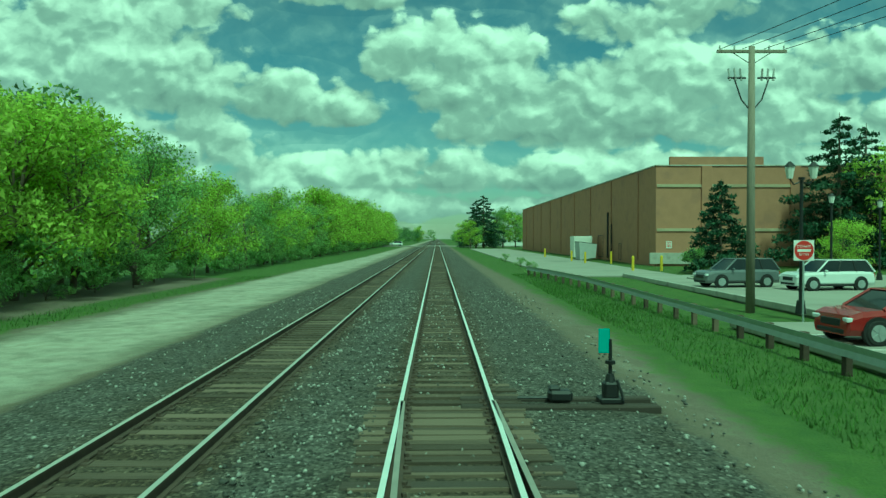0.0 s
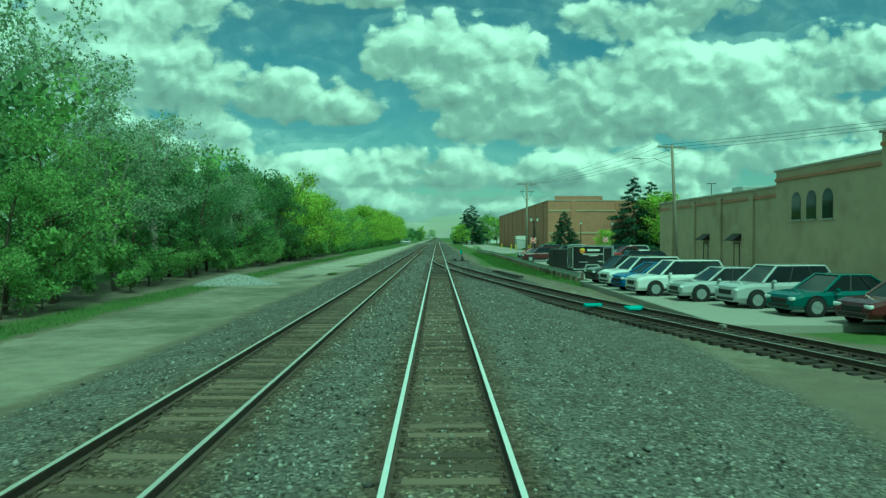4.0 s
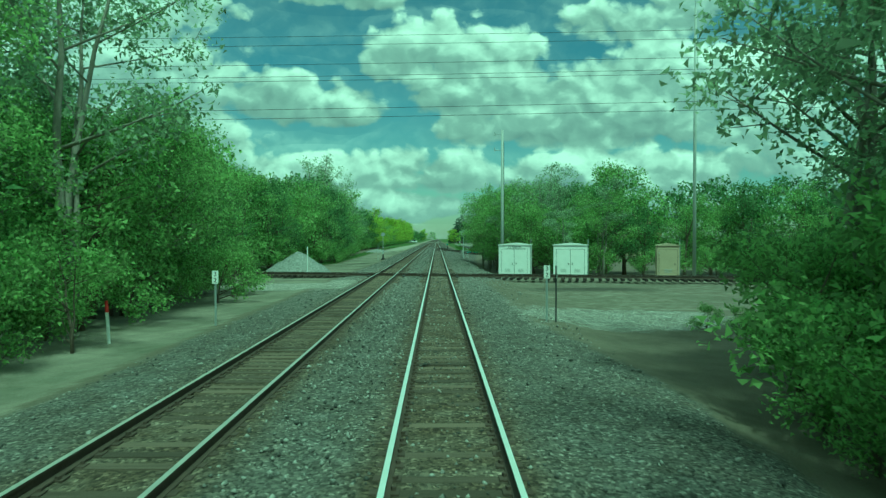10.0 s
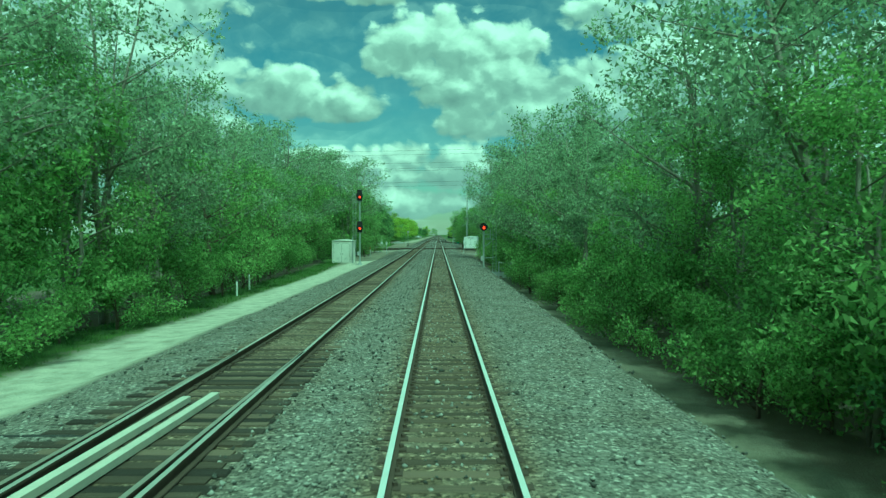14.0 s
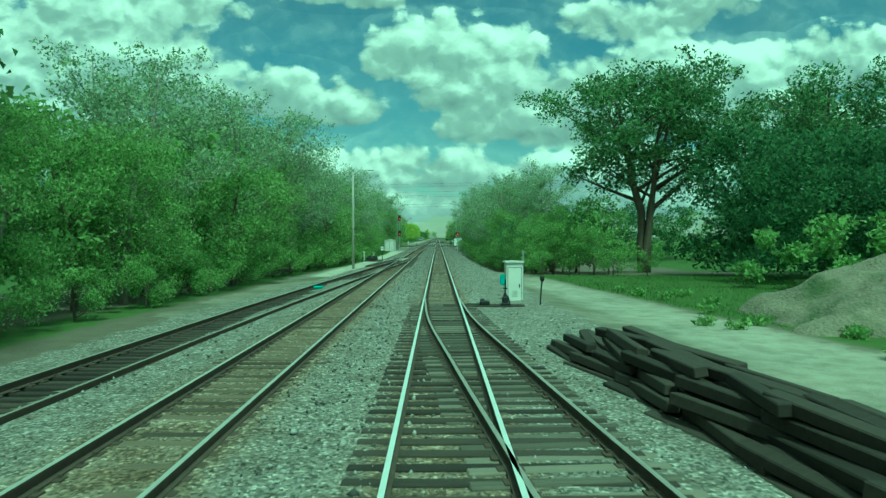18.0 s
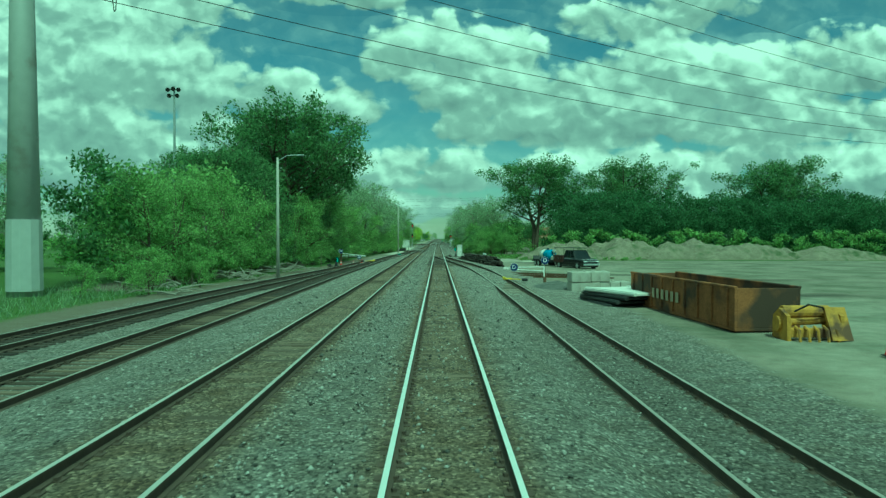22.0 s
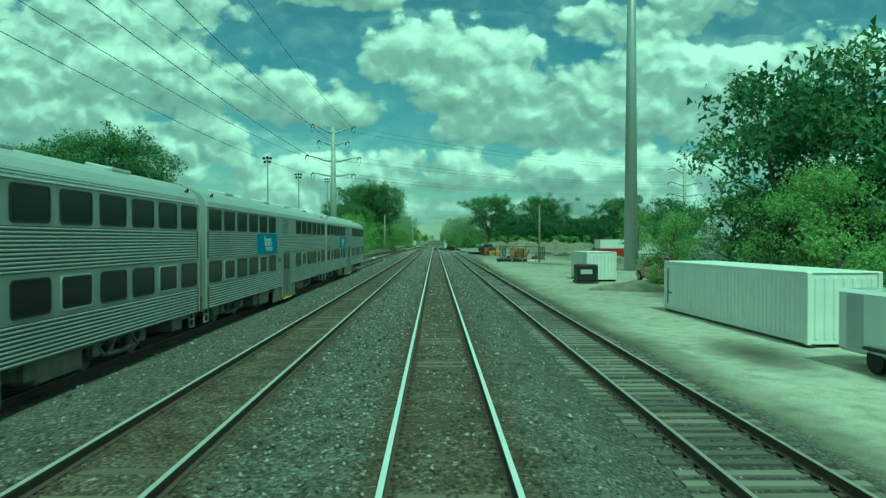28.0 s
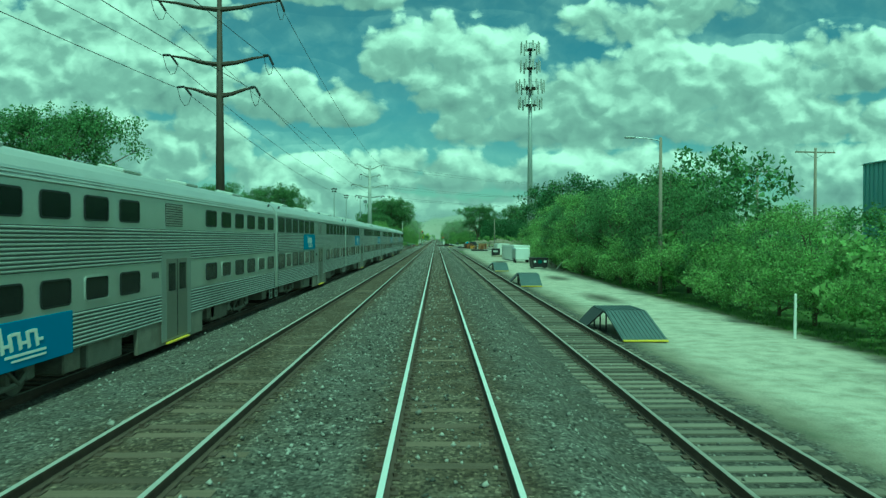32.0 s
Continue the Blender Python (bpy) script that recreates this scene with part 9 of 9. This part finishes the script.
def container(at, rz, L, W, H, mat, label, window=False, category="container"):
    t = thing("container", at, rz, label, category, "containers")
    part("body", Build().box((0, 0, H / 2 + 0.12), (W - 0.08, L - 0.08, H)), mat, t)
    n = int(L / 0.30)
    for s in (-1, 1):
        rb = Build()
        for k in range(n):
            rb.box((s * (W / 2 - 0.03), -L / 2 + 0.25 + k * (L - 0.5) / (n - 1), H / 2 + 0.12), (0.05, 0.14, H - 0.3), ch=0.02)
        part("corrugation", rb, mat, t)
        for e in (-1, 1):
            part("corner_post", Build().box((s * (W / 2 - 0.06), e * (L / 2 - 0.06), H / 2 + 0.12), (0.15, 0.15, H + 0.04), ch=0.015), mat, t)
    for s in (-1, 1):
        rb = Build()
        for k in range(7):
            rb.box((-W / 2 + 0.3 + k * (W - 0.6) / 6, s * (L / 2 - 0.03), H / 2 + 0.12), (0.12, 0.05, H - 0.3), ch=0.02)
        part("corrugation", rb, mat, t)
    part("roof", Build().box((0, 0, H + 0.13), (W, L, 0.06), ch=0.02), mat, t)
    part("skid", Build().box((-W / 2 + 0.15, 0, 0.06), (0.2, L, 0.14)).box((W / 2 - 0.15, 0, 0.06), (0.2, L, 0.14)), MAT["dark_steel"], t)
    if window:
        w = part("window", Build().box((0.25, -L / 2 - 0.005, H * 0.62), (0.55, 0.05, 0.5), ch=0.01), MAT["glass_dark"], t)
        part("frame", Build().box((0.25, -L / 2 - 0.02, H * 0.62 + 0.27), (0.65, 0.06, 0.05)).box((0.25, -L / 2 - 0.02, H * 0.62 - 0.27), (0.65, 0.06, 0.05)), MAT["white_paint"], w)
        dr = part("door", Build().box((-W / 2 - 0.012, L / 2 - 0.9, H / 2 + 0.1), (0.05, 1.1, H - 0.35), ch=0.01), mat, t)
        part("lock_bar", Build().cyl((-W / 2 - 0.06, L / 2 - 0.6, 0.4), (-W / 2 - 0.06, L / 2 - 0.6, H - 0.2), 0.025, n=6).box((-W / 2 - 0.06, L / 2 - 0.8, H * 0.42), (0.04, 0.4, 0.05)), MAT["dark_steel"], dr)
    return t


container((12.45, -532.9, -0.72), 3, 12.2, 2.44, 2.25, MAT["white_paint"], "long white shipping container with a small window", True)
container((43.5, -419, -0.6), 70, 12.2, 2.44, 2.5, MAT["white_worn"], "distant white corrugated container")
container((52, -424, -0.6), 80, 9, 2.44, 2.4, PAINTS["sky"], "distant blue corrugated container")
container((13.2, -500.6, -0.65), 2, 5.6, 2.4, 2.2, MAT["white_worn"], "white box container beside the road")
container((37, -470, -0.6), 60, 9, 2.5, 2.6, MAT["white_worn"], "pale storage container by the trees")
tr = thing("box_trailer", (12.05, -543.5, -0.72), 3, "white enclosed trailer parked behind a container", "trailer")
part("body", Build().box((0, 0, 1.25), (2.0, 3.6, 1.7), ch=0.10), PAINTS["white"], tr)
part("nose", Build().box((0, 1.9, 1.2), (1.5, 0.5, 1.5), ch=0.2), PAINTS["white"], tr)
part("fender", Build().box((-1.0, -0.2, 0.62), (0.25, 1.5, 0.08), ch=0.03), MAT["black"], tr)
part("door_seam", Build().box((-1.005, 1.0, 1.25), (0.012, 0.7, 1.45)), MAT["grey_paint"], tr)
for s in (-1, 1):
    for y in (-0.6, 0.2):
        part("wheel", Build().cyl((s * 0.78, y, 0.33), (s * 1.0, y, 0.33), 0.33, n=16), MAT["rubber"], tr)
gen = thing("generator", (11.6, -505.4, -0.62), 0, "black boxy generator beside a white container", "generator")
part("case", Build().box((0, 0, 0.75), (1.6, 1.5, 1.3), ch=0.08), MAT["black"], gen)
part("panel", Build().box((-0.1, -0.76, 0.85), (0.9, 0.02, 0.35), ch=0.02), MAT["grey_paint"], gen)
part("skid", Build().box((0, 0, 0.06), (1.7, 1.6, 0.12)), MAT["dark_steel"], gen)
dd = thing("dumpster", (11.7, -564.2, -0.70), 4, "dark green open dumpster beside the thicket", "dumpster")
part("bin", Build().prism([(-0.85, 0.12), (0.85, 0.12), (0.95, 1.15), (-0.95, 1.15)], (0, -0.8, 0), "y", 1.6), MAT["black"], dd)
part("rim", Build().box((0, 0, 1.17), (2.05, 1.7, 0.07), ch=0.02), MAT["dark_steel"], dd)
part("notice", Build().box((-0.58, -0.83, 0.78), (0.22, 0.02, 0.22)).box((0.60, -0.83, 0.78), (0.30, 0.02, 0.22)), MAT["white_paint"], dd)
part("mark", Build().cyl((0, -0.81, 0.76), (0, -0.84, 0.76), 0.22, n=18), PAINTS["green"], dd, "round green painted mark")
part("feet", Build().box((-0.7, 0, 0.06), (0.1, 1.4, 0.14)).box((0.7, 0, 0.06), (0.1, 1.4, 0.14)), MAT["dark_steel"], dd)
ld = thing("work_stand", (12.0, -560.4, -0.62), 10, "small grey step stand beside the thicket", "step stand")
for sx in (-1, 1):
    for sy in (-1, 1):
        part("leg", Build().cyl((sx * 0.35, sy * 0.3, 0), (sx * 0.22, sy * 0.2, 1.0), 0.025, n=6), MAT["galv"], ld)
part("top", Build().box((0, 0, 1.0), (0.5, 0.45, 0.04), ch=0.01).box((0, 0, 0.5), (0.6, 0.5, 0.03)), MAT["galv"], ld)
lone("leaning_board", Build().box((0, 0, 0.6), (0.12, 0.05, 1.7), (0, 42, 0), ch=0.01), MAT["white_worn"], "pale board leaning by the thicket", "board", at=pose(13.6, -568.5, -0.62))


def ramp(at, rz=0):
    """A sheet-metal loading ramp: a raised deck at the rail and a ribbed slope down to the road, on trestles."""
    t = thing("loading_ramp", at, rz, "grey ribbed steel loading ramp with a yellow edge", "ramp", "loading ramps")
    RIB = material("ramp_steel", (0.13, 0.16, 0.17), rough=0.55, metal=0.4, var=0.2, scale=2, fine=20, bump=0.05)
    def plank(name, x0, x1, y0, z0, y1, z1, th, mat, label=""):
        v = [(x0, y0, z0), (x1, y0, z0), (x1, y1, z1), (x0, y1, z1)]
        return part(name, Build().add(v + [(x, y, z + th) for x, y, z in v], [(0, 1, 2, 3), (4, 5, 6, 7), (0, 1, 5, 4), (1, 2, 6, 5), (2, 3, 7, 6), (3, 0, 4, 7)]), mat, t, label)
    plank("deck", -0.75, 0.75, 0.0, 0.74, 2.1, 0.74, 0.05, RIB)
    sl = plank("slope", -0.75, 0.75, -2.5, 0.01, 0.0, 0.74, 0.05, RIB)
    for k in range(11):
        x = -0.68 + 0.136 * k
        plank("rib", x - 0.022, x + 0.022, -2.48, 0.06, -0.02, 0.79, 0.025, RIB)
        plank("rib", x - 0.022, x + 0.022, 0.02, 0.79, 2.08, 0.79, 0.025, RIB)
    part("edge", Build().box((0, -2.5, 0.05), (1.5, 0.14, 0.06), ch=0.01), MAT["yellow"], t, "yellow front edge")
    for x in (-0.7, 0.7):
        for y in (0.05, 1.0, 2.0):
            part("leg", Build().cyl((x, y, -0.05), (x, y, 0.75), 0.03, n=6), MAT["dark_steel"], t)
        part("stringer", Build().cyl((x, -2.4, 0.02), (x, 0.05, 0.70), 0.03, n=6).cyl((x, 0.05, 0.70), (x, 2.05, 0.70), 0.03, n=6), MAT["dark_steel"], t)
    v = [(-0.75, 0.3, 0.70), (-0.75, 2.1, 0.70), (-1.35, 1.9, 0.12), (-1.35, 0.4, 0.12)]
    part("flap", Build().add(v + [(x - 0.03, y, z + 0.05) for x, y, z in v], [(0, 1, 2, 3), (4, 5, 6, 7), (0, 1, 5, 4), (1, 2, 6, 5), (2, 3, 7, 6), (3, 0, 4, 7)]), MAT["black"], t, "black rubber flap")


for y in (-569.8, -594.1, -621.6):
    ramp((6.75, y, -0.72), rng.uniform(-3, 3))

# shed roofs and cabins by the trees
q = thing("arched_shed", (31, -517, -0.6), 12, "large grey shed with an arched metal roof", "shed")
arc = [(-9, 0)] + [(9 * math.cos(a), 2.2 + 5.2 * math.sin(a)) for a in np.linspace(math.pi, 0, 14)] + [(9, 0)]
part("shell", Build().prism(arc[::-1], (0, -9, 0), "y", 22), MAT["grey_paint"], q)
for k in range(12):
    pts = [(9.04 * math.cos(a), -8.5 + 1.9 * k, 2.2 + 5.24 * math.sin(a)) for a in np.linspace(math.pi, 0, 12)]
    part("rib", Build().tube(pts, 0.05, 4), MAT["galv"], q)
b = thing("metal_building", (36, -606, -0.6), 0, "pale blue corrugated metal building beyond the thicket", "building")
BLU = material("pale_blue_metal", (0.30, 0.42, 0.46), rough=0.5, metal=0.2, var=0.1, scale=1, fine=20, bump=0.02)
part("wall", Build().box((0, 0, 4.2), (12, 18, 8.8)), BLU, b)
part("roof", Build().prism([(-6.2, 8.5), (6.2, 8.5), (0, 9.8)], (0, -9.2, 0), "y", 18.4), MAT["galv"], b)
for k in range(36):
    part("rib", Build().box((-6.02, -8.75 + 0.5 * k, 4.2), (0.06, 0.08, 8.6)), BLU, b)
g = thing("hoop_house", (-31, -452, -0.5), 0, "dark arched hoop frame with a net cover", "hoop house")
for k in range(8):
    pts = [(5.5 * math.cos(a), -7 + 2 * k, 3.9 * math.sin(a)) for a in np.linspace(0, math.pi, 14)]
    part("hoop", Build().tube(pts, 0.05, 5), MAT["dark_steel"], g)
for a in np.linspace(0.3, math.pi - 0.3, 5):
    part("purlin", Build().cyl((5.5 * math.cos(a), -7, 3.9 * math.sin(a)), (5.5 * math.cos(a), 7, 3.9 * math.sin(a)), 0.03, n=5), MAT["dark_steel"], g)
ws = thing("white_shed", (-38.5, -397, -0.5), 10, "low white shed beyond the hedge", "shed")
part("wall", Build().box((0, 0, 1.1), (4.6, 3, 2.2), ch=0.02), MAT["white_paint"], ws)
part("roof", Build().box((0, 0, 2.25), (4.9, 3.3, 0.12), (0, 2, 0), ch=0.02), MAT["white_worn"], ws)
for k in range(9):
    t = wood_pole((46 + 4.2 * (k % 5) + rng.uniform(-1, 1), -402 + 6 * (k // 5) + rng.uniform(-2, 2), -0.6), 7.5 + rng.uniform(-1.5, 2.5), "slim grey substation pole beyond the yard", [], 0.10, "galv", "substation poles", name="substation_pole")
sg = thing("substation_gantry", (54, -404, -0.6), 0, "grey steel substation gantry beyond the yard", "gantry")
for x in (-9, -3, 3, 9):
    part("column", Build().box((x, 0, 3), (0.25, 0.25, 6.4)), MAT["galv"], sg)
for z in (3.6, 6.0):
    part("beam", Build().box((0, 0, z), (19, 0.22, 0.28)), MAT["galv"], sg)
car((34.5, -409, -0.58), 20, "black", "dark pickup parked at the far end of the yard", "pickup", 5.6, 1.95, 1.85)
ro = thing("roll_off_bin", (32.2, -430.5, -0.62), 12, "red steel bin with a white ribbed upper body", "skip")
part("hull", Build().prism([(-3.0, 0.55), (3.2, 0.25), (3.2, 1.75), (-3.4, 1.75)], (0, -1.2, 0), "y", 2.4), PAINTS["red"], ro)
part("upper_body", Build().box((0.1, 0, 2.55), (6.2, 2.3, 1.6)), MAT["white_worn"], ro)
for k in range(16):
    part("rib", Build().box((-2.9 + 0.4 * k, -1.17, 2.55), (0.14, 0.06, 1.56), ch=0.01), MAT["white_worn"], ro)
part("mark", Build().box((-1.9, -1.215, 1.2), (0.9, 0.02, 0.10)).box((-1.9, -1.215, 1.0), (0.7, 0.02, 0.07)), MAT["white_paint"], ro, "plain white mark")
for x in (-2.0, 2.2):
    part("foot", Build().box((x, 0, 0.15), (0.3, 2.2, 0.5), ch=0.02), MAT["black"], ro)
car((17.5, -505, -0.6), 95, "red", "red work truck behind a white container", "pickup", 5.8, 2.0, 1.9)

# ---- loose stones and grass ----
def scatter_stones(n, seed):
    rng = np.random.default_rng(seed)
    y = rng.uniform(-668, 40, n)
    zone = rng.random(n)
    x = np.where(zone < 0.42, rng.uniform(-3.0, -0.95, n), np.where(zone < 0.72, rng.uniform(0.9, 4.6, n), np.where(zone < 0.86, rng.uniform(-7.6, -4.9, n), rng.uniform(-0.6, 0.6, n))))
    ok = ~((np.abs(x - 0.754) < 0.12) | (np.abs(x + 0.754) < 0.12) | (np.abs(x + 3.25) < 0.12) | (np.abs(x + 4.75) < 0.12))
    x, y = x[ok], y[ok]
    n = len(x)
    z = np.array([ground_z(a, b) for a, b in zip(x, y)])
    s = rng.uniform(0.019, 0.044, n) * np.where(rng.random(n) < 0.04, 1.7, 1)
    base = np.array([(1, 0, 0), (-1, 0, 0), (0, 1, 0), (0, -1, 0), (0, 0, 0.8), (0, 0, -0.8)], float)
    v = base[None] * s[:, None, None] * rng.uniform(0.6, 1.3, (n, 6, 1)) + rng.normal(size=(n, 6, 3)) * (s * 0.18)[:, None, None]
    a = rng.uniform(0, 6.28, n)
    c, q = np.cos(a)[:, None], np.sin(a)[:, None]
    v = np.stack([v[..., 0] * c - v[..., 1] * q, v[..., 0] * q + v[..., 1] * c, v[..., 2]], -1)
    v += np.stack([x, y, z + s * 0.35], -1)[:, None]
    f = np.array([(0, 2, 4), (2, 1, 4), (1, 3, 4), (3, 0, 4), (2, 0, 5), (1, 2, 5), (3, 1, 5), (0, 3, 5)])
    idx = (np.arange(n)[:, None, None] * 6 + f[None]).reshape(-1)
    me = bpy.data.meshes.new("ballast_stones")
    me.vertices.add(n * 6)
    me.vertices.foreach_set("co", v.ravel())
    me.loops.add(len(idx))
    me.loops.foreach_set("vertex_index", idx)
    me.polygons.add(n * 8)
    me.polygons.foreach_set("loop_start", np.arange(n * 8) * 3)
    me.polygons.foreach_set("loop_total", np.full(n * 8, 3))
    me.materials.append(MAT["stone"])
    me.update(calc_edges=True)
    tagged(new("ballast_stones", me), "loose grey ballast stones between the tracks", "ballast", kind="stuff")


scatter_stones(62000, 3)


def grass_blades(name, count, regions, hmin, hmax, mat, label, seed):
    """regions: (x0, x1, y0, y1, weight)"""
    rng = np.random.default_rng(seed)
    w = np.array([r[4] for r in regions], float)
    pick = rng.choice(len(regions), count, p=w / w.sum())
    r = np.array([q[:4] for q in regions])[pick]
    x, y = r[:, 0] + (r[:, 1] - r[:, 0]) * rng.random(count), r[:, 2] + (r[:, 3] - r[:, 2]) * rng.random(count)
    keep = np.array([is_grass(a, b) > 0.45 for a, b in zip(x, y)])
    x, y = x[keep], y[keep]
    n = len(x)
    z = np.array([ground_z(a, b) for a, b in zip(x, y)])
    h = rng.uniform(hmin, hmax, n) * rng.uniform(0.6, 1.2, n)
    a = rng.uniform(0, 6.28, n)
    wd = rng.uniform(0.008, 0.022, n)
    dx, dy = np.cos(a), np.sin(a)
    lean = rng.uniform(0.2, 1.0, n) * h
    b = rng.uniform(0, 6.28, n)
    p0 = np.stack([x - dx * wd, y - dy * wd, z - 0.05], -1)
    p1 = np.stack([x + dx * wd, y + dy * wd, z - 0.05], -1)
    p2 = np.stack([x + np.cos(b) * lean, y + np.sin(b) * lean, z + h], -1)
    v = np.stack([p0, p1, p2], 1)
    me = bpy.data.meshes.new(name)
    me.vertices.add(n * 3)
    me.vertices.foreach_set("co", v.ravel())
    me.loops.add(n * 3)
    me.loops.foreach_set("vertex_index", np.arange(n * 3))
    me.polygons.add(n)
    me.polygons.foreach_set("loop_start", np.arange(n) * 3)
    me.polygons.foreach_set("loop_total", np.full(n, 3))
    me.materials.append(mat)
    me.update(calc_edges=True)
    tagged(new(name, me), label, "grass", kind="stuff")


grass_blades("grass", 170000, [(-20, -11.5, -110, 60, 3), (6, 9.6, -30, 60, 3), (-12.8, -9.8, -300, -165, 2), (5.5, 9, -290, -160, 1.5), (8, 26, -335, -296, 2.5), (-22, -15, -480, -300, 2.5), (12.5, 15, -668, -545, 1)], 0.06, 0.20, MAT["grass"], "uneven green grass verge beside the railway", 8)
grass_blades("tall_weeds", 14000, [(-24, -16.5, -480, -390, 3), (5.8, 8, -285, -200, 1.5), (5.2, 7, -128, -90, 1)], 0.25, 0.65, MAT["leaf_grey"], "tall ragged weeds in the verge", 9)
for x, y in ((5.9, -470.5), (6.3, -472), (5.8, -466), (6.0, -478), (5.6, -498), (3.2, -470)):
    t = thing("weed_tuft", (x, y, ground_z(x, y)), 0, "small green weed growing in the ballast", "weed", "weeds")
    part("leaves", leaf_mesh("leaves", [(0, 0, 0.12), (0.1, 0, 0.25)], [0.18, 0.14], 60, 0.12, MAT["leaf"], int(abs(y))), None, t)

for i in range(46):
    x, y = random.uniform(11.5, 30), random.uniform(-340, -334.5)
    if i > 30:
        x, y = random.uniform(9, 14), random.uniform(-336, -312)
    t = thing("weed_tuft", (x, y, ground_z(x, y)), 0, "ragged green weed at the foot of a soil mound", "weed", "weeds")
    part("leaves", leaf_mesh("leaves", [(0, 0, 0.15), (0.15, 0, 0.3), (-0.2, 0.1, 0.2)], [0.3, 0.22, 0.25], 110, 0.17, MAT["leaf"], 900 + i), None, t)
